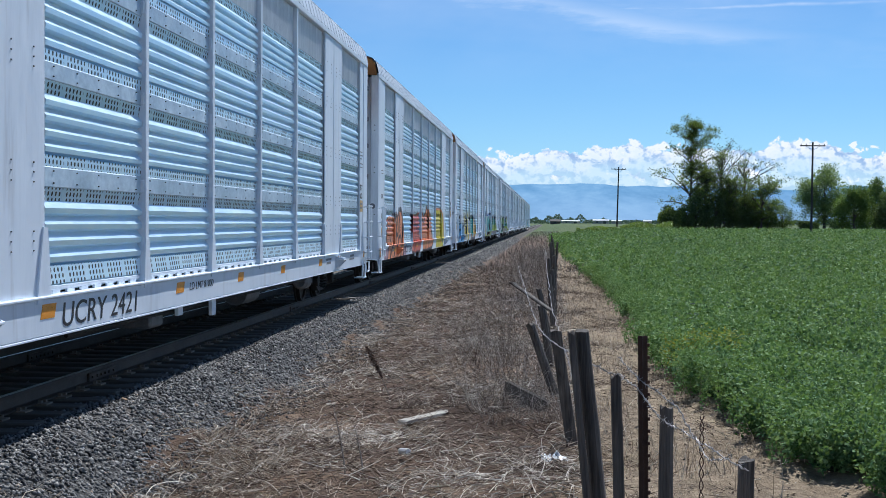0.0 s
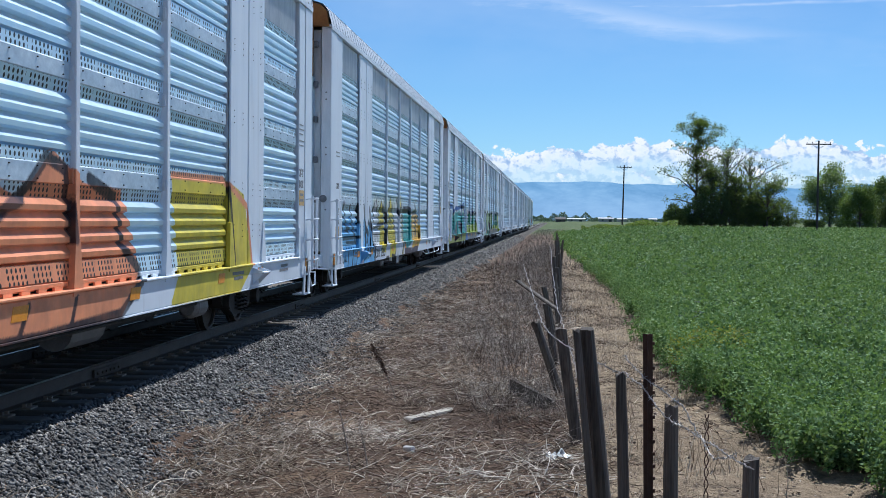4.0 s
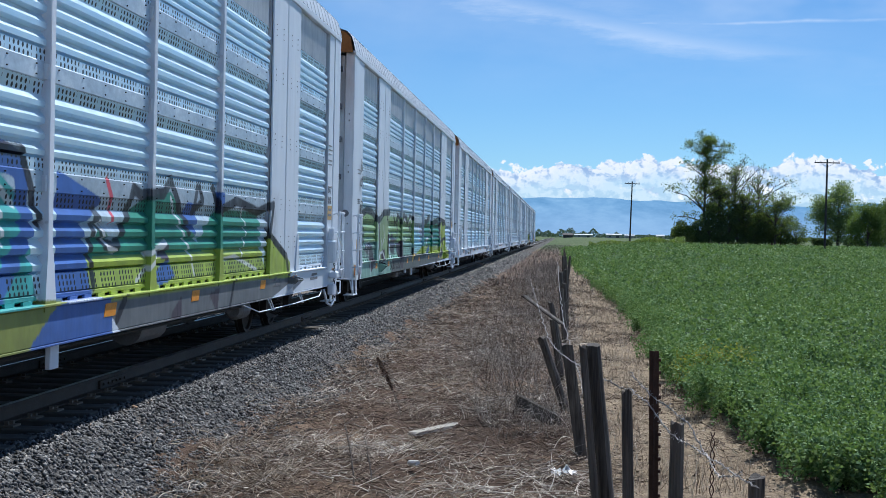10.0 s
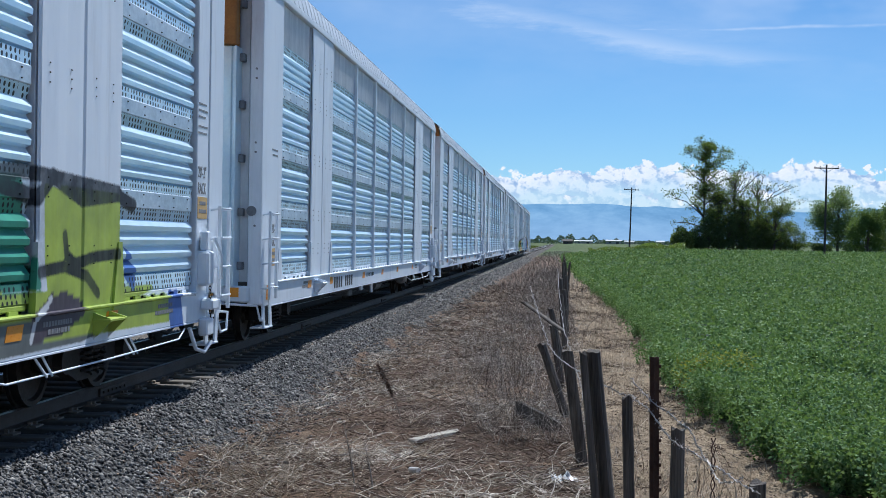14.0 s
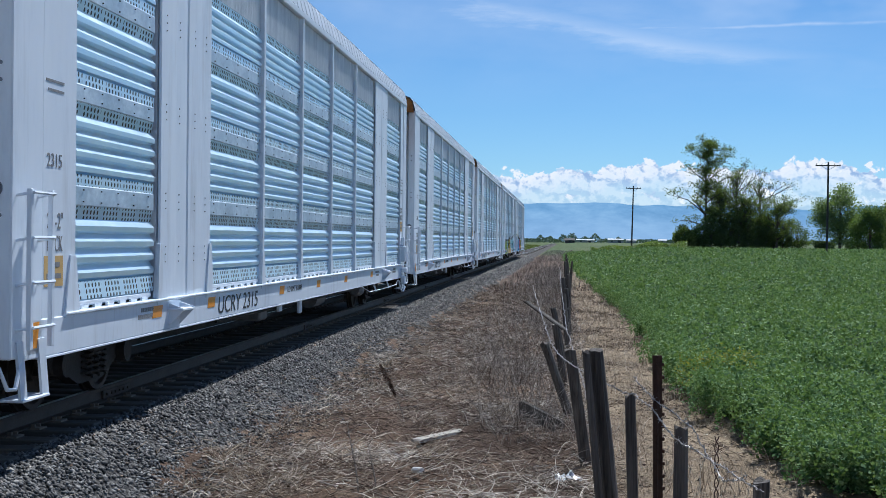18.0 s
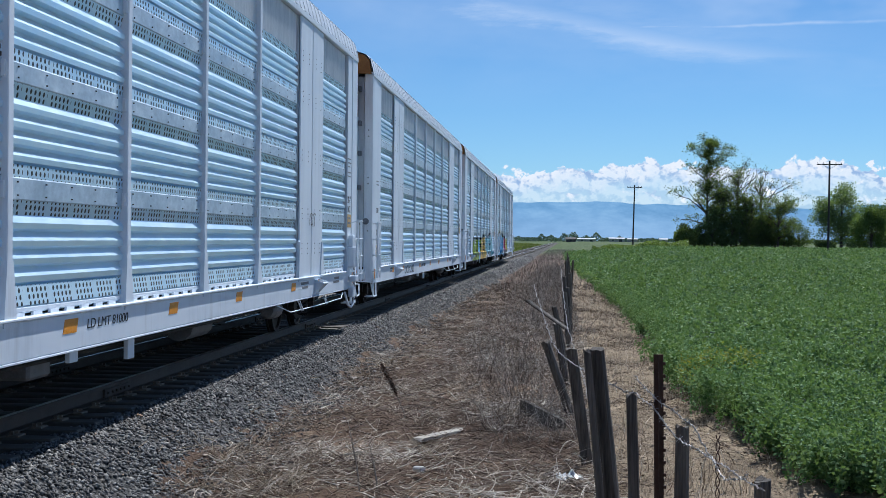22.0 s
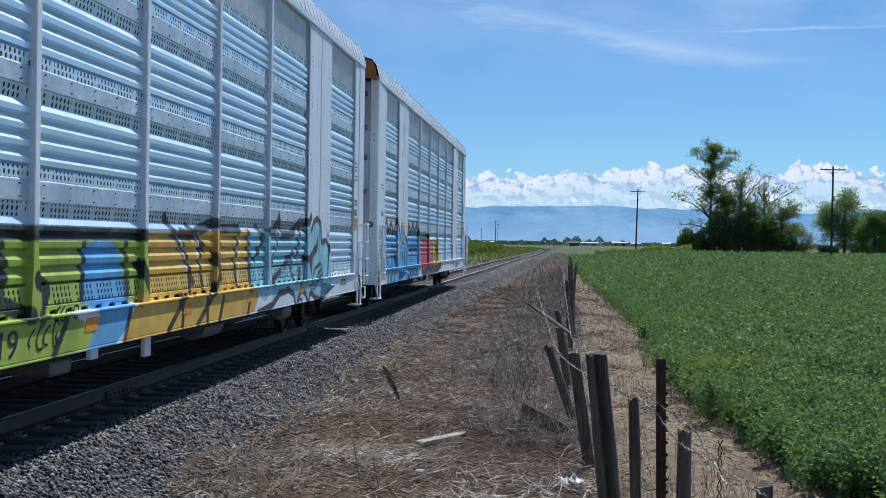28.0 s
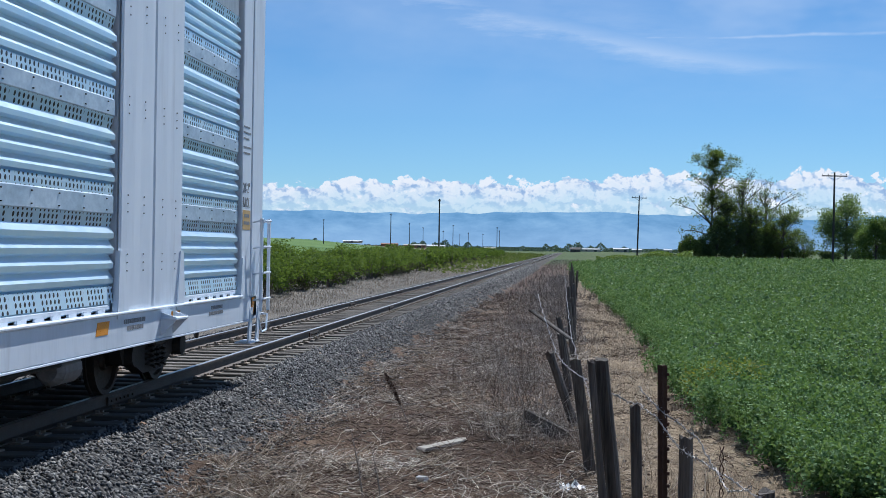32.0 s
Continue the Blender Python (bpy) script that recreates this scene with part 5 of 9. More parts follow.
def art_9(p):
    p.haze(GREY, 0.5, 4.2, 7.15, 1.2, 2.06)
    p.fill(LIME, -7.7, 1.72, -4.1, 1.72, -1.35, 1.72, -1.4, 1.1, -3.8, 1.08, -2.45, 0.72, -6.7, 0.64, -7.75, 0.64, -7.6, 1.04)
    p.fill(SKYB, -3.1, 1.6, -2.65, 1.72, -2.15, 1.6, -1.9, 1.1, -1.9, 0.9, -2.45, 0.66, -3.05, 0.68, -2.7, 1, -3.15, 1.16)
    p.fill(GOLD, -1.25, 1.76, 3.25, 1.84, 3.95, 1.64, 3.8, 1.12, 3.35, 0.72, -2.1, 0.66, -1.7, 1.04, -1.3, 1.2)
    p.fill(CYAN, 3.25, 1.8, 4.35, 1.8, 4.25, 1.12, 4.6, 1, 4, 0.84, 3.3, 1.12)
    p.fill(CHALK, -6.75, 1.64, -6.1, 1.68, -6.05, 1.52, -6.7, 1.48)
    p.fill(CHALK, -5.6, 1.64, -5, 1.64, -5, 1.5, -5.55, 1.52)
    p.fill(CYAN, 4.5, 1.73, 6.99, 1.79, 7.41, 1.96, 7.54, 1.87, 7.76, 2, 8.14, 2.01, 8.34, 1.85, 8.42, 1.63, 8.76, 1.67, 9.14, 1.56, 9.36, 0.95, 8.55, 0.67, 7.45, 0.92, 7.05, 0.94, 4.53, 1.02)
    p.fill(CYAN, 4.53, 0.97, 5.71, 0.95, 7.05, 0.96, 7.37, 0.9, 7.25, 0.67, 7.04, 0.83, 6.64, 0.93, 6.2, 0.75, 5.92, 0.91, 5.21, 0.91, 4.54, 0.76)
    p.fill(PLUM, 8.1, 1.8, 8.06, 1.57, 7.65, 1.45, 7.49, 1.07, 7.28, 1.37, 6.85, 1.39, 7.51, 1.48, 7.78, 1.6, 7.96, 1.63)
    p.band(PLUM, 0.055, 7.5, 1.9, 7.71, 2.06, 8.03, 2.12, 8.33, 2.04, 8.41, 1.85, 8.45, 1.69, 8.86, 1.73, 9.17, 1.63, 9.22, 1.5)
    p.band(PLUM, 0.07, 4.3, 1.86, 4.83, 1.85, 5.11, 2.09, 5.36, 1.81, 6.02, 1.81, 6.59, 2.02, 7.32, 2.04, 7.48, 2.14)
    p.band(PLUM, 0.045, 5.11, 2.08, 5.03, 1.81, 4.95, 1.57)
    p.band(PLUM, 0.085, 6.78, 2.03, 6.64, 1.72, 6.46, 1.47)
    p.band(PLUM, 0.06, 5.5, 1.33, 6.17, 1.52, 5.97, 1.29, 6.19, 1.05)
    p.band(PLUM, 0.06, 4.53, 1.06, 4.8, 1.14, 5.26, 1.24)
    p.band(PLUM, 0.06, 4.73, 1.47, 4.52, 1.35, 4.63, 1.15)
    p.band(PLUM, 0.10, 6.7, 1.19, 6.62, 1.02, 6.64, 0.91)
    p.band(PLUM, 0.055, 3.6, 0.66, 4.1, 0.70, 4.54, 0.74, 4.98, 0.89, 5.65, 0.93, 6.06, 0.84, 6.21, 0.61)
    p.band(PLUM, 0.055, 6.35, 0.71, 6.64, 0.91, 7.04, 0.8, 7.25, 0.61, 7.41, 0.83, 7.91, 0.7, 8.5, 0.65)
    p.ink(0.02, 6.42, 0.65, 6.49, 0.73, 6.72, 0.74, 6.72, 0.67, 6.5, 0.63)
    p.ink(0.025, 7.58, 0.97, 7.89, 1.23, 8.37, 1.31, 8.54, 1.21, 8.18, 1.13, 7.99, 0.98, 8.58, 1.12, 8.54, 0.92)
    p.ink(0.02, 8.94, 1.93, 9.08, 1.76, 9.2, 1.9)
    p.ink(0.11, -6.85, 1.76, -7.65, 1.76, -7.8, 1.48, -7.75, 1.04, -7.9, 0.66)
    p.ink(0.06, -6.9, 1.76, -4.4, 1.76, -1.35, 1.76)
    p.ink(0.08, -6, 1.68, -5.85, 1.36, -6.1, 1.14)
    p.ink(0.07, -4.9, 1.66, -4.8, 1.44, -4.95, 1.2, -4.35, 1.06)
    p.ink(0.08, -4.25, 1.36, -3.95, 1.26, -4.15, 1.04)
    p.ink(0.05, -3.1, 1.66, -3.15, 1.16)
    p.ink(0.06, -1.95, 1.66, -1.9, 1.16)
    p.ink(0.08, -1.55, 1.44, -1.3, 1.2)
    p.ink(0.05, -0.65, 1.98, -0.05, 1.64, 0.45, 1.2)
    p.ink(0.05, 1.6, 2, 1.65, 1.4, 1.25, 1.04)
    p.ink(0.05, 0.2, 1.88, 0.95, 1.6)
    p.ink(0.07, -7.05, 1.48, -7.1, 1.32)
    p.ink(0.03, -7.1, 1.32, -7.15, 1)
    p.ink(0.05, -5.65, 1.68, -5.5, 1.32)
    p.ink(0.05, -7.2, 1.08, -7.05, 1.04)
    p.ink(0.03, -7.6, 1.6, -7.45, 1.48)
    p.ink(0.04, -1.9, 1, -2.1, 0.66)
    p.ink(0.04, 0, 1.04, -0.65, 0.68)
    p.ink(0.04, 1.25, 1.04, 0.5, 0.68)
    p.ink(0.04, -3.6, 0.98, -3.9, 0.68)
    p.ink(0.05, -5.75, 1.04, -5.7, 0.88)
    p.ink(0.05, -0.25, 1.76, 0.05, 1.62, 0.3, 1.36, 0.3, 1.08)
    p.ink(0.04, 0.75, 1.8, 0.75, 1.38, 0.85, 1.12)
    p.ink(0.06, -0.1, 1.8, 0.3, 1.76, 0.75, 1.84, 1.35, 1.94, 1.75, 1.86, 2.7, 1.88)
    p.ink(0.05, 2.6, 1.8, 2.4, 1.4, 2.5, 1.12)
    p.ink(0.07, 1.3, 1.52, 1.7, 1.2)
    p.ink(0.08, 3.15, 1.8, 3.25, 1.16)
    p.ink(0.05, 3.65, 1.92, 4.1, 1.76, 3.55, 1.44)
    p.ink(0.05, -0.2, 1.02, -0.05, 1.04, -0.1, 0.72)
    p.ink(0.05, 0.95, 1.04, 0.95, 0.7)
    p.ink(0.05, 1.7, 0.96, 1.5, 0.66)
    p.ink(0.05, 3.2, 1, 3, 0.68)
    p.chalk(0.025, -0.1, 1.74, 0.2, 1.36)
    p.chalk(0.025, 0.65, 1.78, 0.65, 1.32)
    p.chalk(0.025, 2.7, 1.76, 2.6, 1.18)


def art_10(p):
    p.haze(LEMON, 0.5, -11.8, -8.9, 1.68, 2.34)
    p.haze(LEMON, 0.5, -8.8, -4, 1.68, 2.34)
    p.band(LEMON, 0.08, -11.65, 1.4, -11.65, 1.6, -11.5, 1.86)
    p.band(LEMON, 0.08, -7.65, 1.82, -7.3, 1.8, -6.95, 1.92)
    p.fill(SKYB, -11.55, 1.58, -11.15, 2.16, -10.8, 1.88, -10.6, 1.8, -10.3, 2.12, -9.85, 1.84, -9.65, 1.8, -9.3, 2.16, -8.95, 1.94, -8.8, 1.08, -11.5, 1.12)
    p.fill(SKYB, -8.75, 1.68, -8.55, 1.96, -8.2, 2.12, -7.75, 1.82, -7.15, 1.72, -6.95, 1.48, -7, 1, -8.75, 1.02)
    p.fill(SKYB, -6.75, 1.68, -6.6, 2.12, -6.2, 1.84, -5.6, 2.16, -5.25, 1.9, -4.8, 2.16, -4.3, 1.8, -4, 1.1, -6.75, 1.04)
    p.fill(SKYB, -11.4, 1.04, -3.85, 1.04, -4.35, 0.72, -6.5, 0.66, -11.3, 0.68)
    p.fill(ROSE, -3.85, 1.74, -1.5, 1.82, -1.15, 1.16, -1, 0.96, -1.8, 0.84, -3.55, 0.88, -3.7, 1.12)
    p.fill(ROSE, -1.05, 1.74, 0.05, 1.76, 0.2, 1.08, -0.15, 0.92, -0.9, 0.94)
    p.fill(LEMON, 0.2, 1.76, 2.15, 1.76, 2.35, 1.12, 2.55, 0.92, 0.35, 0.86)
    p.ink(0.08, -11.6, 1.68, -11.15, 2.24, -10.75, 1.92, -10.35, 2.2, -9.85, 1.92, -9.3, 2.28, -8.85, 1.94)
    p.ink(0.07, -8.75, 1.76, -8.4, 2.18, -7.65, 1.82, -7.15, 1.72)
    p.ink(0.08, -6.75, 1.72, -6.6, 2.24, -6.1, 1.94, -5.6, 2.28, -5.15, 2, -4.7, 2.24, -4.1, 1.84, -4, 1.1)
    p.ink(0.04, -8.3, 1.68, -7.9, 1.64, -8.15, 1.28, -8.3, 1.64)
    p.ink(0.08, -7.75, 1.54, -7.8, 1.16)
    p.ink(0.05, -10.9, 1.52, -10.9, 1.16)
    p.ink(0.05, -10.25, 1.68, -10.1, 1.12)
    p.ink(0.09, -9.75, 1.6, -9.45, 1.14)
    p.ink(0.05, -11, 0.96, -11.05, 0.72)
    p.ink(0.05, -10.35, 0.96, -10.55, 0.68)
    p.ink(0.05, -9.75, 0.98, -9.95, 0.72)
    p.ink(0.06, -6.55, 1.52, -4.65, 1.52)
    p.ink(0.05, -5.75, 1.68, -5.75, 1.16)
    p.ink(0.05, -11.45, 1.08, -11.5, 0.72)
    p.ink(0.06, -6.95, 1.68, -6.8, 1.08, -7.1, 0.76, -6.5, 0.64)
    p.chalk(0.025, -11.55, 1.6, -11.15, 2.16, -10.8, 1.84)
    p.chalk(0.025, -10.65, 1.8, -10.3, 2.12, -9.95, 1.84)
    p.chalk(0.025, -9.75, 1.84, -9.3, 2.16, -8.95, 1.94)
    p.chalk(0.025, -8.7, 1.68, -8.2, 2.12, -7.6, 1.72)
    p.chalk(0.03, -11.4, 1.6, -11, 1.56, -11, 1.16)
    p.chalk(0.03, -10.8, 1.42, -10.25, 1.64, -10.3, 1.16, -10.9, 1.48)
    p.chalk(0.03, -9.8, 1.48, -9.3, 1.52, -9.2, 1.3, -9.6, 1.68, -9.05, 1.72)
    p.chalk(0.025, -8.25, 1.64, -7.9, 1.6, -8.1, 1.36, -8.25, 1.64)
    p.chalk(0.025, -11.15, 0.98, -11.2, 0.72)
    p.chalk(0.025, -9.55, 0.88, -9.75, 0.68)
    p.band(LEMON, 0.07, -4.3, 1.96, -4.05, 1.64, -3.9, 1.28)
    p.ink(0.07, -3.85, 1.74, -3.6, 1.84, -1.5, 1.92)
    p.ink(0.045, -2.95, 1.74, -2.75, 1.12)
    p.ink(0.045, -2.35, 1.74, -2.2, 1.2)
    p.ink(0.04, -1.8, 1.8, -1.6, 1.24)
    p.ink(0.05, -1.05, 1.84, -0.8, 1.16)
    p.ink(0.05, 0.05, 1.8, 0.1, 1.14)
    p.ink(0.04, 0.65, 1.68, 1.35, 1.44, 0.7, 1.22)
    p.ink(0.06, 1.45, 1.8, 1.95, 1.14)
    p.ink(0.11, -3.55, 0.84, -2.9, 0.76, -1.8, 0.8, -0.1, 0.8, 1.4, 0.82, 2.4, 0.9)
    p.chalk(0.022, -3.6, 1.68, -3.1, 1.74, -3.45, 1.52, -3.1, 1.28, -3.6, 1.24)
    p.chalk(0.022, -2.5, 1.68, -2.05, 1.24)
    p.chalk(0.022, -0.75, 1.68, -0.5, 1.2)
    p.chalk(0.022, -1.4, 1.74, -1.2, 1.22)


ART = {1: art_1, 2: art_2, 3: art_3, 4: art_4, 9: art_9, 10: art_10}
NUMBERS = {0: "UCRY 2421", 1: "UCRY 2414", 2: "UCRY 2385", 3: "UCRY 236", 4: "UCRY 2357", 6: "UCRY 2315", 7: "UCRY 2334", 8: "UCRY 2402", 9: "UCRY 2419", 10: "UCRY 2365"}
LOOKS = {
    0: "white-grey auto rack car with galvanised slatted flanks",
    1: "white-grey auto rack car with orange and red graffiti along its foot",
    2: "white-grey auto rack car with blue and yellow graffiti",
    3: "white-grey auto rack car with long teal and blue graffiti",
    4: "white-grey auto rack car with green and lime graffiti",
    5: "white-grey auto rack car with clean galvanised slatted flanks",
    9: "white-grey auto rack car with lime, gold and light blue graffiti",
    10: "white-grey last auto rack car with blue, red and yellow graffiti",
}
CARS = []
# small black tags: (y, z, width, height)
TAGS = {2: [(-11.6, 0.76, 0.7, 0.2), (-7.9, 0.76, 0.6, 0.22)], 4: [(-12.3, 1.2, 0.4, 0.5)], 9: [(-7.7, 0.74, 0.5, 0.26), (-4.4, 0.76, 0.7, 0.24), (-3.9, 0.98, 0.5, 0.14), (-7.6, 1.45, 0.4, 0.4)], 10: [(-12.95, 0.95, 0.5, 0.35), (-12.95, 1.35, 0.5, 0.3), (-12.9, 1.75, 0.7, 0.3)], 7: [(8.0, 1.9, 0.5, 0.3)]}


# black pen-like writing and a leaf drawn high on a corner: strokes of (y, z)
WRITING = {3: [
    [(-12.93, 3.32), (-13.08, 3.18), (-13.04, 3.0), (-12.84, 2.8), (-12.47, 2.63), (-12.41, 2.47)],
    [(-12.93, 3.32), (-12.65, 3.21), (-12.52, 2.98), (-12.39, 2.75), (-12.47, 2.63)],
    [(-13.05, 3.19), (-12.71, 3.26)], [(-13.07, 3.07), (-12.63, 3.15)], [(-13.01, 2.95), (-12.56, 3.05)], [(-12.9, 2.82), (-12.46, 2.92)], [(-12.67, 2.72), (-12.4, 2.8)],
    [(-12.68, 3.68), (-12.51, 3.62), (-12.22, 3.61)], [(-12.48, 3.62), (-12.49, 3.4)], [(-12.33, 3.6), (-12.34, 3.4)], [(-12.16, 3.59), (-12.27, 3.48), (-12.13, 3.44)],
    [(-12.6, 3.34), (-12.3, 3.36)], [(-12.49, 3.35), (-12.48, 3.17)], [(-12.32, 3.32), (-12.37, 3.21), (-12.19, 3.2), (-12.17, 3.32), (-12.32, 3.32)], [(-12.09, 3.36), (-12.07, 3.15), (-11.96, 3.24), (-12.08, 3.34)],
    [(-12.41, 2.99), (-12.4, 2.8), (-12.23, 2.87), (-12.35, 2.91), (-12.24, 2.99)], [(-12.14, 2.98), (-12.17, 2.86), (-12.02, 2.88), (-12.06, 2.99)], [(-11.98, 3.02), (-11.9, 2.91), (-11.86, 3.02), (-11.93, 2.77)],
    [(-12.98, 2.34), (-13.09, 2.4), (-12.77, 2.47), (-12.71, 2.38), (-12.91, 2.16), (-12.6, 2.47), (-12.53, 2.22), (-12.43, 2.47), (-12.36, 2.26), (-12.27, 2.56), (-12.19, 2.24), (-12.09, 2.54), (-12.05, 2.21), (-11.9, 2.5), (-11.88, 2.16)],
    [(-12.58, 2.12), (-12.42, 2.2), (-12.18, 2.13), (-12.01, 2.23), (-11.88, 2.13)]],
    4: [
        [(-12.09, 3.34), (-12.08, 3.03)],
        [(-12.03, 3.06), (-12.03, 3.24), (-11.9, 3.09), (-11.91, 3.28)],
        [(-12.04, 2.81), (-12.05, 2.75), (-12.08, 2.72), (-12.11, 2.74), (-12.13, 2.8), (-12.12, 2.86), (-12.09, 2.88), (-12.06, 2.86), (-12.04, 2.81)],
        [(-11.94, 2.83), (-11.95, 2.77), (-11.99, 2.74), (-12.02, 2.76), (-12.04, 2.82), (-12.03, 2.89), (-11.99, 2.92), (-11.95, 2.9), (-11.94, 2.83)],
        [(-11.92, 2.97), (-11.87, 2.86), (-11.81, 2.97), (-11.89, 2.71)],
        [(-11.74, 2.79), (-11.72, 2.75)],
        [(-12.12, 2.03), (-11.93, 2.05), (-11.78, 2.14), (-11.74, 2.26), (-11.81, 2.39), (-12.01, 2.41)],
        [(-11.99, 2.28), (-12.01, 2.25), (-12.04, 2.24), (-12.08, 2.25), (-12.1, 2.28), (-12.08, 2.31), (-12.05, 2.33), (-12.01, 2.32), (-11.99, 2.28)],
        [(-11.99, 2.18), (-12, 2.15), (-12.04, 2.13), (-12.08, 2.14), (-12.09, 2.18), (-12.08, 2.21), (-12.04, 2.23), (-12.01, 2.22), (-11.99, 2.18)],
        [(-11.83, 2.24), (-11.84, 2.16), (-11.89, 2.13), (-11.94, 2.16), (-11.96, 2.23), (-11.94, 2.3), (-11.9, 2.34), (-11.85, 2.31), (-11.83, 2.24)],
        [(-12.13, 2.33), (-12.1, 2.25), (-12.13, 2.15)]],
}


def stroke(g, x, pts, wd):
    """A flat ribbon of paint along a line of (y, z)."""
    for (y0, z0), (y1, z1) in zip(pts[:-1], pts[1:]):
        ln = math.hypot(y1 - y0, z1 - z0) + 1e-6
        dy, dz = (y1 - y0) / ln * wd, (z1 - z0) / ln * wd
        y0, z0, y1, z1 = y0 - dy * 0.4, z0 - dz * 0.4, y1 + dy * 0.4, z1 + dz * 0.4
        g.add([(x, y0 - dz, z0 + dy), (x, y0 + dz, z0 - dy), (x, y1 + dz, z1 - dy), (x, y1 - dz, z1 + dy)], [(0, 1, 2, 3)])


def scrawl(car, y, z, w, h, seed):
    """A looping black spray stroke on the near flank."""
    r = random.Random(seed)
    g = Geo()
    k = max(3, int(w / 0.12))
    x = HALF_W + 0.004
    for i in range(k):
        y0 = y + w * i / k
        a, b = r.uniform(0.25, 0.6) * w / k + 0.03, h * r.uniform(0.3, 0.5)
        a0, a1 = r.uniform(0, 3), r.uniform(4.0, 6.6)
        pts = [(y0 + a + a * math.cos(a0 + (a1 - a0) * t / 9) + 0.06 * math.sin(a0 + 3 * t / 9), z + h / 2 + b * math.sin(a0 + (a1 - a0) * t / 9)) for t in range(10)]
        stroke(g, x, pts, 0.011)
    g.done("sprayed_tag", INK, car, "black sprayed scrawl")


def make_train():
    proto = car_prototype()
    swap = {PANEL: rack_mat("sprayed_panel", "panel", True), HOLES: rack_mat("sprayed_punched_panel", "holes", True), PLATE: rack_mat("sprayed_zinc_plate", "plate", True), WHITE_STEEL: rack_mat("sprayed_white_steel", "paint", True)}
    for n in range(11):
        m = pose(TRACK_X, LAST_CENTRE - PITCH * (10 - n) + SLACK.get(n, 0.0), 0)
        car = proto if n == 0 else copy_thing(proto, m)
        car.matrix_basis = m
        tagged(car, LOOKS.get(n, LOOKS[5]), "railway car", "cars of the freight train")
        if n in ART:
            art = Spray()
            ART[n](art)
            for o in car.children:
                if o.type == "MESH" and o.data.vertices and o.data.vertices[0].co.x > 0.5 and o.name.split(".")[0] in ("side_panel", "side_post", "bolster_plate", "side_sill", "sill_ledge", "sill_lip", "corner_panel", "corner_post", "gusset", "foot_strip", "jacking_bracket"):
                    sprayed(o, art, swap)
        # not every car carries its hand brake and rod on the near flank
        spare = [] if n in (3, 4, 5, 6, 7) else ["hand_brake_housing", "hand_brake_lever", "brake_chain", "brake_hose", "chain_guide"]
        if n in (0, 1, 9, 10):
            spare += ["brake_rod", "rod_hanger"]
        if n > 0:
            for o in list(car.children):
                if o.name.split(".")[0] in spare:
                    bpy.data.objects.remove(o)
        CARS.append(car)
    for o in list(proto.children):
        if o.name.split(".")[0] in ("hand_brake_housing", "hand_brake_lever", "brake_chain", "brake_hose", "chain_guide", "brake_rod", "rod_hanger"):
            bpy.data.objects.remove(o)
    for n, car in enumerate(CARS):
        if n in NUMBERS:
            lettering(NUMBERS[n], 0.32, HALF_W + 0.003, -6.85, 0.745, car, INK, width=2.2)
            lettering(NUMBERS[n][5:], 0.17, HALF_W - 0.009, -12.42, 2.34, car, GREY_INK, width=0.34, shear=0.0)
        else:
            g = Geo()
            for k in (0, 1, 2, 3, 5, 6, 7, 8):
                g.box(HALF_W - 0.001, HALF_W + 0.003, -6.85 + k * 0.26, -6.68 + k * 0.26, 0.745, 0.965)
            g.done("lettering", INK, car)
        for yy, zz in ((-12.46, 1.60), (11.99, 2.26)):
            xx = HALF_W - 0.009
            lettering("20'-2\"", 0.20, xx, yy + 0.05, zz + 0.20, car, GREY_INK, width=0.36, shear=0.0)
            lettering("RACK", 0.20, xx, yy + 0.05, zz, car, GREY_INK, width=0.36, shear=0.0)
        for k, (yt, zt, wt, ht) in enumerate(TAGS.get(n, ())):
            scrawl(car, yt, zt, wt, ht, n * 10 + k)
        for line in WRITING.get(n, ()):
            g = Geo()
            stroke(g, HALF_W + 0.010, line, 0.017)
            g.done("sprayed_stroke", INK, car, "black sprayed stroke")
        if n not in ART:
            lettering("LD LMT 81000", 0.13, HALF_W + 0.003, -2.6, 0.86, car, INK, width=1.15)


make_train()


def gone(t):
    """How far the train has rolled."""
    return SPEED * t + GAIN * t * t


def motions():
    """The train rolls towards the camera at an even speed; its wheels turn."""
    step = 2.0 / FPS
    times = [k * step for k in range(int(SECONDS / step) + 1)]
    for n, car in enumerate(CARS):
        y0 = LAST_CENTRE - PITCH * (10 - n) + SLACK.get(n, 0.0)
        walk(car, [(t, pose(TRACK_X, y0 - gone(t), 0)) for t in range(0, 33, 2)])
        for truck in car.children:
            if truck.name.split(".")[0] == "truck":
                for w in truck.children:
                    if w.name.split(".")[0] == "wheelset":
                        yy = w.location.y
                        walk(w, [(t, pose(0, yy, 0.412, math.degrees(gone(t) / 0.412) % 360)) for t in times])


# ---------- ground ----------
def lump(x, y):
    """Unevenness of the verge."""
    return noise.noise((x * 0.8, y * 0.5, 0)) * 0.13 + noise.noise((x * 2.6, y * 2.2, 5)) * 0.10


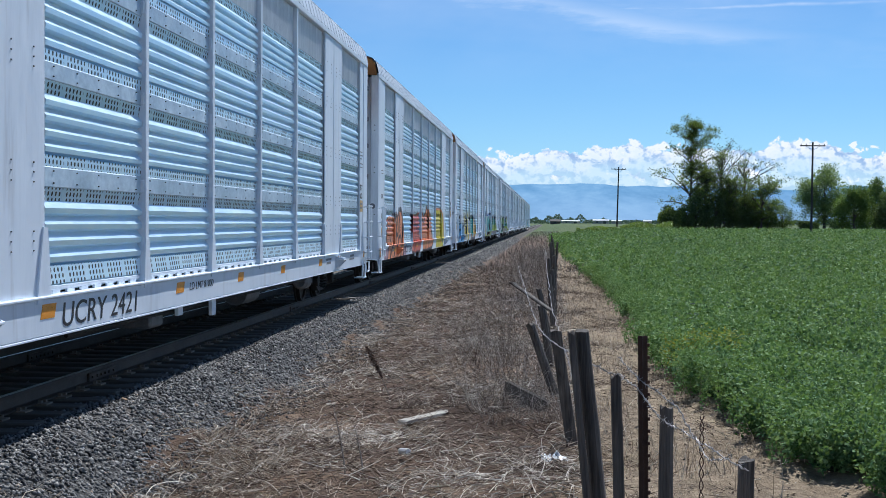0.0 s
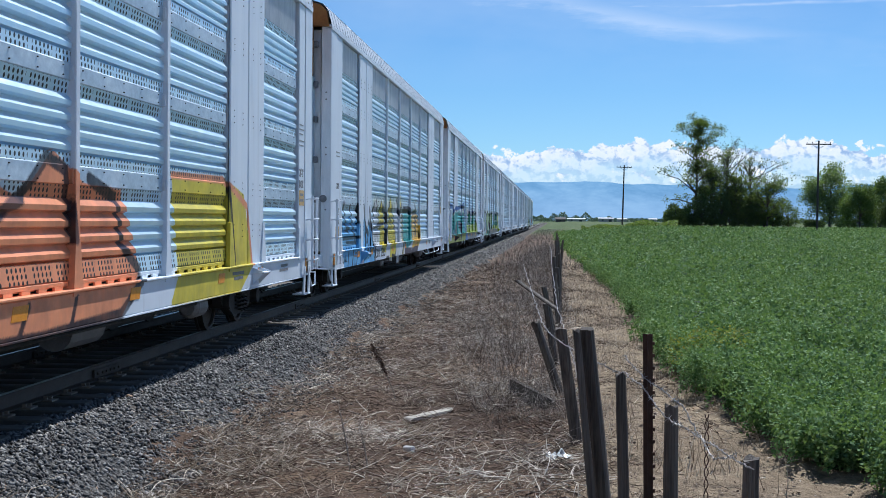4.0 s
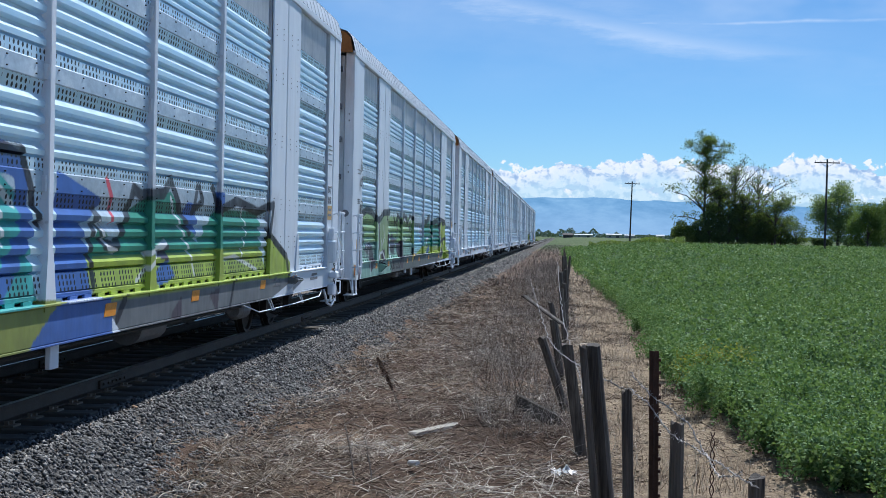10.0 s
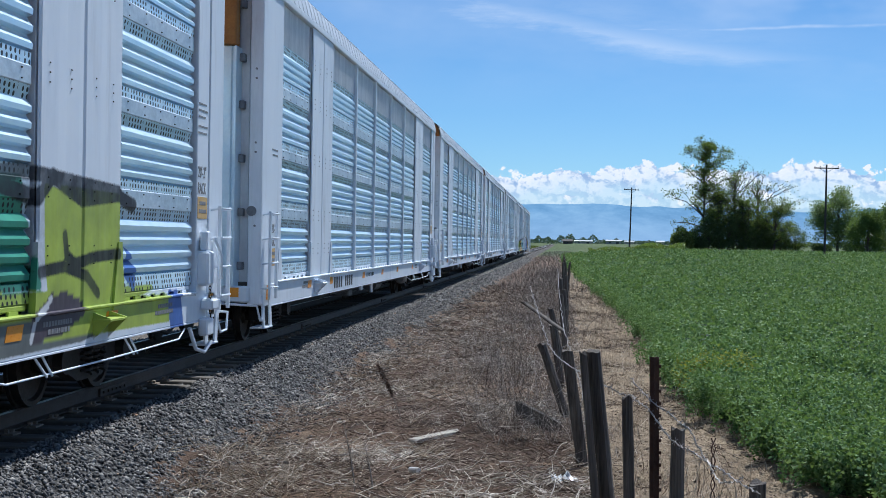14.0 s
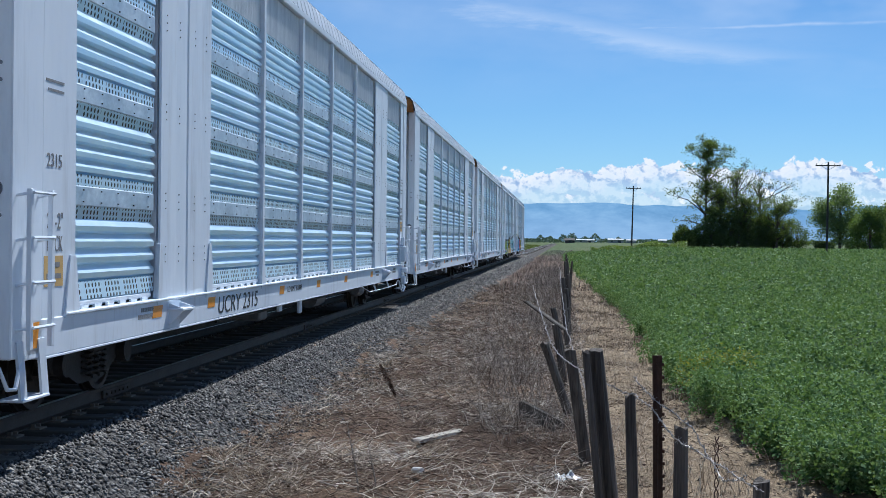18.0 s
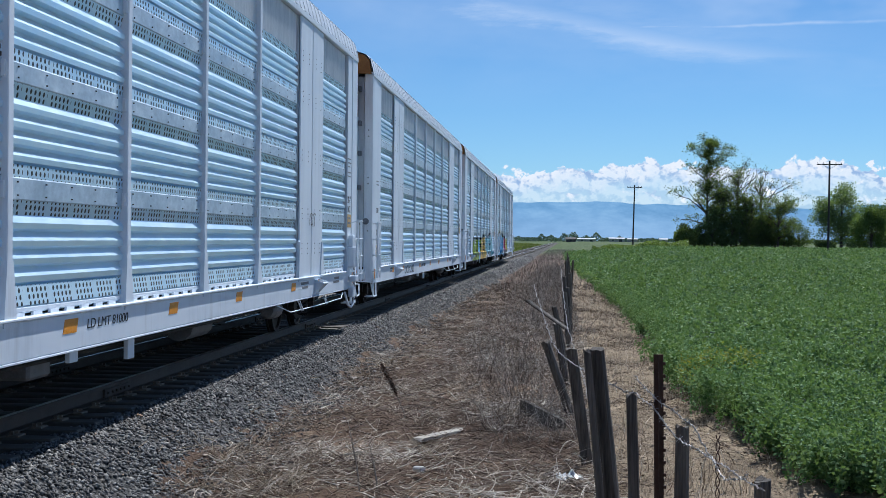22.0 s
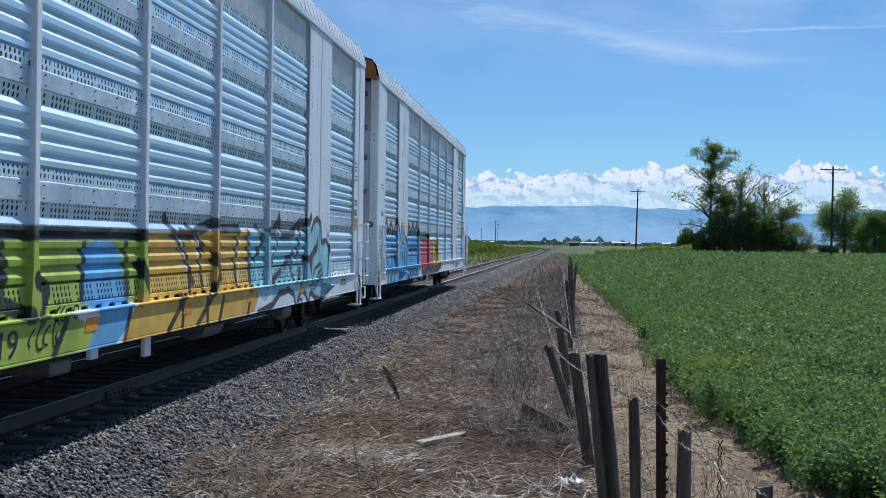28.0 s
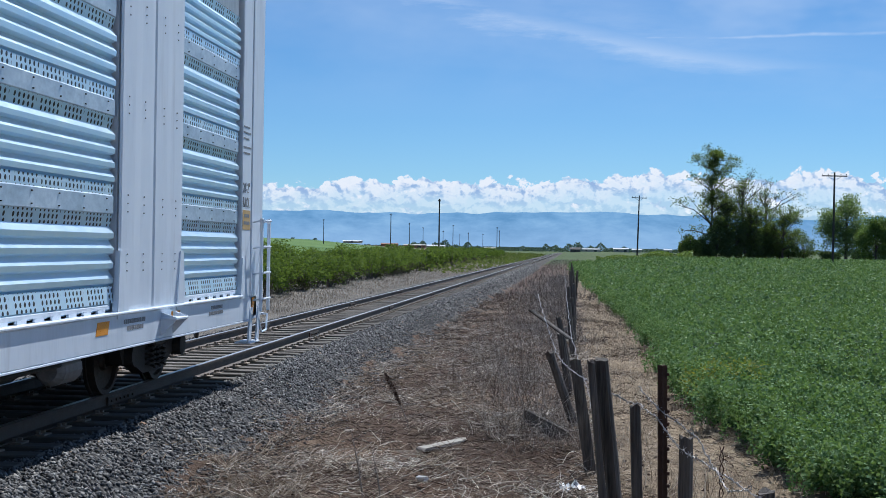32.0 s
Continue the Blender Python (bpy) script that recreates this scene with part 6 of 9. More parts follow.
def make_ground():
    m = Mat("dry_earth", 0.95, 0, 0.2)
    n1, n2, n3 = m.noise(0.35, 4), m.noise(4.5, 7, 0.72), m.noise(40, 3)
    c = m.ramp(m.math("ADD", m.math("MULTIPLY", n1, 0.45), m.math("MULTIPLY", n2, 0.55)), [(0.30, (0.030, 0.020, 0.015)), (0.5, (0.105, 0.066, 0.044)), (0.66, (0.28, 0.195, 0.128))])
    far = m.ramp(m.noise(0.03, 4, 0.7), [(0.4, (0.045, 0.085, 0.024)), (0.6, (0.095, 0.125, 0.045))])
    x, y = m.xyz()[0], m.xyz()[1]
    sand = m.ramp(m.math("ADD", m.math("MULTIPLY", n2, 0.7), m.math("MULTIPLY", n3, 0.3)), [(0.35, (0.13, 0.095, 0.064)), (0.52, (0.30, 0.23, 0.15)), (0.68, (0.46, 0.37, 0.25))])
    grey = m.ramp(m.math("ADD", m.math("MULTIPLY", n2, 0.6), m.math("MULTIPLY", n1, 0.4)), [(0.35, (0.10, 0.085, 0.07)), (0.65, (0.26, 0.235, 0.20))])
    strip = m.math("MULTIPLY", m.range(m.math("ADD", x, n1), 0.5, 1.1), m.range(n1, 0.3, 0.55, 0.45, 1.0))
    m.color(m.mix(m.range(y, 190, 240), m.mix(m.range(x, -8.6, -9.2), m.mix(strip, c, sand), grey), m.mix(m.range(n2, 0.4, 0.65, 0.0, 0.5), far, (0.09, 0.10, 0.04))))
    m.bump(m.math("ADD", m.math("ADD", n2, m.math("MULTIPLY", n3, 0.5)), m.math("MULTIPLY", m.noise(14, 4, 0.7), 0.7)), 1.0, 0.06)
    xs = np.unique(np.r_[np.linspace(-5000, -60, 14), np.linspace(-60, -10, 26), np.linspace(-10, 5, 76), np.linspace(5, 60, 30), np.linspace(60, 5000, 14)])
    ys = np.unique(np.r_[np.linspace(-5000, -20, 8), np.linspace(-20, 6, 20), np.linspace(6, 40, 140), np.linspace(40, 120, 80), np.linspace(120, 400, 40), np.linspace(400, 5000, 20)])
    X, Y = np.meshgrid(xs, ys)
    Z = ground_z(X, Y)
    rough = np.array([[lump(x, y) if (-3.9 < x < 8 and 0 < y < 90) else 0.0 for x in xs] for y in ys])
    Z = Z + rough
    V = np.stack([X, Y, Z], -1).reshape(-1, 3)
    i = np.arange(len(ys) - 1)[:, None] * len(xs) + np.arange(len(xs) - 1)[None, :]
    F = np.stack([i, i + 1, i + 1 + len(xs), i + len(xs)], -1).reshape(-1, 4)
    tagged(sheet("ground", V, F, m.mat, smooth=True), "dry brown earth verge", "ground", kind="structure")


make_ground()



def make_ballast():
    """The gravel bed as a surface, and its nearer stones one mesh."""
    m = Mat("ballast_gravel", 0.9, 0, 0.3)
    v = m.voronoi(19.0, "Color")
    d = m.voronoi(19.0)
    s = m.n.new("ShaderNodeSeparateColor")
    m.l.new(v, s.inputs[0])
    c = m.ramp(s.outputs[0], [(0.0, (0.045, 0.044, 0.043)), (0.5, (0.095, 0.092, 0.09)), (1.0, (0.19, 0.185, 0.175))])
    # Gaps between the stones carry their shade as near-black colour.
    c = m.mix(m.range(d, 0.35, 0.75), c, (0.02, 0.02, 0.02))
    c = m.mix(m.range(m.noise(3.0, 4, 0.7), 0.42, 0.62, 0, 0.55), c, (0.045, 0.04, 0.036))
    # Past 70 m a darker tone stands in for the stones' own shade.
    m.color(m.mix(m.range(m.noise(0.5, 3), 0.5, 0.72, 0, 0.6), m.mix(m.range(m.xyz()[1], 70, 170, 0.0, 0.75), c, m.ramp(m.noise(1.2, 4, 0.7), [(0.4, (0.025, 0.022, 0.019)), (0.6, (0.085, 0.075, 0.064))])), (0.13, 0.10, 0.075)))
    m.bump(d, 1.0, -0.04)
    # cross-section of the bed
    px = [-9.3, -8.2, -7.55, -7.3, -6.9, -6.7, -5.4, -5.2, -4.75, -4.35, -4.0, -3.6]
    pz = [-0.78, -0.33, -0.24, -0.25, -0.27, -0.27, -0.27, -0.27, -0.23, -0.27, -0.50, -0.74]
    xs = np.linspace(-9.3, -3.6, 90)
    ys = np.unique(np.r_[np.linspace(-40, 8, 40), np.linspace(8, 60, 360), np.linspace(60, 200, 120), np.linspace(200, 900, 60)])
    X, Y = np.meshgrid(xs, ys)
    Z = np.interp(X, px, pz)
    L = np.array([[noise.noise((x * 2.2, y * 2.2, 3)) * 0.03 + noise.noise((x * 9, y * 9, 1)) * 0.02 if y < 70 else 0.0 for x in xs] for y in ys])
    Z = Z + L
    V = np.stack([X, Y, Z], -1).reshape(-1, 3)
    i = np.arange(len(ys) - 1)[:, None] * len(xs) + np.arange(len(xs) - 1)[None, :]
    F = np.stack([i, i + 1, i + 1 + len(xs), i + len(xs)], -1).reshape(-1, 4)
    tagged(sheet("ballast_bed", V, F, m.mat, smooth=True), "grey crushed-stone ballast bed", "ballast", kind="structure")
    # loose stones
    r = np.random.default_rng(7)
    def stones(n, x0, x1, y0, y1, size, power=1.0):
        x = r.uniform(x0, x1, n)
        y = y0 + (y1 - y0) * r.uniform(0, 1, n) ** power
        z = np.interp(x, px, pz) + r.uniform(-0.004, 0.02, n)
        sz = size * r.uniform(0.55, 1.25, n)
        return x, y, z, sz
    sets = [stones(38000, -5.0, -3.35, 8, 42, 0.0245, 1.3), stones(7000, -5.0, -3.5, 42, 80, 0.042), stones(8000, -6.9, -5.2, 10, 70, 0.035, 1.4), stones(3500, -8.6, -7.0, 16, 70, 0.035), stones(9000, -5.1, -3.5, 78, 170, 0.06, 1.3), stones(5000, -8.5, -5.2, 68, 170, 0.055, 1.3)]
    # strays that spill over the verge
    xv, yv = -3.75 + np.abs(r.normal(0, 0.36, 9000)), 8.5 + 44 * r.uniform(0, 1, 9000) ** 1.35
    zv = ground_z(xv, yv) + np.array([lump(a, b) for a, b in zip(xv, yv)]) + r.uniform(-0.004, 0.014, 9000)
    sets.append((xv, yv, zv, 0.023 * r.uniform(0.5, 1.25, 9000)))
    x, y, z, sz = [np.concatenate(k) for k in zip(*sets)]
    n = len(x)
    base = np.array([(1, 0, 0), (-1, 0, 0), (0, 1, 0), (0, -1, 0), (0, 0, 1), (0, 0, -1)], dtype=float)
    P = base[None] * r.uniform(0.55, 1.25, (n, 6, 1)) + r.normal(0, 0.22, (n, 6, 3))
    P *= sz[:, None, None] * np.array([1.15, 1.15, 0.85])
    a = r.uniform(0, 6.28, n)
    ca, sa = np.cos(a)[:, None], np.sin(a)[:, None]
    Q = np.stack([P[..., 0] * ca - P[..., 1] * sa, P[..., 0] * sa + P[..., 1] * ca, P[..., 2]], -1) + np.stack([x, y, z], -1)[:, None]
    tri = np.array([(0, 2, 4), (2, 1, 4), (1, 3, 4), (3, 0, 4), (2, 0, 5), (1, 2, 5), (3, 1, 5), (0, 3, 5)])
    F = (tri[None] + 6 * np.arange(n)[:, None, None]).reshape(-1, 3)
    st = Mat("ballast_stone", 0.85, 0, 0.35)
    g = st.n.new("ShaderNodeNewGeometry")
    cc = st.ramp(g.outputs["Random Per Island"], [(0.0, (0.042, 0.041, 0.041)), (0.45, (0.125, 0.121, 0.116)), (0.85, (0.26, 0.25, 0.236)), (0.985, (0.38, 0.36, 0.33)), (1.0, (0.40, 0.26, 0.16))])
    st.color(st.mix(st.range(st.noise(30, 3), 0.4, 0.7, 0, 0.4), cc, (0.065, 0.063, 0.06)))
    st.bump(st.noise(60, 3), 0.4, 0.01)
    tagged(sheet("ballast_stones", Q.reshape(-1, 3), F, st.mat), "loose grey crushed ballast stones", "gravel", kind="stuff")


make_ballast()


# ---------- scatter helpers ----------
def blades(name, base, tip, width, mat, r, bend=0.3, segs=2, kind="stuff", label="", category=""):
    """Thin tapering three-sided stalks from base to tip points (n, 3)."""
    n = len(base)
    d = tip - base
    ln = np.linalg.norm(d, axis=1, keepdims=True)
    side = np.cross(d, r.normal(0, 1, (n, 3)))
    side /= np.linalg.norm(side, axis=1, keepdims=True) + 1e-9
    up = np.cross(side, d / (ln + 1e-9))
    off = r.normal(0, bend, (n, 1)) * ln
    rows = []
    for k in range(segs + 1):
        t = k / segs
        c = base + d * t + side * off * (4 * t * (1 - t)) * 0.5
        w = width[:, None] * (1 - 0.75 * t)
        rows += [c + side * w, c - side * w * 0.5 + up * w * 0.8, c - side * w * 0.5 - up * w * 0.8]
    V = np.stack(rows, 1).reshape(-1, 3)
    q = []
    for k in range(segs):
        for j in range(3):
            q.append((k * 3 + j, k * 3 + (j + 1) % 3, (k + 1) * 3 + (j + 1) % 3, (k + 1) * 3 + j))
    F = (np.array(q)[None] + (3 * (segs + 1)) * np.arange(n)[:, None, None]).reshape(-1, 4)
    return tagged(sheet(name, V, F, mat), label, category, kind=kind)


def leaf_cloud(c, size, r, flat=0.0, ratio=0.55):
    """Diamond leaves at points c, at random turns; returns vertices and faces."""
    n = len(c)
    a = r.normal(0, 1, (n, 3))
    a[:, 2] *= 1 - flat
    a /= np.linalg.norm(a, axis=1, keepdims=True)
    b = np.cross(a, r.normal(0, 1, (n, 3)) + np.array([0, 0, 3.0 * flat]))
    b /= np.linalg.norm(b, axis=1, keepdims=True)
    s = size[:, None]
    k = np.cross(a, b) * s * 0.18
    V = np.stack([c - a * s, c + b * s * ratio + k, c + a * s, c - b * s * ratio + k], 1).reshape(-1, 3)
    F = np.arange(4 * n).reshape(-1, 4)
    return V, F


# ---------- the crop field ----------
FIELD_END = 205.0


def crop_edge(y):
    """Where the crop's stems begin: it nears the fence further off."""
    return np.interp(y, [8, 11, 12.3, 13.0, 15.5, 17.9, 21.0, 24, 32, 46.8, 61, 83, 200], [4.4, 3.2, 2.75, 2.52, 2.30, 2.16, 1.84, 2.02, 2.2, 2.0, 1.75, 1.22, 0.8]) + 0.10 * np.sin(y * 1.7) + 0.07 * np.sin(y * 0.9 + 1) + 0.12 * np.sin(y * 4.3 + 1.5 * np.sin(y * 0.7))


def make_crop():
    mat = leafy("alfalfa_leaf", [(0.0, (0.018, 0.050, 0.024)), (0.3, (0.070, 0.150, 0.058)), (0.62, (0.170, 0.280, 0.112)), (1.0, (0.36, 0.47, 0.24))], 0.7, 0.22, 0.10, 1.3, 0.4)
    pale = leafy("yellowed_alfalfa_leaf", [(0.0, (0.08, 0.14, 0.04)), (0.6, (0.25, 0.27, 0.06)), (0.85, (0.38, 0.29, 0.06)), (1.0, (0.46, 0.27, 0.06))], 0.8, 0.3, 0.12)
    r = np.random.default_rng(11)
    Vs, Fs, n0 = [], [], 0

    def height(x, y):
        """Swells and hollows of the crop's top."""
        return 0.60 + 0.10 * np.sin(x * 1.1 + y * 0.31) * np.sin(y * 0.83 - x * 0.4) + 0.07 * np.sin(x * 2.6 + y * 1.3) + 0.08 * np.sin(x * 3.1 + 1.3 * np.sin(y * 1.1)) * np.sin(y * 2.3 + 1.7 * np.sin(x * 0.9))

    def plants(x, y, stems, per, size, spread):
        """Plants of several stems that fan out from one foot, leafy towards their tips."""
        n = len(x)
        edge = np.clip((x - crop_edge(y)) / 0.5, 0, 1)
        h = (height(x, y) + r.normal(0, 0.07, n)) * (0.92 + 0.08 * edge)
        tall = r.uniform(0, 1, n)
        h = h * np.where(tall < 0.12, 0.72, 1.0) + 0.10 * (tall > 0.94)
        i = np.repeat(np.arange(n), stems)
        a = r.uniform(0, 6.283, len(i))
        out = np.abs(r.normal(0, spread, len(i)))
        out = out * (0.45 + 0.55 * edge[i])
        dx, dy = np.cos(a) * out, np.sin(a) * out - 0.04
        hs = h[i] * r.uniform(0.72, 1.05, len(i)) * (1 - 0.5 * np.clip(out - 0.1, 0, 0.6))
        j = np.repeat(np.arange(len(i)), per)
        low = np.where(edge[i][j] < 0.7, 0.12, 0.38)
        t = low + (1 - low) * r.uniform(0, 1, len(j)) ** 0.75
        k = i[j]
        c = np.stack([x[k] + dx[j] * t ** 1.3, y[k] + dy[j] * t ** 1.3, ground_z(x[k], y[k]) + hs[j] * t], -1)
        c += r.normal(0, 1, c.shape) * size * np.array([1.15, 1.15, 0.8])
        return leaf_cloud(c, size * r.uniform(0.6, 1.35, len(c)), r, 0.35, 0.66)

    def band(y0, y1, gap, stems, per, size, spread, far=0.34):
        nonlocal n0
        ys = np.arange(y0, y1, gap)
        cols = [np.arange(crop_edge(q) + 0.05, 2.8 + q * far, gap) for q in ys]
        y = np.repeat(ys, [len(c) for c in cols])
        x = np.concatenate(cols)
        x, y = x + r.uniform(-0.45, 0.45, len(x)) * gap, y + r.uniform(-0.45, 0.45, len(x)) * gap
        thin = np.sin(x * 4.7 + 2 * np.sin(y * 1.9)) * np.sin(y * 3.9 + 2 * np.sin(x * 1.3)) + r.normal(0, 0.35, len(x)) < 0.62
        x, y = x[thin], y[thin]
        V, F = plants(x, y, stems, per, size, spread)
        Vs.append(V)
        Fs.append(F + n0)
        n0 += len(V)
    band(9.5, 16.5, 0.20, 13, 15, 0.0195, 0.18)
    band(16.5, 24, 0.22, 12, 9, 0.0275, 0.20)
    band(24, 46, 0.32, 9, 6, 0.039, 0.24)
    band(46, 95, 0.6, 8, 5, 0.064, 0.36)
    band(95, FIELD_END, 1.2, 8, 4, 0.115, 0.6, 0.36)
    # the outer rows, leafy down to the ground
    y = 10.5 + 45 * r.uniform(0, 1, 950) ** 1.4
    V, F = plants(crop_edge(y) + 0.12 + r.uniform(-0.22, 0.2, 950) - 0.22 * (r.uniform(0, 1, 950) < 0.2), y, 10, 10, 0.022, 0.28)
    Vs.append(V)
    Fs.append(F + n0)
    n0 += len(V)
    tagged(sheet("alfalfa_crop", np.concatenate(Vs), np.concatenate(Fs), mat), "dense green knee-high alfalfa crop", "crop", kind="stuff")
    # yellowing plants near the edge
    q = r.uniform(0, 1, 60)
    V, F = plants(1.92 + q * 0.8 + r.normal(0, 0.12, 60), 20.0 - q * 0.7 + r.normal(0, 0.35, 60), 9, 9, 0.024, 0.2)
    V[:, 2] += 0.03
    tagged(sheet("yellowed_alfalfa", V, F, pale), "patch of yellowing alfalfa at the crop's edge", "crop", kind="stuff")
    # undergrowth sheet that the leaves stand in, coloured near-black for shade between them
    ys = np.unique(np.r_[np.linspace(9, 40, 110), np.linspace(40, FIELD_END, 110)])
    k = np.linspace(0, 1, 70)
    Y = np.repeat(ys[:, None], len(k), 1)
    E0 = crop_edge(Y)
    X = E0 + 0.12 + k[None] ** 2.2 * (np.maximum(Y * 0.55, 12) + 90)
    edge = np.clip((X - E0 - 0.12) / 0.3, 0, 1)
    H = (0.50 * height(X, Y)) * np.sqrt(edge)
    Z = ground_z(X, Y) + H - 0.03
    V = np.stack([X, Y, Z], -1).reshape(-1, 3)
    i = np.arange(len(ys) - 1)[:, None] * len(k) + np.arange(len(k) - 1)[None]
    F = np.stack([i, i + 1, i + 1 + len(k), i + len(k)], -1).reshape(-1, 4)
    m = Mat("crop_under_shade", 0.8, 0, 0.2)
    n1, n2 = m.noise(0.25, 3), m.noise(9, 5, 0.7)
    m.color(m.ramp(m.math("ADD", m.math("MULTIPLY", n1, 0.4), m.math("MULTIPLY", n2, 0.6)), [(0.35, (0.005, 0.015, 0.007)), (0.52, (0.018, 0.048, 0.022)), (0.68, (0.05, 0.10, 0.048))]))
    m.bump(n2, 1.0, 0.08)
    tagged(sheet("crop_undershade", V, F, m.mat, smooth=True), "dark green sheet under the crop, shade between its leaves in the colour", "crop", kind="stuff")


make_crop()


# ---------- dry grass, straw and dead weeds on the verge ----------
def ground_under(x, y):
    return ground_z(x, y) + np.array([lump(a, b) if b < 90 else 0.0 for a, b in zip(x, y)])


def tone_mat(name, stops, rough=0.85):
    m = Mat(name, rough, 0, 0.25)
    g = m.n.new("ShaderNodeNewGeometry")
    m.color(m.ramp(g.outputs["Random Per Island"], stops))
    return m.mat


STRAW = tone_mat("straw", [(0.0, (0.12, 0.085, 0.055)), (0.3, (0.28, 0.21, 0.14)), (0.75, (0.52, 0.43, 0.32)), (1.0, (0.74, 0.67, 0.56))])
THATCH = tone_mat("thatch", [(0.0, (0.038, 0.023, 0.016)), (0.5, (0.115, 0.081, 0.058)), (0.82, (0.29, 0.225, 0.165)), (1.0, (0.62, 0.53, 0.42))])
BLEACHED = tone_mat("bleached_stalk", [(0.0, (0.24, 0.19, 0.14)), (0.5, (0.50, 0.43, 0.35)), (1.0, (0.76, 0.71, 0.62))])
STALK = tone_mat("dead_stalk", [(0.0, (0.075, 0.056, 0.045)), (0.5, (0.26, 0.22, 0.185)), (1.0, (0.58, 0.53, 0.46))])


def make_verge():
    r = np.random.default_rng(3)
    # matted thatch
    n = 74000
    y = 8.5 + 60 * r.uniform(0, 1, n) ** 1.9
    x = r.uniform(-3.75, 2.5, n)
    dens = np.sin(x * 1.9 + y * 0.6) + np.sin(x * 0.8 - y * 1.3) + np.sin(x * 4.1 + y * 2.3) * 0.6 + r.normal(0, 0.7, n) - np.where(x > 0.4, 1.5, 0.0)
    x, y = x[dens > -0.8], y[dens > -0.8]
    n = len(x)
    a = r.uniform(0, 6.28, n)
    ln = r.uniform(0.06, 0.26, n)
    far = 1 + np.clip((y - 20) / 30, 0, 1.5)
    base = np.stack([x, y, ground_under(x, y) + r.uniform(-0.01, 0.05, n)], -1)
    d = np.stack([np.cos(a), np.sin(a), np.abs(r.normal(0, 0.28, n))], -1) * ln[:, None]
    blades("thatch_litter", base, base + d, r.uniform(0.0022, 0.005, n) * far, THATCH, r, 0.35, 1, "stuff", "matted brown dead grass litter", "straw")
    # long pale straws, thrown about in swathes
    n = 10500
    y = 8.5 + 50 * r.uniform(0, 1, n) ** 1.7
    x = r.uniform(-4.15, 2.3, n)
    dens = np.sin(x * 1.3 + y * 0.75 + 1) + np.sin(x * 2.7 - y * 0.9) + r.normal(0, 0.5, n) - np.where(x > 0.2, 0.5, 0.0) + np.where(x < -2.3, 0.75, np.where(y < 17, -0.9, 0.0))
    x, y = x[dens > 0.1], y[dens > 0.1]
    n = len(x)
    a = r.normal(0.5, 1.0, n) + np.where(r.uniform(0, 1, n) < 0.3, 1.6, 0)
    ln = 0.06 + 0.34 * r.uniform(0, 1, n) ** 1.4
    base = np.stack([x, y, ground_under(x, y) + r.uniform(0.01, 0.07, n)], -1)
    d = np.stack([np.cos(a), np.sin(a), np.abs(r.normal(0, 0.22, n))], -1) * ln[:, None]
    blades("loose_straw", base, base + d, r.uniform(0.0025, 0.006, n), STRAW, r, 0.34, 3, "stuff", "long pale dry straws strewn over the ground", "straw")
    # crumbs of bark and soil
    n = 14000
    y = 8.6 + 24 * r.uniform(0, 1, n) ** 1.6
    x = r.uniform(-3.8, 2.3, n)
    V, F = leaf_cloud(np.stack([x, y, ground_under(x, y) + r.uniform(0.004, 0.03, n)], -1), 0.006 + 0.022 * r.uniform(0, 1, n) ** 2, r, 0.85, 0.6)
    tagged(sheet("soil_crumbs", V, F, tone_mat("crumb", [(0.0, (0.03, 0.02, 0.015)), (0.6, (0.12, 0.08, 0.055)), (0.92, (0.30, 0.23, 0.17)), (1.0, (0.62, 0.55, 0.46))])), "crumbs of bark and dry soil", "soil", kind="stuff")
    # thick crooked stalks, bleached, lying in drifts
    n = 12500
    y = 8.8 + 30 * r.uniform(0, 1, n) ** 1.5
    x = r.uniform(-3.7, 0.5, n)
    dens = np.sin(x * 2.1 - y * 0.9) + np.sin(x * 0.9 + y * 1.1 + 2) + np.sin(x * 5.3 + y * 3.7) * 0.7 + r.normal(0, 0.9, n)
    x, y = x[dens > 0.25], y[dens > 0.25]
    n = len(x)
    a = r.normal(0.9, 1.3, n)
    ln = 0.05 + 0.34 * r.uniform(0, 1, n) ** 1.7
    base = np.stack([x, y, ground_under(x, y) + r.uniform(0.03, 0.09, n)], -1)
    d = np.stack([np.cos(a), np.sin(a), np.abs(r.normal(0, 0.2, n))], -1) * ln[:, None]
    blades("crooked_stalks", base, base + d, r.uniform(0.003, 0.0085, n), BLEACHED, r, 0.38, 5, "stuff", "thick crooked bleached stalks lying about", "straw")
    # tufts of bleached grass
    k = 26
    cx, cy = r.uniform(-3.6, -0.2, k), 9.3 + 24 * r.uniform(0, 1, k) ** 1.3
    cx[:4], cy[:4] = (-3.5, -3.3, -3.6, -2.9), (12.2, 12.9, 13.6, 12.6)
    i = np.repeat(np.arange(k), 45)
    n = len(i)
    x, y = cx[i] + r.normal(0, 0.10, n), cy[i] + r.normal(0, 0.10, n)
    a = r.uniform(0, 6.28, n)
    ln = r.uniform(0.08, 0.32, n)
    base = np.stack([x, y, ground_under(x, y)], -1)
    d = np.stack([np.cos(a), np.sin(a), r.uniform(0.1, 1.0, n)], -1) * ln[:, None]
    blades("grass_tufts", base, base + d, r.uniform(0.003, 0.0075, n), STRAW, r, 0.22, 4, "stuff", "bleached tufts of dead grass", "grass")
    # standing dead weeds, thick along the fence and further off
    n = 5600
    y = 14.5 + 80 * r.uniform(0, 1, n) ** 1.5
    x = r.normal(-0.75, 0.85, n)
    drift = np.sin(x * 1.7 + y * 0.45) + np.sin(y * 0.9 - x * 0.6) + r.normal(0, 0.5, n)
    ok = (x < 0.55) & (x > -3.0 + np.clip(20 - y, 0, 6) * 0.42) & (drift > -0.2)
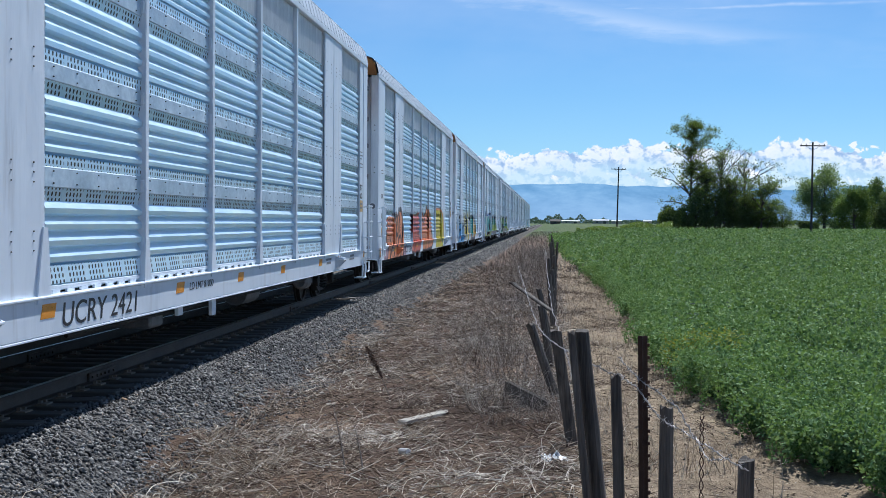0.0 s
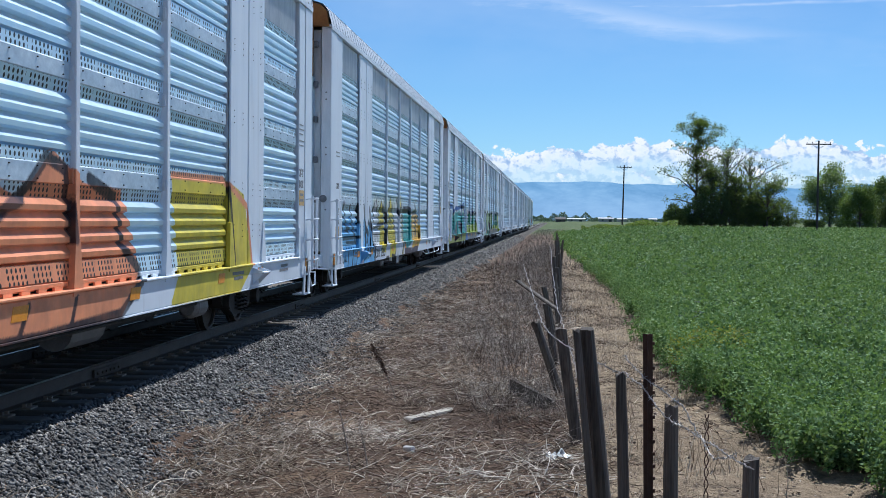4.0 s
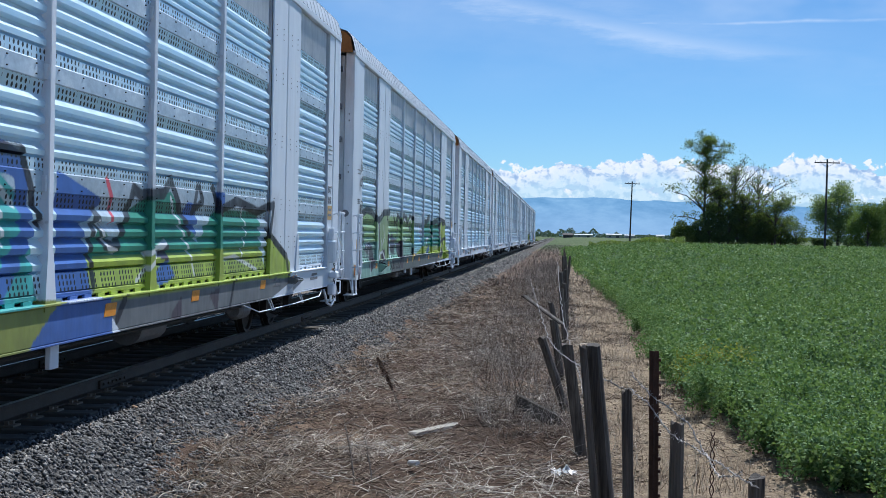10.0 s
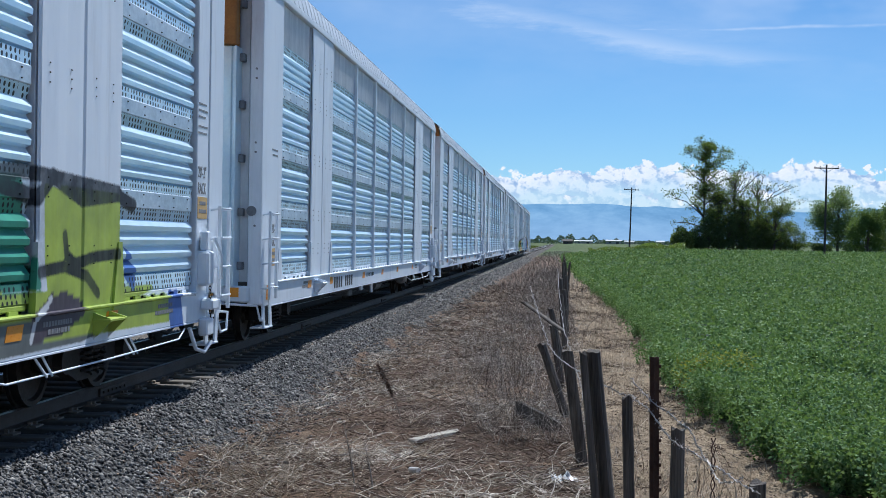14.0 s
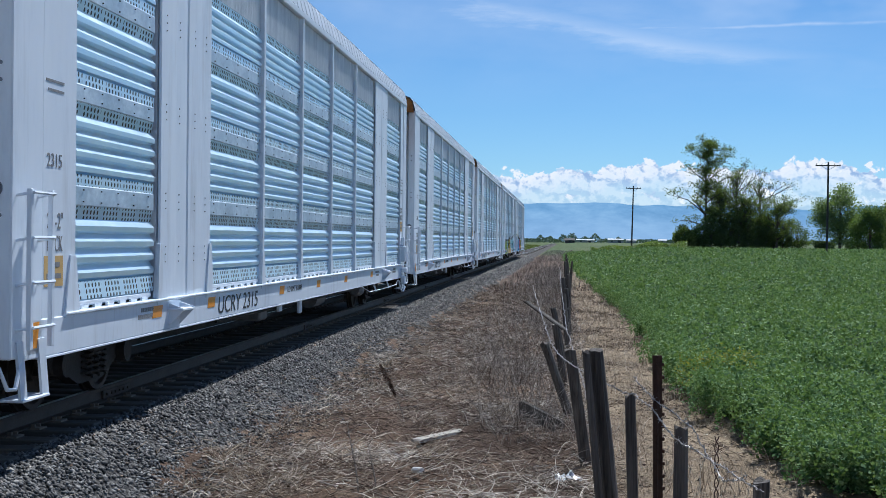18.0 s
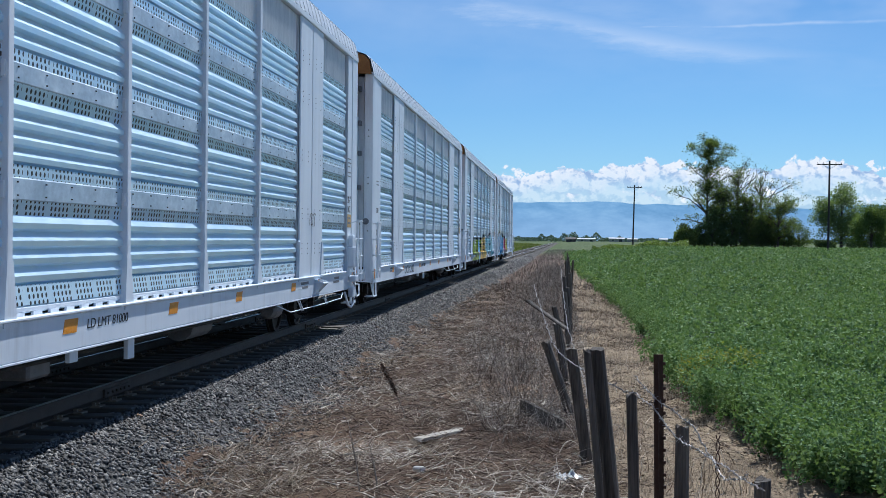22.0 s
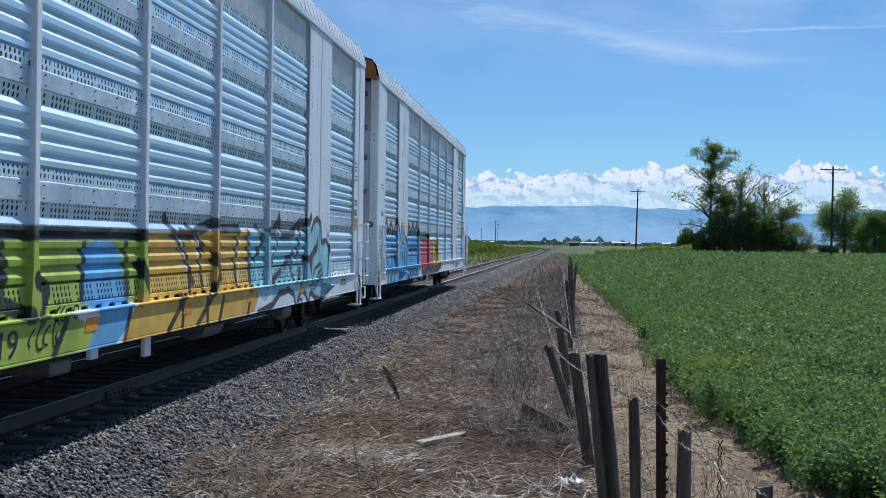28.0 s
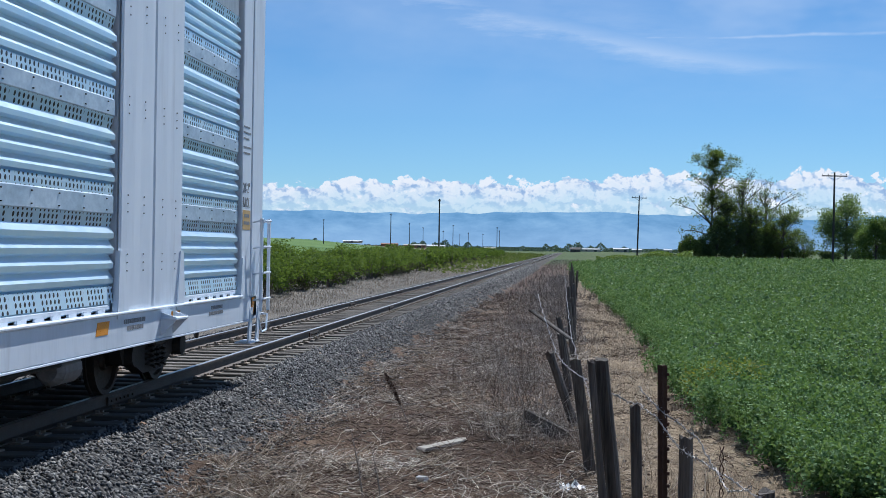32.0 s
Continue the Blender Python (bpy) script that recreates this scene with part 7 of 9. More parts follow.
    x, y = x[ok], y[ok]
    n = len(x)
    h = (0.10 + 0.80 * r.uniform(0, 1, n) ** 1.5) * np.clip((y - 9) / 12, 0.35, 1) * np.clip(1.1 - 0.22 * np.abs(x + 0.3), 0.45, 1.1)
    h *= np.where(r.uniform(0, 1, n) < 0.1, 1.35, 1)
    base = np.stack([x, y, ground_under(x, y) - 0.02], -1)
    tip = base + np.stack([r.normal(0, 0.36, n), r.normal(0, 0.36, n), np.ones(n)], -1) * h[:, None]
    blades("dead_weeds", base, tip, r.uniform(0.003, 0.0068, n) * (1 + np.clip((y - 25) / 50, 0, 1)), STALK, r, 0.26, 4, "stuff", "standing grey-brown dead weed stalks", "weeds")
    k = r.integers(0, n, 9000)
    t = r.uniform(0.25, 0.95, len(k))[:, None]
    b2 = base[k] * (1 - t) + tip[k] * t
    d2 = np.stack([r.normal(0, 1, len(k)), r.normal(0, 1, len(k)), np.abs(r.normal(0.5, 0.5, len(k)))], -1) * (r.uniform(0.04, 0.17, len(k)))[:, None]
    blades("weed_twigs", b2, b2 + d2, np.full(len(k), 0.0024), STALK, r, 0.25, 2, "stuff", "thin dead weed twigs", "weeds")
    # short dry stubble on the bare strip between fence and crop
    n = 3600
    y = 11 + 45 * r.uniform(0, 1, n) ** 1.4
    x = 0.55 + r.uniform(0, 1, n) * (crop_edge(y) - 0.45)
    ok = np.sin(x * 3.1 + y * 0.8) + np.sin(y * 1.7 - x) + 0.05 * (y - 16) + r.normal(0, 0.5, n) > 0.1
    x, y = x[ok], y[ok]
    n = len(x)
    base = np.stack([x, y, ground_under(x, y) - 0.02], -1)
    tip = base + np.stack([r.normal(0, 0.28, n), r.normal(0, 0.28, n), np.ones(n)], -1) * r.uniform(0.06, 0.36, n)[:, None]
    blades("dry_stubble", base, tip, r.uniform(0.0028, 0.0055, n), STRAW, r, 0.25, 3, "stuff", "short dry brown stubble on the bare strip", "stubble")
    n = 3200
    y = 60 + 240 * r.uniform(0, 1, n) ** 1.3
    x = r.uniform(-3.4, 2.2, n)
    base = np.stack([x, y, ground_z(x, y) - 0.05], -1)
    tip = base + np.stack([r.normal(0, 0.3, n), r.normal(0, 0.3, n), np.ones(n)], -1) * r.uniform(0.1, 0.42, n)[:, None]
    blades("far_dead_weeds", base, tip, np.full(n, 0.022), STALK, r, 0.2, 2, "stuff", "brown dead weeds along the track", "weeds")
    # dry grass on the far side of the track
    n = 22000
    y = 24 + 150 * r.uniform(0, 1, n) ** 1.3
    x = r.uniform(-14.0, -10.0, n)
    base = np.stack([x, y, ground_z(x, y) - 0.02], -1)
    tip = base + np.stack([r.normal(0, 0.3, n), r.normal(0, 0.3, n), np.ones(n)], -1) * (r.uniform(0.03, 0.16, n) * np.where(r.uniform(0, 1, n) < 0.06, 2.0, 1.0))[:, None]
    blades("dry_grass", base, tip, np.full(n, 0.007), STRAW, r, 0.2, 1, "stuff", "grey dry grass beyond the track", "grass")


make_verge()


# ---------- fence ----------
WEATHERED = plain("weathered_post_wood", (0.026, 0.021, 0.018), (0.19, 0.165, 0.14), 14, 0.9, 0, 1.0, 70, (1, 1, 0.06))
RUST_STEEL = plain("rusty_post_steel", (0.05, 0.028, 0.02), (0.12, 0.07, 0.05), 9, 0.8, 0.3, 0.5)
WIRE = plain("galvanised_wire", (0.22, 0.21, 0.20), (0.42, 0.40, 0.38), 20, 0.5, 0.5, 0.0)


def fence_post(x, y, z0, x1, y1, z1, w, name="fence_post", seed=0):
    """A split, weathered post from its foot to its top."""
    r = random.Random(seed)
    g = Geo()
    n, segs = 9, 7
    shape = [r.uniform(0.8, 1.15) for _ in range(n)]
    a, b = Vector((x, y, z0 - 0.25)), Vector((x1, y1, z1))
    rows = []
    for k in range(segs + 1):
        t = k / segs
        c = a.lerp(b, t)
        tw = 1.06 - 0.12 * t
        rows.append([(c.x + math.cos(6.283 * i / n + 0.2 * t) * w / 2 * shape[i] * tw * r.uniform(0.94, 1.05), c.y + math.sin(6.283 * i / n + 0.2 * t) * w / 2 * shape[i] * tw * r.uniform(0.94, 1.05), c.z + (r.uniform(-0.025, 0.02) if k == segs else 0)) for i in range(n)])
    v = [p for row in rows for p in row] + [(b.x, b.y, b.z - 0.012)]
    f = [(k * n + i, k * n + (i + 1) % n, (k + 1) * n + (i + 1) % n, (k + 1) * n + i) for k in range(segs) for i in range(n)]
    f += [(segs * n + i, segs * n + (i + 1) % n, len(v) - 1) for i in range(n)]
    g.add(v, f)
    return g.done(name, WEATHERED)


def make_fence():
    G0 = -0.58
    # (foot x, y, top x, y, top z, width)
    posts = [(1.28, 8.5, 1.30, 8.5, 0.20, 0.115), (0.86, 9.3, 0.86, 9.3, 0.425, 0.118), (0.56, 9.6, 0.51, 9.6, 0.60, 0.078), (0.46, 10.0, 0.27, 10.0, 0.90, 0.125), (0.36, 9.9, 0.185, 9.95, 0.89, 0.07),
             (0.31, 13.6, 0.09, 13.5, 0.60, 0.12), (0.19, 17.5, -0.23, 17.3, 0.37, 0.13)]
    for i, (x, y, x1, y1, z1, w) in enumerate(posts):
        tagged(fence_post(x, y, G0, x1, y1, z1, w, seed=i), "leaning weathered grey wooden fence post", "fence post", "posts of the wire fence")
    far = [(0.10, 20.5, -0.1, 0.42), (0.14, 24.0, -0.16, 0.50), (0.16, 27.5, 0.02, 0.62), (0.20, 31.0, 0.10, 0.6), (0.12, 35, 0.02, 0.75), (0.25, 40, 0.2, 0.7), (0.2, 46, 0.1, 1.0), (0.3, 52, 0.2, 0.9), (0.35, 60, 0.45, 0.8), (0.3, 68, 0.25, 0.8), (0.3, 78, 0.3, 0.7), (0.3, 90, 0.3, 0.7), (0.3, 104, 0.3, 0.7)]
    for i, (x, y, x1, z1) in enumerate(far):
        tagged(fence_post(x, y, G0, x1, y, z1, 0.12, seed=20 + i), "leaning weathered grey wooden fence post", "fence post", "posts of the wire fence")
    # a studded steel post
    t = empty("steel_fence_post", pose(0.72, 9.5, G0), "rusty studded steel fence post leaning slightly", "fence post", "posts of the wire fence")
    t.rotation_euler = (0, radians(-0.9), 0)
    g = Geo()
    g.box(-0.035, 0.035, -0.004, 0.004, -0.2, 1.49, 0.001)
    g.box(-0.004, 0.004, -0.035, 0.004, -0.2, 1.49, 0.001)
    g.done("blade", RUST_STEEL, t)
    for k in range(16):
        s = Geo()
        s.box(0.03, 0.05, -0.012, 0.006, 0.06 + k * 0.09, 0.085 + k * 0.09, 0.003)
        s.done("stud", RUST_STEEL, t)
    # wires
    def wire(name, pts, rad, twist=True, label=""):
        g = Geo()
        P_ = []
        for (a, b) in zip(pts[:-1], pts[1:]):
            for k in range(14):
                u = k / 14
                p = Vector(a).lerp(Vector(b), u)
                p.z -= 0.012 * math.sin(math.pi * u)
                w_ = 0.006 + 0.0011 * p.y
                p.x += w_ * noise.noise((p.y * 2.3, k * 0.9, 1.0))
                p.z += w_ * noise.noise((p.y * 2.9, k * 0.9, 4.0))
                P_.append(p)
        P_.append(Vector(pts[-1]))
        for s in (0, math.pi):
            q = [p + Vector((math.cos(i * 1.1 + s), 0, math.sin(i * 1.1 + s))) * rad * 1.2 for i, p in enumerate(P_)]
            g.tube(q, rad, 5)
        r = random.Random(2)
        for i in range(3, len(P_) - 1, 4):
            p = P_[i]
            for j in range(2):
                d = Vector((r.uniform(-1, 1), r.uniform(-1, 1), r.uniform(-1, 1))).normalized() * 0.03
                g.tube([p - d, p + d], 0.0022, 4)
        tagged(g.done(name, WIRE), label or "slack barbed wire strand", "wire", "strands of the wire fence")
    def strand(points):
        return [(a_ / 1000 * y_, y_, EYE_Z + e_ / 1000 * y_) for a_, e_, y_ in points]
    wire("barbed_wire", strand([(-22.7, -34.1, 24.0), (-15.3, -57.9, 17.5), (-7.6, -79.6, 15.5), (1.3, -90.3, 13.4), (21.0, -102.8, 11.0), (38.4, -111.1, 9.9), (55.7, -117.1, 9.8), (70.8, -127.5, 9.4), (86.1, -148.7, 9.2), (103.3, -159.0, 9.0), (124.8, -171.3, 8.6), (154.6, -189.6, 8.0)]), 0.0032)
    wire("barbed_wire", strand([(55.5, -104.1, 9.9), (70.7, -119.8, 9.4), (85.8, -129.3, 9.3), (100.9, -141.8, 9.1), (114.1, -165.1, 8.9), (124.9, -182.0, 8.6), (141.8, -177.2, 8.4)]), 0.0028)
    wire("barbed_wire", strand([(-2.0, -20.6, 28.0), (0.1, -42.3, 21.0), (4.0, -68.4, 16.0), (16.7, -107.3, 13.0), (23.7, -137.6, 12.0), (28.6, -176.6, 11.0)]), 0.0026)


make_fence()


# ---------- distance ----------
POLE_WOOD = plain("pole_wood", (0.05, 0.04, 0.032), (0.11, 0.09, 0.075), 3, 0.85, 0, 0.4, 20, (1, 1, 0.1))


def power_pole(x, y, h, lean=0.0, arm=2.4, arms=1, ground=None):
    z = float(ground_z(x, y)) if ground is None else ground
    p = empty("power_pole", pose(x, y, z, 0, lean, 0), "brown wooden power pole with a crossarm", "power pole", "power poles")
    g = Geo()
    g.tube([(0, 0, -0.5), (0, 0, h * 0.5), (0, 0, h)], [0.17, 0.14, 0.11], 10)
    g.done("pole", POLE_WOOD, p)
    for k in range(arms):
        za = h - 0.45 - k * 1.0
        g = Geo()
        g.box(-arm / 2, arm / 2, -0.06, 0.06, za - 0.07, za + 0.07, 0.01)
        c = g.done("crossarm", POLE_WOOD, p)
        for u in (-0.46, -0.25, 0.25, 0.46):
            q = Geo()
            q.tube([(u * arm, 0, za + 0.07), (u * arm, 0, za + 0.14), (u * arm, 0, za + 0.18), (u * arm, 0, za + 0.26)], [0.02, 0.03, 0.05, 0.03], 8)
            q.done("insulator", STEEL_DARK, c)
        q = Geo()
        for s in (-1, 1):
            q.tube([(s * arm * 0.3, -0.08, za), (0, -0.16, za - 0.6)], 0.02, 5)
        q.done("arm_brace", STEEL_DARK, p)
    return p


power_pole(13.2, 250, 12.0, 1.2, 2.9)
power_pole(33.9, 170, 12.0, 0.3, 3.2)


def at(az_k, y):
    """x of a place that far ahead, in the direction given in thousandths to the right of the track's line."""
    return az_k / 1000.0 * y


def bushy_tree(x, y, h, w, seed, leaves, stops, label, leaf=0.25, name="deciduous_tree", foot=0.05, through=0.4):
    """A dense tree leafy almost to the ground: trunk, limbs, and clumps with gaps between."""
    nr = np.random.default_rng(seed)
    tree = empty(name, pose(x, y, float(ground_z(x, y))), label, "shrub" if name == "low_shrub" else "tree")
    k = 60
    u = nr.normal(0, 1, (k, 3))
    u /= np.linalg.norm(u, axis=1, keepdims=True)
    rad = nr.uniform(0.35, 1.0, k) ** 0.6
    cc = u * rad[:, None] * np.array([w * 0.85, w * 0.85, h * (1 - foot) * 0.46]) + np.array([0, 0, h * (foot + (1 - foot) * 0.47)])
    cc[:, :2] *= (1.12 - 0.35 * np.clip(cc[:, 2:3] / h, 0, 1))
    g = Geo()
    g.tube([(0, 0, -0.4), (0.1, 0, h * 0.3), (0, 0.1, h * 0.6), (0.1, 0, h * 0.85)], [h * 0.022 + 0.05, h * 0.018 + 0.04, h * 0.011, 0.03], 9)
    for p in cc[:20]:
        z0 = max(0.4, p[2] * 0.45)
        g.tube([(0, 0, z0), (p[0] * 0.5, p[1] * 0.5, (z0 + p[2]) * 0.52), tuple(p)], [h * 0.0045 + 0.02, h * 0.003 + 0.012, 0.012], 5)
    g.done("trunk", BARK, tree)
    i = nr.integers(0, k, leaves)
    sg = 0.15
    off = np.clip(nr.normal(0, 1, (leaves, 3)), -1.7, 1.7)
    c = cc[i] + off * np.array([sg * w, sg * w, 0.055 * h])
    c[:, 2] = np.maximum(c[:, 2], nr.uniform(0.02, 0.3, leaves))
    V, F = leaf_cloud(c, leaf * nr.uniform(0.6, 1.4, leaves), nr, 0.2, 0.6)
    sheet("crown", V, F, leafy("leaves_" + name, stops, 0.75, through, 0.15), tree)
    return tree


def open_tree(x, y, h, limbs, seed, leaves, stops, label, leaf=0.12, lean=0.0):
    """An airy tree: a bent trunk, limbs given by (start, reach, rise, leafiness), branches and twigs on them, and flat clumps of leaves at the twigs."""
    r = random.Random(seed)
    nr = np.random.default_rng(seed)
    tree = empty("deciduous_tree", pose(x, y, float(ground_z(x, y))), label, "tree")
    g = Geo()
    n = 12
    base = [Vector((0, 0, -0.4))] + [Vector((lean * h * math.sin(3.0 * k / n) * 2 + r.uniform(-0.1, 0.1), r.uniform(-0.1, 0.1), h * 0.97 * k / n)) for k in range(1, n + 1)]
    R0 = 0.07 + h * 0.010
    g.tube(base, [R0 * (1.2 - 1.1 * k / n) for k in range(n + 1)], 9)
    ends, power = [], []

    def branch(a, b, rad, depth, dens):
        sag = Vector((r.uniform(-0.1, 0.1), r.uniform(-0.1, 0.1), r.uniform(-0.05, 0.16))) * (b - a).length
        pts = [a, a.lerp(b, 0.3) + sag * 0.6, a.lerp(b, 0.65) + sag, b]
        g.tube(pts, [rad, rad * 0.75, rad * 0.5, rad * 0.22], 6 if depth == 0 else 4)
        ln = (b - a).length
        if depth < 2:
            for k in range(6 if depth == 0 else 4):
                t = r.uniform(0.3, 1.0)
                i = min(2, int(t * 3))
                p = pts[i].lerp(pts[i + 1], t * 3 - i)
                d = ((b - a).normalized() * 0.7 + Vector((r.uniform(-1, 1), r.uniform(-1, 1), r.uniform(-0.25, 0.75)))).normalized()
                branch(p, p + d * max(0.5, ln * r.uniform(0.22, 0.42)), rad * 0.42, depth + 1, dens)
        if depth >= 1:
            ends.append(tuple(b))
            power.append(dens)
    for t, reach, rise, dens in limbs:
        i = min(n - 1, int(t / 0.97 * n))
        a = base[i].lerp(base[i + 1], min(1, t / 0.97 * n - i))
        for m_ in range(3):
            k = 1.0 if m_ == 0 else r.uniform(0.5, 0.9)
            b = a + Vector((reach * k * (1 if m_ == 0 else r.uniform(-0.3, 1.0)), r.uniform(-0.7, 0.7) * abs(reach), rise * k + r.uniform(-1.0, 1.2)))
            branch(a, b, R0 * 0.5 * (1.1 - 0.7 * t) + 0.03, 0, dens)
    g.done("trunk", BARK, tree)
    E = np.array(ends)
    p = np.array(power)
    i = nr.choice(len(E), leaves, p=p / p.sum())
    off = np.clip(nr.normal(0, 1, (leaves, 3)), -1.9, 1.9)
    c = E[i] + off * np.array([0.40, 0.40, 0.30])
    V, F = leaf_cloud(c, leaf * nr.uniform(0.6, 1.4, leaves), nr, 0.2, 0.6)
    sheet("crown", V, F, leafy("leaves_open_tree", stops, 0.75, 0.35, 0.15), tree)
    return tree


BARK = plain("bark", (0.05, 0.04, 0.032), (0.14, 0.12, 0.10), 4, 0.95, 0, 0.7)
GREY_LEAF = [(0.0, (0.09, 0.12, 0.06)), (0.5, (0.17, 0.22, 0.11)), (1.0, (0.29, 0.34, 0.18))]
OLIVE_LEAF = [(0.0, (0.040, 0.058, 0.020)), (0.5, (0.125, 0.160, 0.055)), (1.0, (0.32, 0.35, 0.13))]
MID_LEAF = [(0.0, (0.045, 0.08, 0.025)), (0.5, (0.10, 0.16, 0.05)), (1.0, (0.19, 0.26, 0.09))]
# Darker leaf tones: the shade of foliage against the sun, put in the colour.
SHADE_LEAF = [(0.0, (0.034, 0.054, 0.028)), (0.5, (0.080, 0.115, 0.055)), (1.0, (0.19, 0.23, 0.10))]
open_tree(at(110.5, 230), 230, 18.7, [(0.90, 4.4, 0.4, 0.9), (0.90, -3.2, 0.8, 0.8), (0.94, 1.8, 0.6, 0.7), (0.85, -3.4, 0.6, 0.8), (0.83, 3.6, 0.2, 0.8), (0.95, -1.2, 0.6, 0.6), (0.93, 3.2, 0.4, 0.7), (0.64, -3.2, 1.6, 0.9), (0.62, 3.6, 1.9, 1.0), (0.52, -2.2, 1.8, 1.0), (0.55, 4.4, 1.4, 1.2), (0.44, 4.2, 1.6, 1.4), (0.46, -1.8, 1.2, 0.8), (0.72, 1.8, 1.6, 0.6), (0.72, -1.9, 1.2, 0.5), (0.33, -5.2, 3.6, 0.9), (0.36, 4.6, 2.2, 1.5), (0.27, 4.2, 1.8, 1.5), (0.22, -4.6, 0.6, 1.0), (0.25, 3.0, 2.6, 1.3)], 5, 15500, OLIVE_LEAF, "tall sparse tree with olive leaves in tiers and bare limbs", 0.125, -0.012)
open_tree(at(131, 232), 232, 15.2, [(0.5, -2.6, 3.2, 0.25), (0.55, 2.9, 3.4, 0.2), (0.62, -1.4, 3.6, 0.15), (0.66, 3.4, 2.6, 0.2), (0.7, 1.2, 3.4, 0.1), (0.42, 4.0, 3.0, 0.7), (0.38, -3.6, 2.4, 0.9), (0.31, 3.4, 1.8, 1.5), (0.28, -3.4, 1.6, 1.5), (0.22, 2.4, 1.8, 1.6), (0.78, -1.9, 1.6, 0.15), (0.8, 2.0, 1.6, 0.15)], 8, 6000, OLIVE_LEAF, "sparse spreading tree with dead bare branches", 0.125, 0.01)
open_tree(at(148, 236), 236, 13.4, [(0.5, 3.6, 3.6, 0.3), (0.45, 6.4, 3.2, 0.45), (0.55, -2.4, 3.6, 0.2), (0.62, 2.2, 3.4, 0.15), (0.36, 5.2, 2.0, 1.2), (0.34, -3.4, 2.2, 1.2), (0.28, 3.6, 1.2, 1.6), (0.26, -2.6, 1.6, 1.6), (0.30, 5.6, 0.8, 1.2), (0.66, 4.6, 1.8, 0.25), (0.7, -1.6, 2.6, 0.15), (0.8, 0.9, 1.8, 0.1)], 12, 6800, OLIVE_LEAF, "sparse spreading tree with dead bare branches", 0.125, 0.012)
open_tree(at(119, 231), 231, 11.5, [(0.4, -2.6, 2.4, 1.0), (0.45, 2.8, 2.6, 1.0), (0.55, -1.8, 2.6, 0.8), (0.6, 2.2, 2.2, 0.8), (0.3, 3.2, 1.8, 1.2), (0.28, -3.0, 1.6, 1.2), (0.7, 1.2, 1.8, 0.6), (0.72, -1.2, 1.6, 0.6), (0.2, 2.4, 1.4, 1.2), (0.18, -2.2, 1.4, 1.2)], 61, 5200, OLIVE_LEAF, "leafy olive-green tree in the clump", 0.135, 0.01)
open_tree(at(139, 230), 230, 10.5, [(0.4, -2.6, 2.4, 1.0), (0.45, 2.8, 2.6, 1.0), (0.55, -1.8, 2.6, 0.8), (0.6, 2.2, 2.2, 0.8), (0.3, 3.2, 1.8, 1.2), (0.28, -3.0, 1.6, 1.2), (0.7, 1.2, 1.8, 0.6), (0.72, -1.2, 1.6, 0.6), (0.2, 2.4, 1.4, 1.2), (0.18, -2.2, 1.4, 1.2)], 67, 5200, OLIVE_LEAF, "leafy olive-green tree in the clump", 0.135, -0.01)
open_tree(at(162, 231), 231, 9.5, [(0.4, -2.6, 2.4, 1.0), (0.45, 2.8, 2.6, 1.0), (0.55, -1.8, 2.6, 0.8), (0.6, 2.2, 2.2, 0.8), (0.3, 3.2, 1.8, 1.2), (0.28, -3.0, 1.6, 1.2), (0.7, 1.2, 1.8, 0.6), (0.2, 2.4, 1.4, 1.2), (0.18, -2.2, 1.4, 1.2)], 71, 5000, OLIVE_LEAF, "leafy olive-green tree in the clump", 0.135, 0.01)
bushy_tree(at(93, 222), 222, 4.4, 2.5, 21, 9000, OLIVE_LEAF, "low dense olive-green bush at the field edge", 0.12, through=0.4)
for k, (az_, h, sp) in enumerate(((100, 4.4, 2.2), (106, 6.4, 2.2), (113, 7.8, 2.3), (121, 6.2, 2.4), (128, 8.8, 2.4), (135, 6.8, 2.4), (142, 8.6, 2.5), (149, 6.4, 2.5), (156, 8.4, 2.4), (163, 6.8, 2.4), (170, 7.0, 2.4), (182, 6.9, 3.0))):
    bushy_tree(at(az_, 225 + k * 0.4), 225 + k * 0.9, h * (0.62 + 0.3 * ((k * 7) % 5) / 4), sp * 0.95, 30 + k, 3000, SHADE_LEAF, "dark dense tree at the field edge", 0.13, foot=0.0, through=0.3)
bushy_tree(at(209, 286), 286, 14.6, 6.6, 51, 16000, GREY_LEAF, "rounded tree with thin grey-green spring leaves and limbs fanning out", 0.19, foot=0.06)
bushy_tree(at(231, 240), 240, 9.2, 4.0, 53, 14000, MID_LEAF, "dense round green tree", 0.14, foot=0.0, through=0.25)
bushy_tree(at(246, 262), 262, 11.0, 4.0, 57, 12000, MID_LEAF, "dense round green tree", 0.16, foot=0.0, through=0.25)
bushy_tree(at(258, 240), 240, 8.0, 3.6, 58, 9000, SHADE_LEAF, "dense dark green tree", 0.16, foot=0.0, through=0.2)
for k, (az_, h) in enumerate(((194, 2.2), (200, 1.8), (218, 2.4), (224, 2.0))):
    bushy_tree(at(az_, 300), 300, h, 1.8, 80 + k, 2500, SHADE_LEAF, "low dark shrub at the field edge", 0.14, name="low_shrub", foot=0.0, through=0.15)


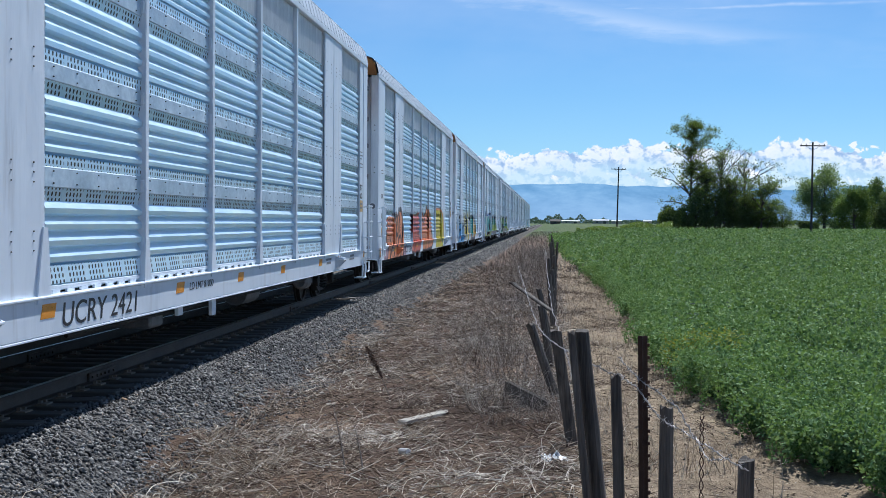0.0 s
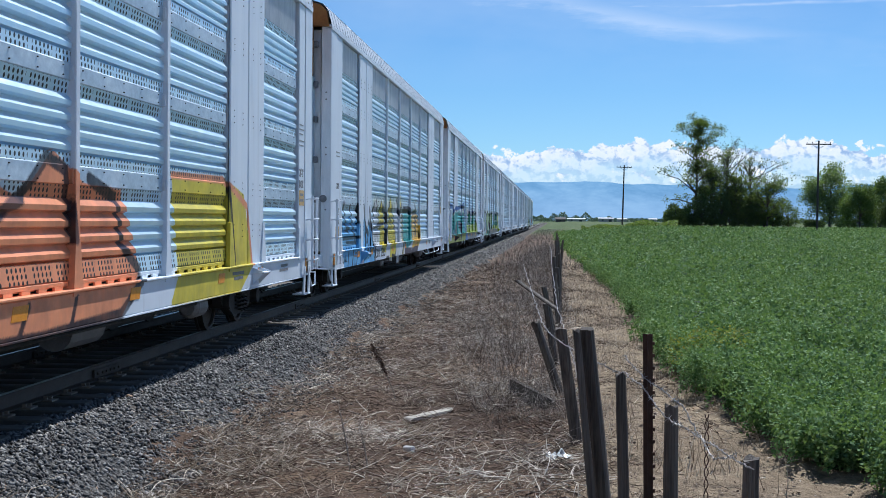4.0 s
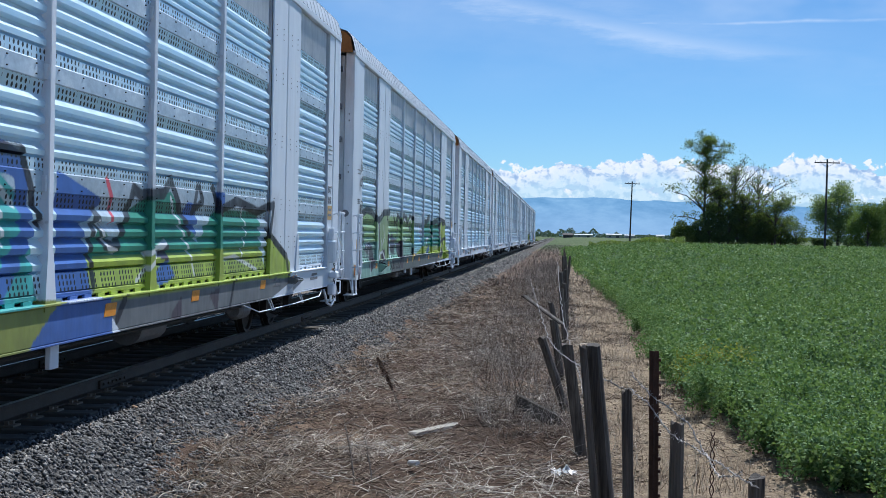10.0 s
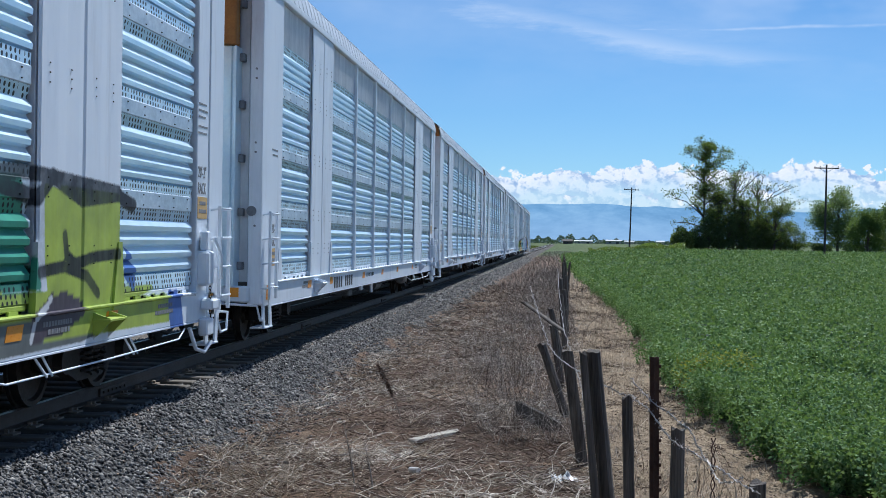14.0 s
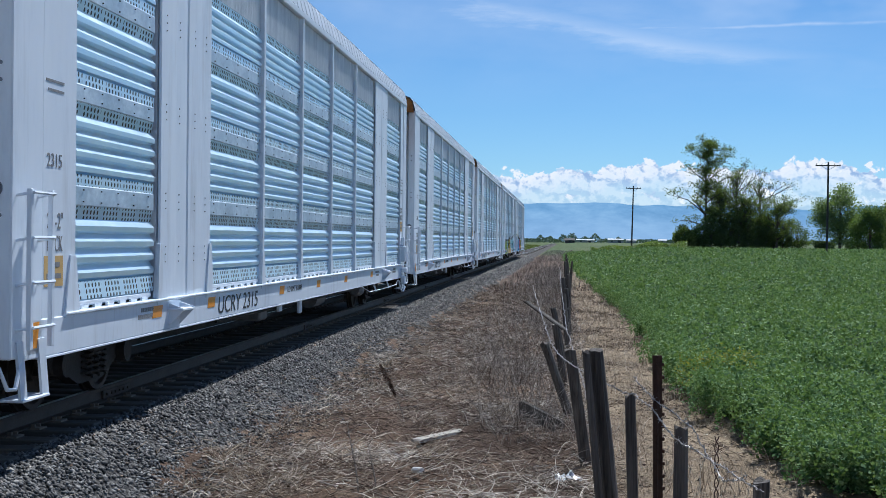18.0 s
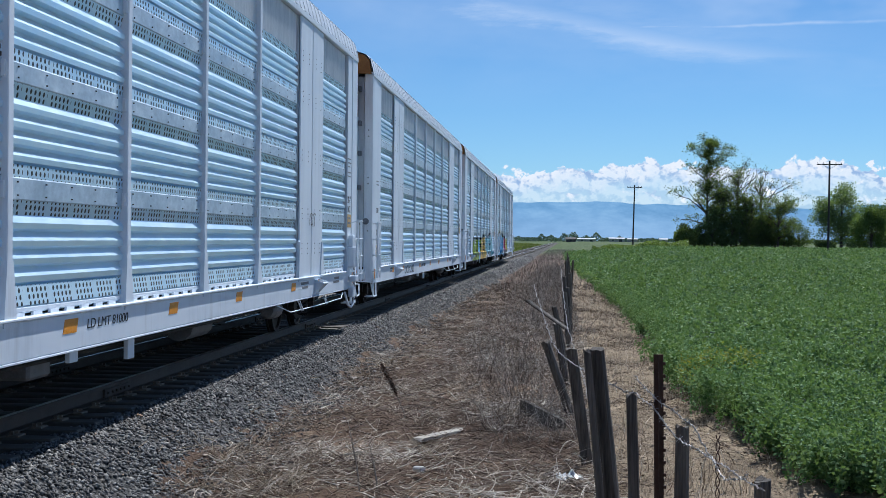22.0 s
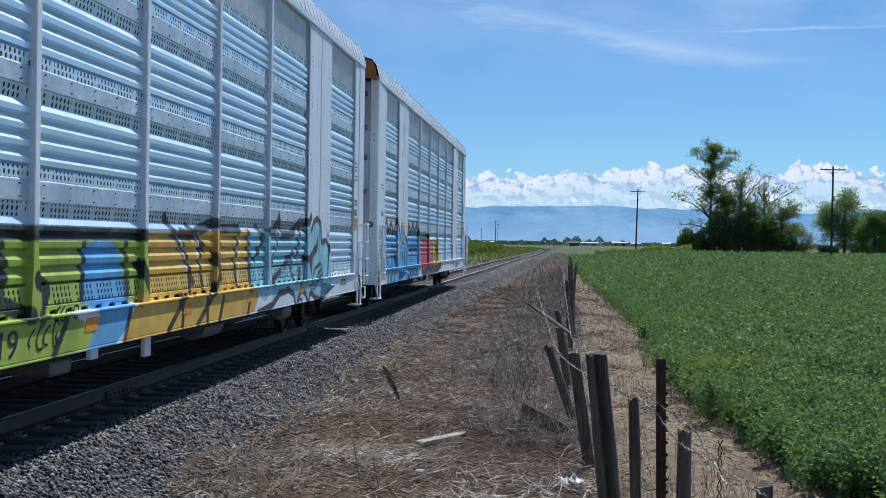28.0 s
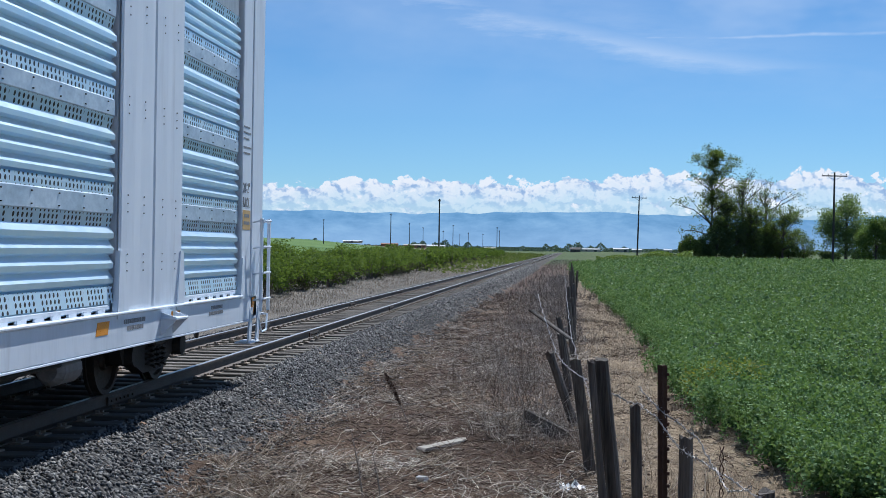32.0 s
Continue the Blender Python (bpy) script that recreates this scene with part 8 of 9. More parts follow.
# ---------- hedge and scrub beyond the track ----------
def make_scrub():
    mat = leafy("scrub_leaf", [(0.0, (0.018, 0.032, 0.008)), (0.45, (0.070, 0.115, 0.024)), (1.0, (0.19, 0.26, 0.06))], 0.75, 0.3, 0.12, 1.6, 0.5)
    dull = leafy("scrub_dead_leaf", [(0.0, (0.045, 0.040, 0.026)), (1.0, (0.15, 0.125, 0.10))], 0.85, 0.1, 0.1)
    twig = plain("scrub_twig", (0.08, 0.06, 0.05), (0.20, 0.17, 0.15), 5, 0.9, 0, 0.4)
    rr = random.Random(9)
    # The first shrubs, to about 44 m, are unseen additions that block low skylight.
    y, i = 17.0, 0
    while y < 345:
        for row in range(2):
            yy = y + rr.uniform(-1.0, 1.0)
            x = -13.25 - row * 2.8 - max(0.0, yy - 46) * 0.0145 + rr.uniform(-0.5, 0.5)
            h = rr.uniform(1.9, 2.5) + row * 0.25
            bush = empty("shrub", pose(x, yy, float(ground_z(x, yy))), "bushy green shrub in a row beyond the track, its near end added unseen", "shrub", "shrubs beyond the track")
            nr = np.random.default_rng(100 + i)
            i += 1
            near = yy < 115
            n = 600 if yy < 42 else 2200 if near else 800
            k = 13
            u = nr.normal(0, 1, (k, 3))
            u /= np.linalg.norm(u, axis=1, keepdims=True)
            cc = u * np.array([1.15, 1.45 if near else 1.9, 0.42 * h]) * nr.uniform(0.55, 1.0, (k, 1)) + np.array([0, 0, h * 0.48])
            cc[:, 2] = np.clip(cc[:, 2], 0.25, h * 0.86)
            j = nr.integers(0, k, n)
            c = cc[j] + np.clip(nr.normal(0, 1, (n, 3)), -1.8, 1.8) * np.array([0.25, 0.28, 0.18])
            c[:, 2] = np.clip(c[:, 2], 0.02, h * 1.1)
            V, F = leaf_cloud(c, (0.062 if near else 0.115) * nr.uniform(0.6, 1.4, n), nr, 0.2, 0.6)
            low = c[:, 2] < 0.55 + 0.35 * np.sin(c[:, 0] * 3 + i)
            dead = low & (nr.uniform(0, 1, n) < 0.75)
            sheet("crown", V, F, [mat, dull], bush, dead.astype(int))
            g = Geo()
            for q in range(9):
                p = cc[q]
                g.tube([(p[0] * 0.2, p[1] * 0.2, -0.1), (p[0] * 0.6, p[1] * 0.6, p[2] * 0.5), tuple(p)], [0.035, 0.025, 0.012], 5)
            tagged(g.done("branchwork", twig, bush), kind="stuff")
        y += 3.0 if y < 115 else 5.0


make_scrub()


# ---------- mountains and clouds far off ----------
def make_mountains():
    m = Mat("hazed_mountain_glow", 1.0, 0, 0.0)
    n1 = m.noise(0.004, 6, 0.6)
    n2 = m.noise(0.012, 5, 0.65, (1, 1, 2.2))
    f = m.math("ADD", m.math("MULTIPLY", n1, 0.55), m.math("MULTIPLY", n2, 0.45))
    # Distance haze is painted in: blue tones, paler towards the foot; the sheet glows.
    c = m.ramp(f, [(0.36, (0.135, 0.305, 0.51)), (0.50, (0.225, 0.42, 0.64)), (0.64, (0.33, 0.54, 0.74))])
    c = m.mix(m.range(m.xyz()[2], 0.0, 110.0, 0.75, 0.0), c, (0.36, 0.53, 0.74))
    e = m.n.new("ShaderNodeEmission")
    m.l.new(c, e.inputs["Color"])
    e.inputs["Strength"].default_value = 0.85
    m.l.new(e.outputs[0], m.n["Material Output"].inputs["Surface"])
    az = np.radians(np.linspace(-75, 75, 500))
    R = 4400.0
    hs = []
    for a in az:
        k = math.degrees(a)
        h = 124 + 12 * noise.noise((k * 0.16, 1.3, 0)) + 11 * noise.noise((k * 0.42, 4, 0)) + 5 * noise.noise((k * 1.1, 7, 0)) + 1.6 * noise.noise((k * 4.0, 9, 0)) - 0.3 * abs(k)
        hs.append(h)
    V, F = [], []
    rows = 6
    for i, a in enumerate(az):
        for j in range(rows):
            t = j / (rows - 1)
            rad = R - 300 * (1 - t)
            V.append((rad * math.sin(a), rad * math.cos(a), -20 + (hs[i] + 20) * t))
    for i in range(len(az) - 1):
        for j in range(rows - 1):
            F.append((i * rows + j, (i + 1) * rows + j, (i + 1) * rows + j + 1, i * rows + j + 1))
    tagged(sheet("mountain_backdrop", V, F, m.mat), "self-lit mountain range on the horizon, blue haze in its colour", "mountains", kind="structure")


make_mountains()


def make_clouds():
    """A self-lit shell of cumulus low over the mountains and thin cirrus above."""
    R = 4700.0
    m = Mat("clouds", 1.0, 0, 0.0)
    q = m.xyz()
    az = m.math("ARCTAN2", q[0], q[1])                # radians, right of the track's line
    el = m.math("DIVIDE", q[2], R)                    # about radians up
    cmb = m.n.new("ShaderNodeCombineXYZ")
    m.l.new(az, cmb.inputs[0])
    m.l.new(el, cmb.inputs[1])
    def tex(scale, detail, rough=0.55, sy=1.0, shift=0.0, rot=0.0):
        mp = m.n.new("ShaderNodeMapping")
        mp.inputs["Scale"].default_value = (1, sy, 1)
        mp.inputs["Location"].default_value = (shift, shift, 0)
        mp.inputs["Rotation"].default_value = (0, 0, rot)
        m.l.new(cmb.outputs[0], mp.inputs["Vector"])
        k = m.n.new("ShaderNodeTexNoise")
        k.inputs["Scale"].default_value, k.inputs["Detail"].default_value, k.inputs["Roughness"].default_value = scale, detail, rough
        m.l.new(mp.outputs[0], k.inputs["Vector"])
        return k.outputs["Fac"]
    def cells(scale, shift=(0.0, 0.0)):
        mp = m.n.new("ShaderNodeMapping")
        mp.inputs["Scale"].default_value = (1, 1.25, 1)
        mp.inputs["Location"].default_value = (shift[0], shift[1], 0)
        m.l.new(cmb.outputs[0], mp.inputs["Vector"])
        wob = m.n.new("ShaderNodeTexNoise")
        wob.inputs["Scale"].default_value, wob.inputs["Detail"].default_value = 60, 3
        m.l.new(mp.outputs[0], wob.inputs["Vector"])
        mixv = m.n.new("ShaderNodeVectorMath")
        mixv.operation = "MULTIPLY_ADD"
        m.l.new(wob.outputs["Color"], mixv.inputs[0])
        mixv.inputs[1].default_value = (0.012, 0.012, 0)
        m.l.new(mp.outputs[0], mixv.inputs[2])
        k = m.n.new("ShaderNodeTexVoronoi")
        k.feature = "SMOOTH_F1"
        k.inputs["Smoothness"].default_value = 0.35
        k.inputs["Scale"].default_value = scale
        k.inputs["Detail"].default_value = 3.0
        k.inputs["Roughness"].default_value = 0.55
        k.inputs["Lacunarity"].default_value = 2.1
        m.l.new(mixv.outputs[0], k.inputs["Vector"])
        return k.outputs["Distance"]
    puff = cells(62)
    lit = cells(62, (-0.0022, -0.0036))
    big = tex(9, 2, 0.5, 0.02, 3.0)
    # the bank is a little higher ahead and to the right than to the left
    ridge = m.range(az, -0.25, 0.05, 0.057, 0.065)
    top = m.math("ADD", ridge, m.math("MULTIPLY", m.math("SUBTRACT", big, 0.5), 0.034))
    top = m.math("ADD", top, m.math("MULTIPLY", m.math("SUBTRACT", 0.42, puff), 0.0125))
    depth = m.math("SUBTRACT", top, el)
    body = m.range(depth, 0.0, 0.0016)
    wisps = tex(30, 6, 0.6, 2.4, 7.0)
    inner = m.range(depth, 0.004, 0.035, 1.0, 0.0)
    holes = m.math("MAXIMUM", inner, m.range(m.math("ADD", wisps, m.math("MULTIPLY", m.math("SUBTRACT", 0.4, puff), 0.5)), 0.32, 0.46, 0.55, 1.0))
    cum = m.math("MULTIPLY", body, holes)
    # Offset cells imitate sun on the puffs; deeper parts are coloured as shaded.
    emboss = m.math("MULTIPLY", m.math("SUBTRACT", lit, puff), 2.6)
    shade = m.math("SUBTRACT", m.math("ADD", m.range(depth, 0.0, 0.04, 0.10, 0.52), m.math("MULTIPLY", m.math("SUBTRACT", wisps, 0.45), 1.25)), emboss)
    ccol = m.ramp(shade, [(0.0, (1.0, 0.985, 0.96)), (0.3, (0.86, 0.89, 0.93)), (0.6, (0.60, 0.70, 0.83)), (1.0, (0.40, 0.54, 0.75))])
    # cirrus: a long brush stroke sinking from the upper left, fanning out faintly to the right
    ci = tex(7.0, 7, 0.65, 5.0, 1.0, 0.22)
    ci2 = tex(3.0, 5, 0.6, 2.4, 5.0, 0.2)
    line = m.math("ADD", 0.160, m.math("MULTIPLY", m.math("MAXIMUM", m.math("SUBTRACT", 0.03, az), 0.0), 0.235))
    line = m.math("SUBTRACT", line, m.math("MULTIPLY", m.math("MAXIMUM", m.math("SUBTRACT", az, 0.03), 0.0), 0.16))
    off = m.math("SUBTRACT", m.math("ADD", el, m.math("MULTIPLY", m.math("SUBTRACT", ci, 0.5), 0.030)), line)
    stroke = m.math("MAXIMUM", m.range(m.math("ABSOLUTE", off), 0.016, 0.0), m.math("MULTIPLY", m.range(m.math("ABSOLUTE", m.math("SUBTRACT", off, 0.016)), 0.05, 0.0), 0.45))
    stroke = m.math("MULTIPLY", stroke, m.range(ci, 0.32, 0.68, 0.15, 0.85))
    stroke = m.math("MULTIPLY", stroke, m.range(az, 0.03, 0.22, 0.75, 0.22))
    veil = m.math("MULTIPLY", m.range(ci2, 0.42, 0.72), m.math("MULTIPLY", m.range(el, 0.10, 0.20, 0.02, 0.50), m.range(az, -0.12, 0.2, 0.7, 1.5)))
    cir = m.math("MAXIMUM", stroke, veil)
    trail = m.range(m.math("ABSOLUTE", m.math("SUBTRACT", el, m.math("ADD", 0.1635, m.math("MULTIPLY", m.math("SUBTRACT", tex(20, 3), 0.5), 0.004)))), 0.0022, 0.0)
    trail = m.math("MULTIPLY", m.math("MULTIPLY", trail, m.range(az, -0.02, 0.05)), m.range(tex(14, 4, 0.6, 1, 4.0), 0.35, 0.65, 0.12, 0.6))
    thin = m.math("MAXIMUM", cir, trail)
    alpha = m.math("MAXIMUM", cum, thin)
    e = m.n.new("ShaderNodeEmission")
    m.l.new(m.mix(cum, (0.84, 0.90, 0.98), ccol), e.inputs["Color"])
    e.inputs["Strength"].default_value = 0.80
    t = m.n.new("ShaderNodeBsdfTransparent")
    x = m.n.new("ShaderNodeMixShader")
    m.l.new(alpha, x.inputs[0])
    m.l.new(t.outputs[0], x.inputs[1])
    m.l.new(e.outputs[0], x.inputs[2])
    m.l.new(x.outputs[0], m.n["Material Output"].inputs["Surface"])
    azs = np.linspace(-math.pi, math.pi, 121)
    V, F = [], []
    zs = [-20, 200, 700, 1400, 2200]
    for a in azs:
        for zz in zs:
            V.append((R * math.sin(a), R * math.cos(a), zz))
    k = len(zs)
    for i in range(len(azs) - 1):
        for j in range(k - 1):
            F.append((i * k + j, (i + 1) * k + j, (i + 1) * k + j + 1, i * k + j + 1))
    tagged(sheet("cloud_backdrop", V, F, m.mat), "white cumulus bank and thin cirrus in a blue sky", "clouds", kind="structure")


make_clouds()


# ---------- litter on the verge ----------
def weathered_board(x, y, ln, w, t, rz, ry, mat, label, seed):
    r = random.Random(seed)
    g = Geo()
    n = 6
    prof = [(-w / 2, 0.0), (-w / 2 + 0.006, t), (w * 0.1, t * r.uniform(0.85, 1.1)), (w / 2 - 0.004, t), (w / 2, 0.0)]
    rows = []
    for k in range(n + 1):
        u = -ln / 2 + ln * k / n + (r.uniform(-0.04, 0.04) if k in (0, n) else 0)
        rows.append([(u + (r.uniform(-0.03, 0.03) if k in (0, n) else 0), p * r.uniform(0.9, 1.05), q) for p, q in prof])
    m = len(prof)
    v = [p for row in rows for p in row]
    f = [(k * m + i, k * m + (i + 1) % m, (k + 1) * m + (i + 1) % m, (k + 1) * m + i) for k in range(n) for i in range(m)]
    f += [tuple(range(m))[::-1], tuple(n * m + i for i in range(m))]
    g.add(v, f)
    ob = g.done("broken_board", mat)
    ob.matrix_basis = pose(x, y, float(ground_z(x, y)) + lump(x, y) + 0.005, 0, ry, rz)
    return tagged(ob, label, "board")


PALE_WOOD = plain("bleached_wood", (0.24, 0.21, 0.17), (0.50, 0.46, 0.40), 4, 0.85, 0, 0.6, 30, (0.1, 1, 1))
weathered_board(-0.26, 15.9, 1.15, 0.07, 0.16, -62, 6, WEATHERED, "dark weathered plank lying by the fence", 1)
weathered_board(-1.42, 15.15, 1.05, 0.15, 0.035, 62, 0, PALE_WOOD, "bleached splintered board on the straw", 2)
weathered_board(-1.80, 14.0, 1.15, 0.10, 0.03, 70, 0, PALE_WOOD, "bleached splintered board on the straw", 3)
weathered_board(-2.1, 13.9, 0.7, 0.05, 0.02, 40, 2, PALE_WOOD, "bleached splinter of wood on the straw", 4)


def make_tube_litter():
    g = Geo()
    g.tube([(-0.11, 0, 0.03), (-0.10, 0, 0.03), (0.09, 0, 0.03), (0.11, 0, 0.03)], [0.026, 0.03, 0.03, 0.02], 12)
    ob = g.done("discarded_carton", plain("white_card", (0.62, 0.58, 0.54), (0.78, 0.76, 0.73), 14, 0.6, 0, 0.2))
    ob.matrix_basis = pose(-1.36, 12.3, float(ground_z(-1.36, 12.3)) + lump(-1.36, 12.3) + 0.04, 0, 8, 118)
    tagged(ob, "white rolled carton lying on dry grass", "litter")
    # crumpled white bag
    r = np.random.default_rng(5)
    n = 9
    V, F = [], []
    for i in range(n):
        for j in range(n):
            V.append(((i / (n - 1) - 0.5) * 0.22 + r.normal(0, 0.012), (j / (n - 1) - 0.5) * 0.18 + r.normal(0, 0.012), 0.03 + abs(r.normal(0, 0.035))))
    for i in range(n - 1):
        for j in range(n - 1):
            F.append((i * n + j, (i + 1) * n + j, (i + 1) * n + j + 1, i * n + j + 1))
    ob = sheet("plastic_bag", V, F, plain("white_plastic", (0.36, 0.39, 0.42), (0.56, 0.58, 0.60), 18, 0.35, 0, 0.1))
    ob.matrix_basis = pose(0.08, 12.5, float(ground_z(0.08, 12.5)) + lump(0.08, 12.5) + 0.03, 0, 0, 20)
    tagged(ob, "crumpled white plastic bag on the ground", "litter")
    # pale scraps on the verge
    r2 = random.Random(12)
    for (x, y) in ((-3.5, 21.5), (-3.1, 17.6), (-2.4, 19.2), (-0.7, 24.0), (-2.0, 27.0), (-3.6, 12.2), (-4.0, 11.0), (-2.8, 16.5), (-2.2, 13.8), (-3.0, 14.6), (-2.6, 12.9), (-1.1, 17.9), (-0.4, 18.6), (-3.7, 25.4), (-2.9, 22.6)):
        g = Geo()
        a, b, c = r2.uniform(0.03, 0.09), r2.uniform(0.02, 0.045), r2.uniform(0.012, 0.03)
        g.add([(-a, -b, 0), (a, -b * 0.7, 0), (a * 0.8, b, 0), (-a * 0.6, b * 0.8, 0), (-a * 0.8, -b * 0.6, c), (a * 0.7, -b * 0.5, c * 1.3), (a * 0.6, b * 0.6, c), (-a * 0.5, b * 0.6, c * 0.8)],
              [(0, 1, 2, 3), (4, 5, 6, 7), (0, 1, 5, 4), (1, 2, 6, 5), (2, 3, 7, 6), (3, 0, 4, 7)])
        ob = g.done("pale_stone", PALE_WOOD)
        ob.matrix_basis = pose(x, y, float(ground_z(x, y)) + lump(x, y) + 0.035, r2.uniform(-10, 10), r2.uniform(-10, 10), r2.uniform(0, 180))
        tagged(ob, "pale flat stone lying on the verge", "stone", "pale stones on the verge")


make_tube_litter()


def dock_weed(x, y, h, lean_x, lean_y, seed, head=True, label="dead brown dock stalk with a dense seed head"):
    """A single dry stalk with a rough seed head."""
    nr = np.random.default_rng(seed)
    z = float(ground_z(x, y)) + lump(x, y)
    w = empty("dead_weed", pose(x, y, z), label, "weed")
    g = Geo()
    pts = [(lean_x * t ** 1.2, lean_y * t, h * t) for t in np.linspace(0, 1, 7)]
    g.tube([(0, 0, -0.05)] + pts[1:], [0.008, 0.0075, 0.007, 0.006, 0.005, 0.004, 0.003], 6)
    for k in range(10):
        t = nr.uniform(0.2, 0.95)
        p = Vector((lean_x * t ** 1.2, lean_y * t, h * t))
        d = Vector((nr.normal(), nr.normal(), abs(nr.normal()) + 0.3)).normalized() * nr.uniform(0.05, 0.16)
        g.tube([p, p + d], [0.003, 0.0015], 4)
    g.done("stalk", STALK, w)
    if head:
        n = 900
        t = nr.uniform(0.45, 1.0, n)
        c = np.stack([lean_x * t ** 1.2, lean_y * t, h * t], -1) + nr.normal(0, 1, (n, 3)) * (0.020 * np.sin(np.pi * np.clip((t - 0.42) / 0.62, 0, 1)))[:, None]
        V, F = leaf_cloud(c, nr.uniform(0.006, 0.014, n), nr, 0.0, 0.7)
        sheet("seed_head", V, F, tone_mat("dock_seed", [(0.0, (0.05, 0.028, 0.02)), (0.6, (0.12, 0.075, 0.05)), (1.0, (0.22, 0.15, 0.11))]), w)


dock_weed(-2.0, 16.6, 0.75, -0.36, 0.1, 1)
dock_weed(-1.82, 11.6, 0.62, -0.13, 0.1, 2, False, "thin bare dead stalk")
dock_weed(-1.66, 11.6, 0.42, -0.1, 0.1, 3, False, "thin bare dead stalk")
dock_weed(-1.2, 26.0, 1.0, 0.15, 0.0, 5, False, "tall thin dead stalk")
dock_weed(-0.7, 22.5, 1.05, 0.2, 0.0, 6, False, "tall thin dead stalk")

# a post fallen against the fence
tagged(fence_post(0.05, 19.4, 0.66, -0.55, 19.8, 0.80, 0.10, seed=77), "fallen weathered rail leaning on the fence", "fence rail")


def chain_piece(x, y, z_top, z_foot):
    """A hanging stretch of twisted rusty wire."""
    g = Geo()
    for s in (0, math.pi):
        pts = [(x + 0.014 * math.cos(k * 0.9 + s), y + 0.014 * math.sin(k * 0.9 + s), z_top + (z_foot - z_top) * k / 40) for k in range(41)]
        g.tube(pts, 0.004, 5)
    tagged(g.done("twisted_wire", RUST_STEEL), "hanging length of rusty twisted wire", "wire")


chain_piece(1.06, 8.9, 0.42, -0.5)


# ---------- growth along the far end of the crop ----------
def make_far_edge():
    r = np.random.default_rng(17)
    n = 9000
    y = r.uniform(FIELD_END, FIELD_END + 9, n)
    x = r.uniform(0.022, 0.095, n) * y
    h = (0.5 + 0.9 * np.abs(np.sin(x * 0.55)) * np.abs(np.sin(x * 0.21 + 1))) * r.uniform(0.05, 1, n)
    V, F = leaf_cloud(np.stack([x, y, ground_z(x, y) + 0.2 + h], -1), r.uniform(0.1, 0.22, n), r, 0.0, 0.5)
    tagged(sheet("field_edge_weeds", V, F, leafy("tall_weed_leaf", [(0.0, (0.06, 0.09, 0.025)), (0.5, (0.13, 0.19, 0.06)), (1.0, (0.25, 0.32, 0.12))], 0.6, 0.35)), "tall light green weeds at the end of the field", "weeds", kind="stuff")
    # distant woods: low uneven crowns along the valley, blue haze put into the leaf colour
    n = 26000
    a = r.uniform(-0.30, 0.34, n)
    y = r.uniform(1250, 1700, n)
    crown = 3.6 + 3.4 * np.clip(np.sin(a * 310) * 0.7 + np.sin(a * 57 + 1) + np.sin(a * 731 + 2) * 0.6, 0, 2)
    z = 0.2 + r.uniform(0, 1, n) * crown * (y / 1400)
    V, F = leaf_cloud(np.stack([a * y, y, z], -1), r.uniform(0.6, 1.3, n), r, 0.0, 0.8)
    tagged(sheet("distant_woods", V, F, leafy("hazed_distant_leaf", [(0.0, (0.05, 0.085, 0.085)), (1.0, (0.11, 0.165, 0.15))], 0.8, 0.1)), "distant line of woods with blue haze in its dark green", "woods", kind="stuff")


make_far_edge()


def make_trackside_weeds():
    """Low green and dry growth along the far stretch of the line."""
    r = np.random.default_rng(23)
    n = 9000
    y = 120 + 420 * r.uniform(0, 1, n) ** 1.2
    x = r.uniform(-24, -9.0, n)
    h = (0.25 + 0.6 * np.abs(np.sin(x * 0.9 + y * 0.13)) * np.abs(np.sin(y * 0.31 - x))) * r.uniform(0.1, 1, n) * np.where(x > -5, 0.6, 1)
    V, F = leaf_cloud(np.stack([x, y, ground_z(x, y) + h], -1), r.uniform(0.08, 0.2, n) * (1 + y / 400), r, 0.2, 0.5)
    tagged(sheet("trackside_weeds", V, F, leafy("trackside_leaf", [(0.0, (0.05, 0.06, 0.02)), (0.5, (0.11, 0.125, 0.045)), (1.0, (0.22, 0.19, 0.10))], 0.8, 0.25, 0.1)), "low green and dry weeds along the line", "weeds", kind="stuff")


make_trackside_weeds()


# ---------- far buildings ----------
TIN_ROOF = plain("pale_metal_roof", (0.56, 0.57, 0.58), (0.72, 0.73, 0.74), 0.5, 0.9, 0.0, 0.1, spec=0.08)
TAN_WALL = plain("tan_cladding", (0.36, 0.34, 0.29), (0.46, 0.44, 0.38), 0.4, 0.8, 0, 0.1)
DARK_WALL = plain("dark_barn_boards", (0.05, 0.045, 0.045), (0.10, 0.09, 0.085), 0.5, 0.85, 0, 0.1)
RED_WALL = plain("red_brown_cladding", (0.20, 0.09, 0.06), (0.30, 0.15, 0.10), 0.5, 0.8, 0, 0.1)
PANE = plain("dark_window", (0.02, 0.025, 0.03), (0.05, 0.06, 0.07), 1.0, 0.15, 0, 0.0)


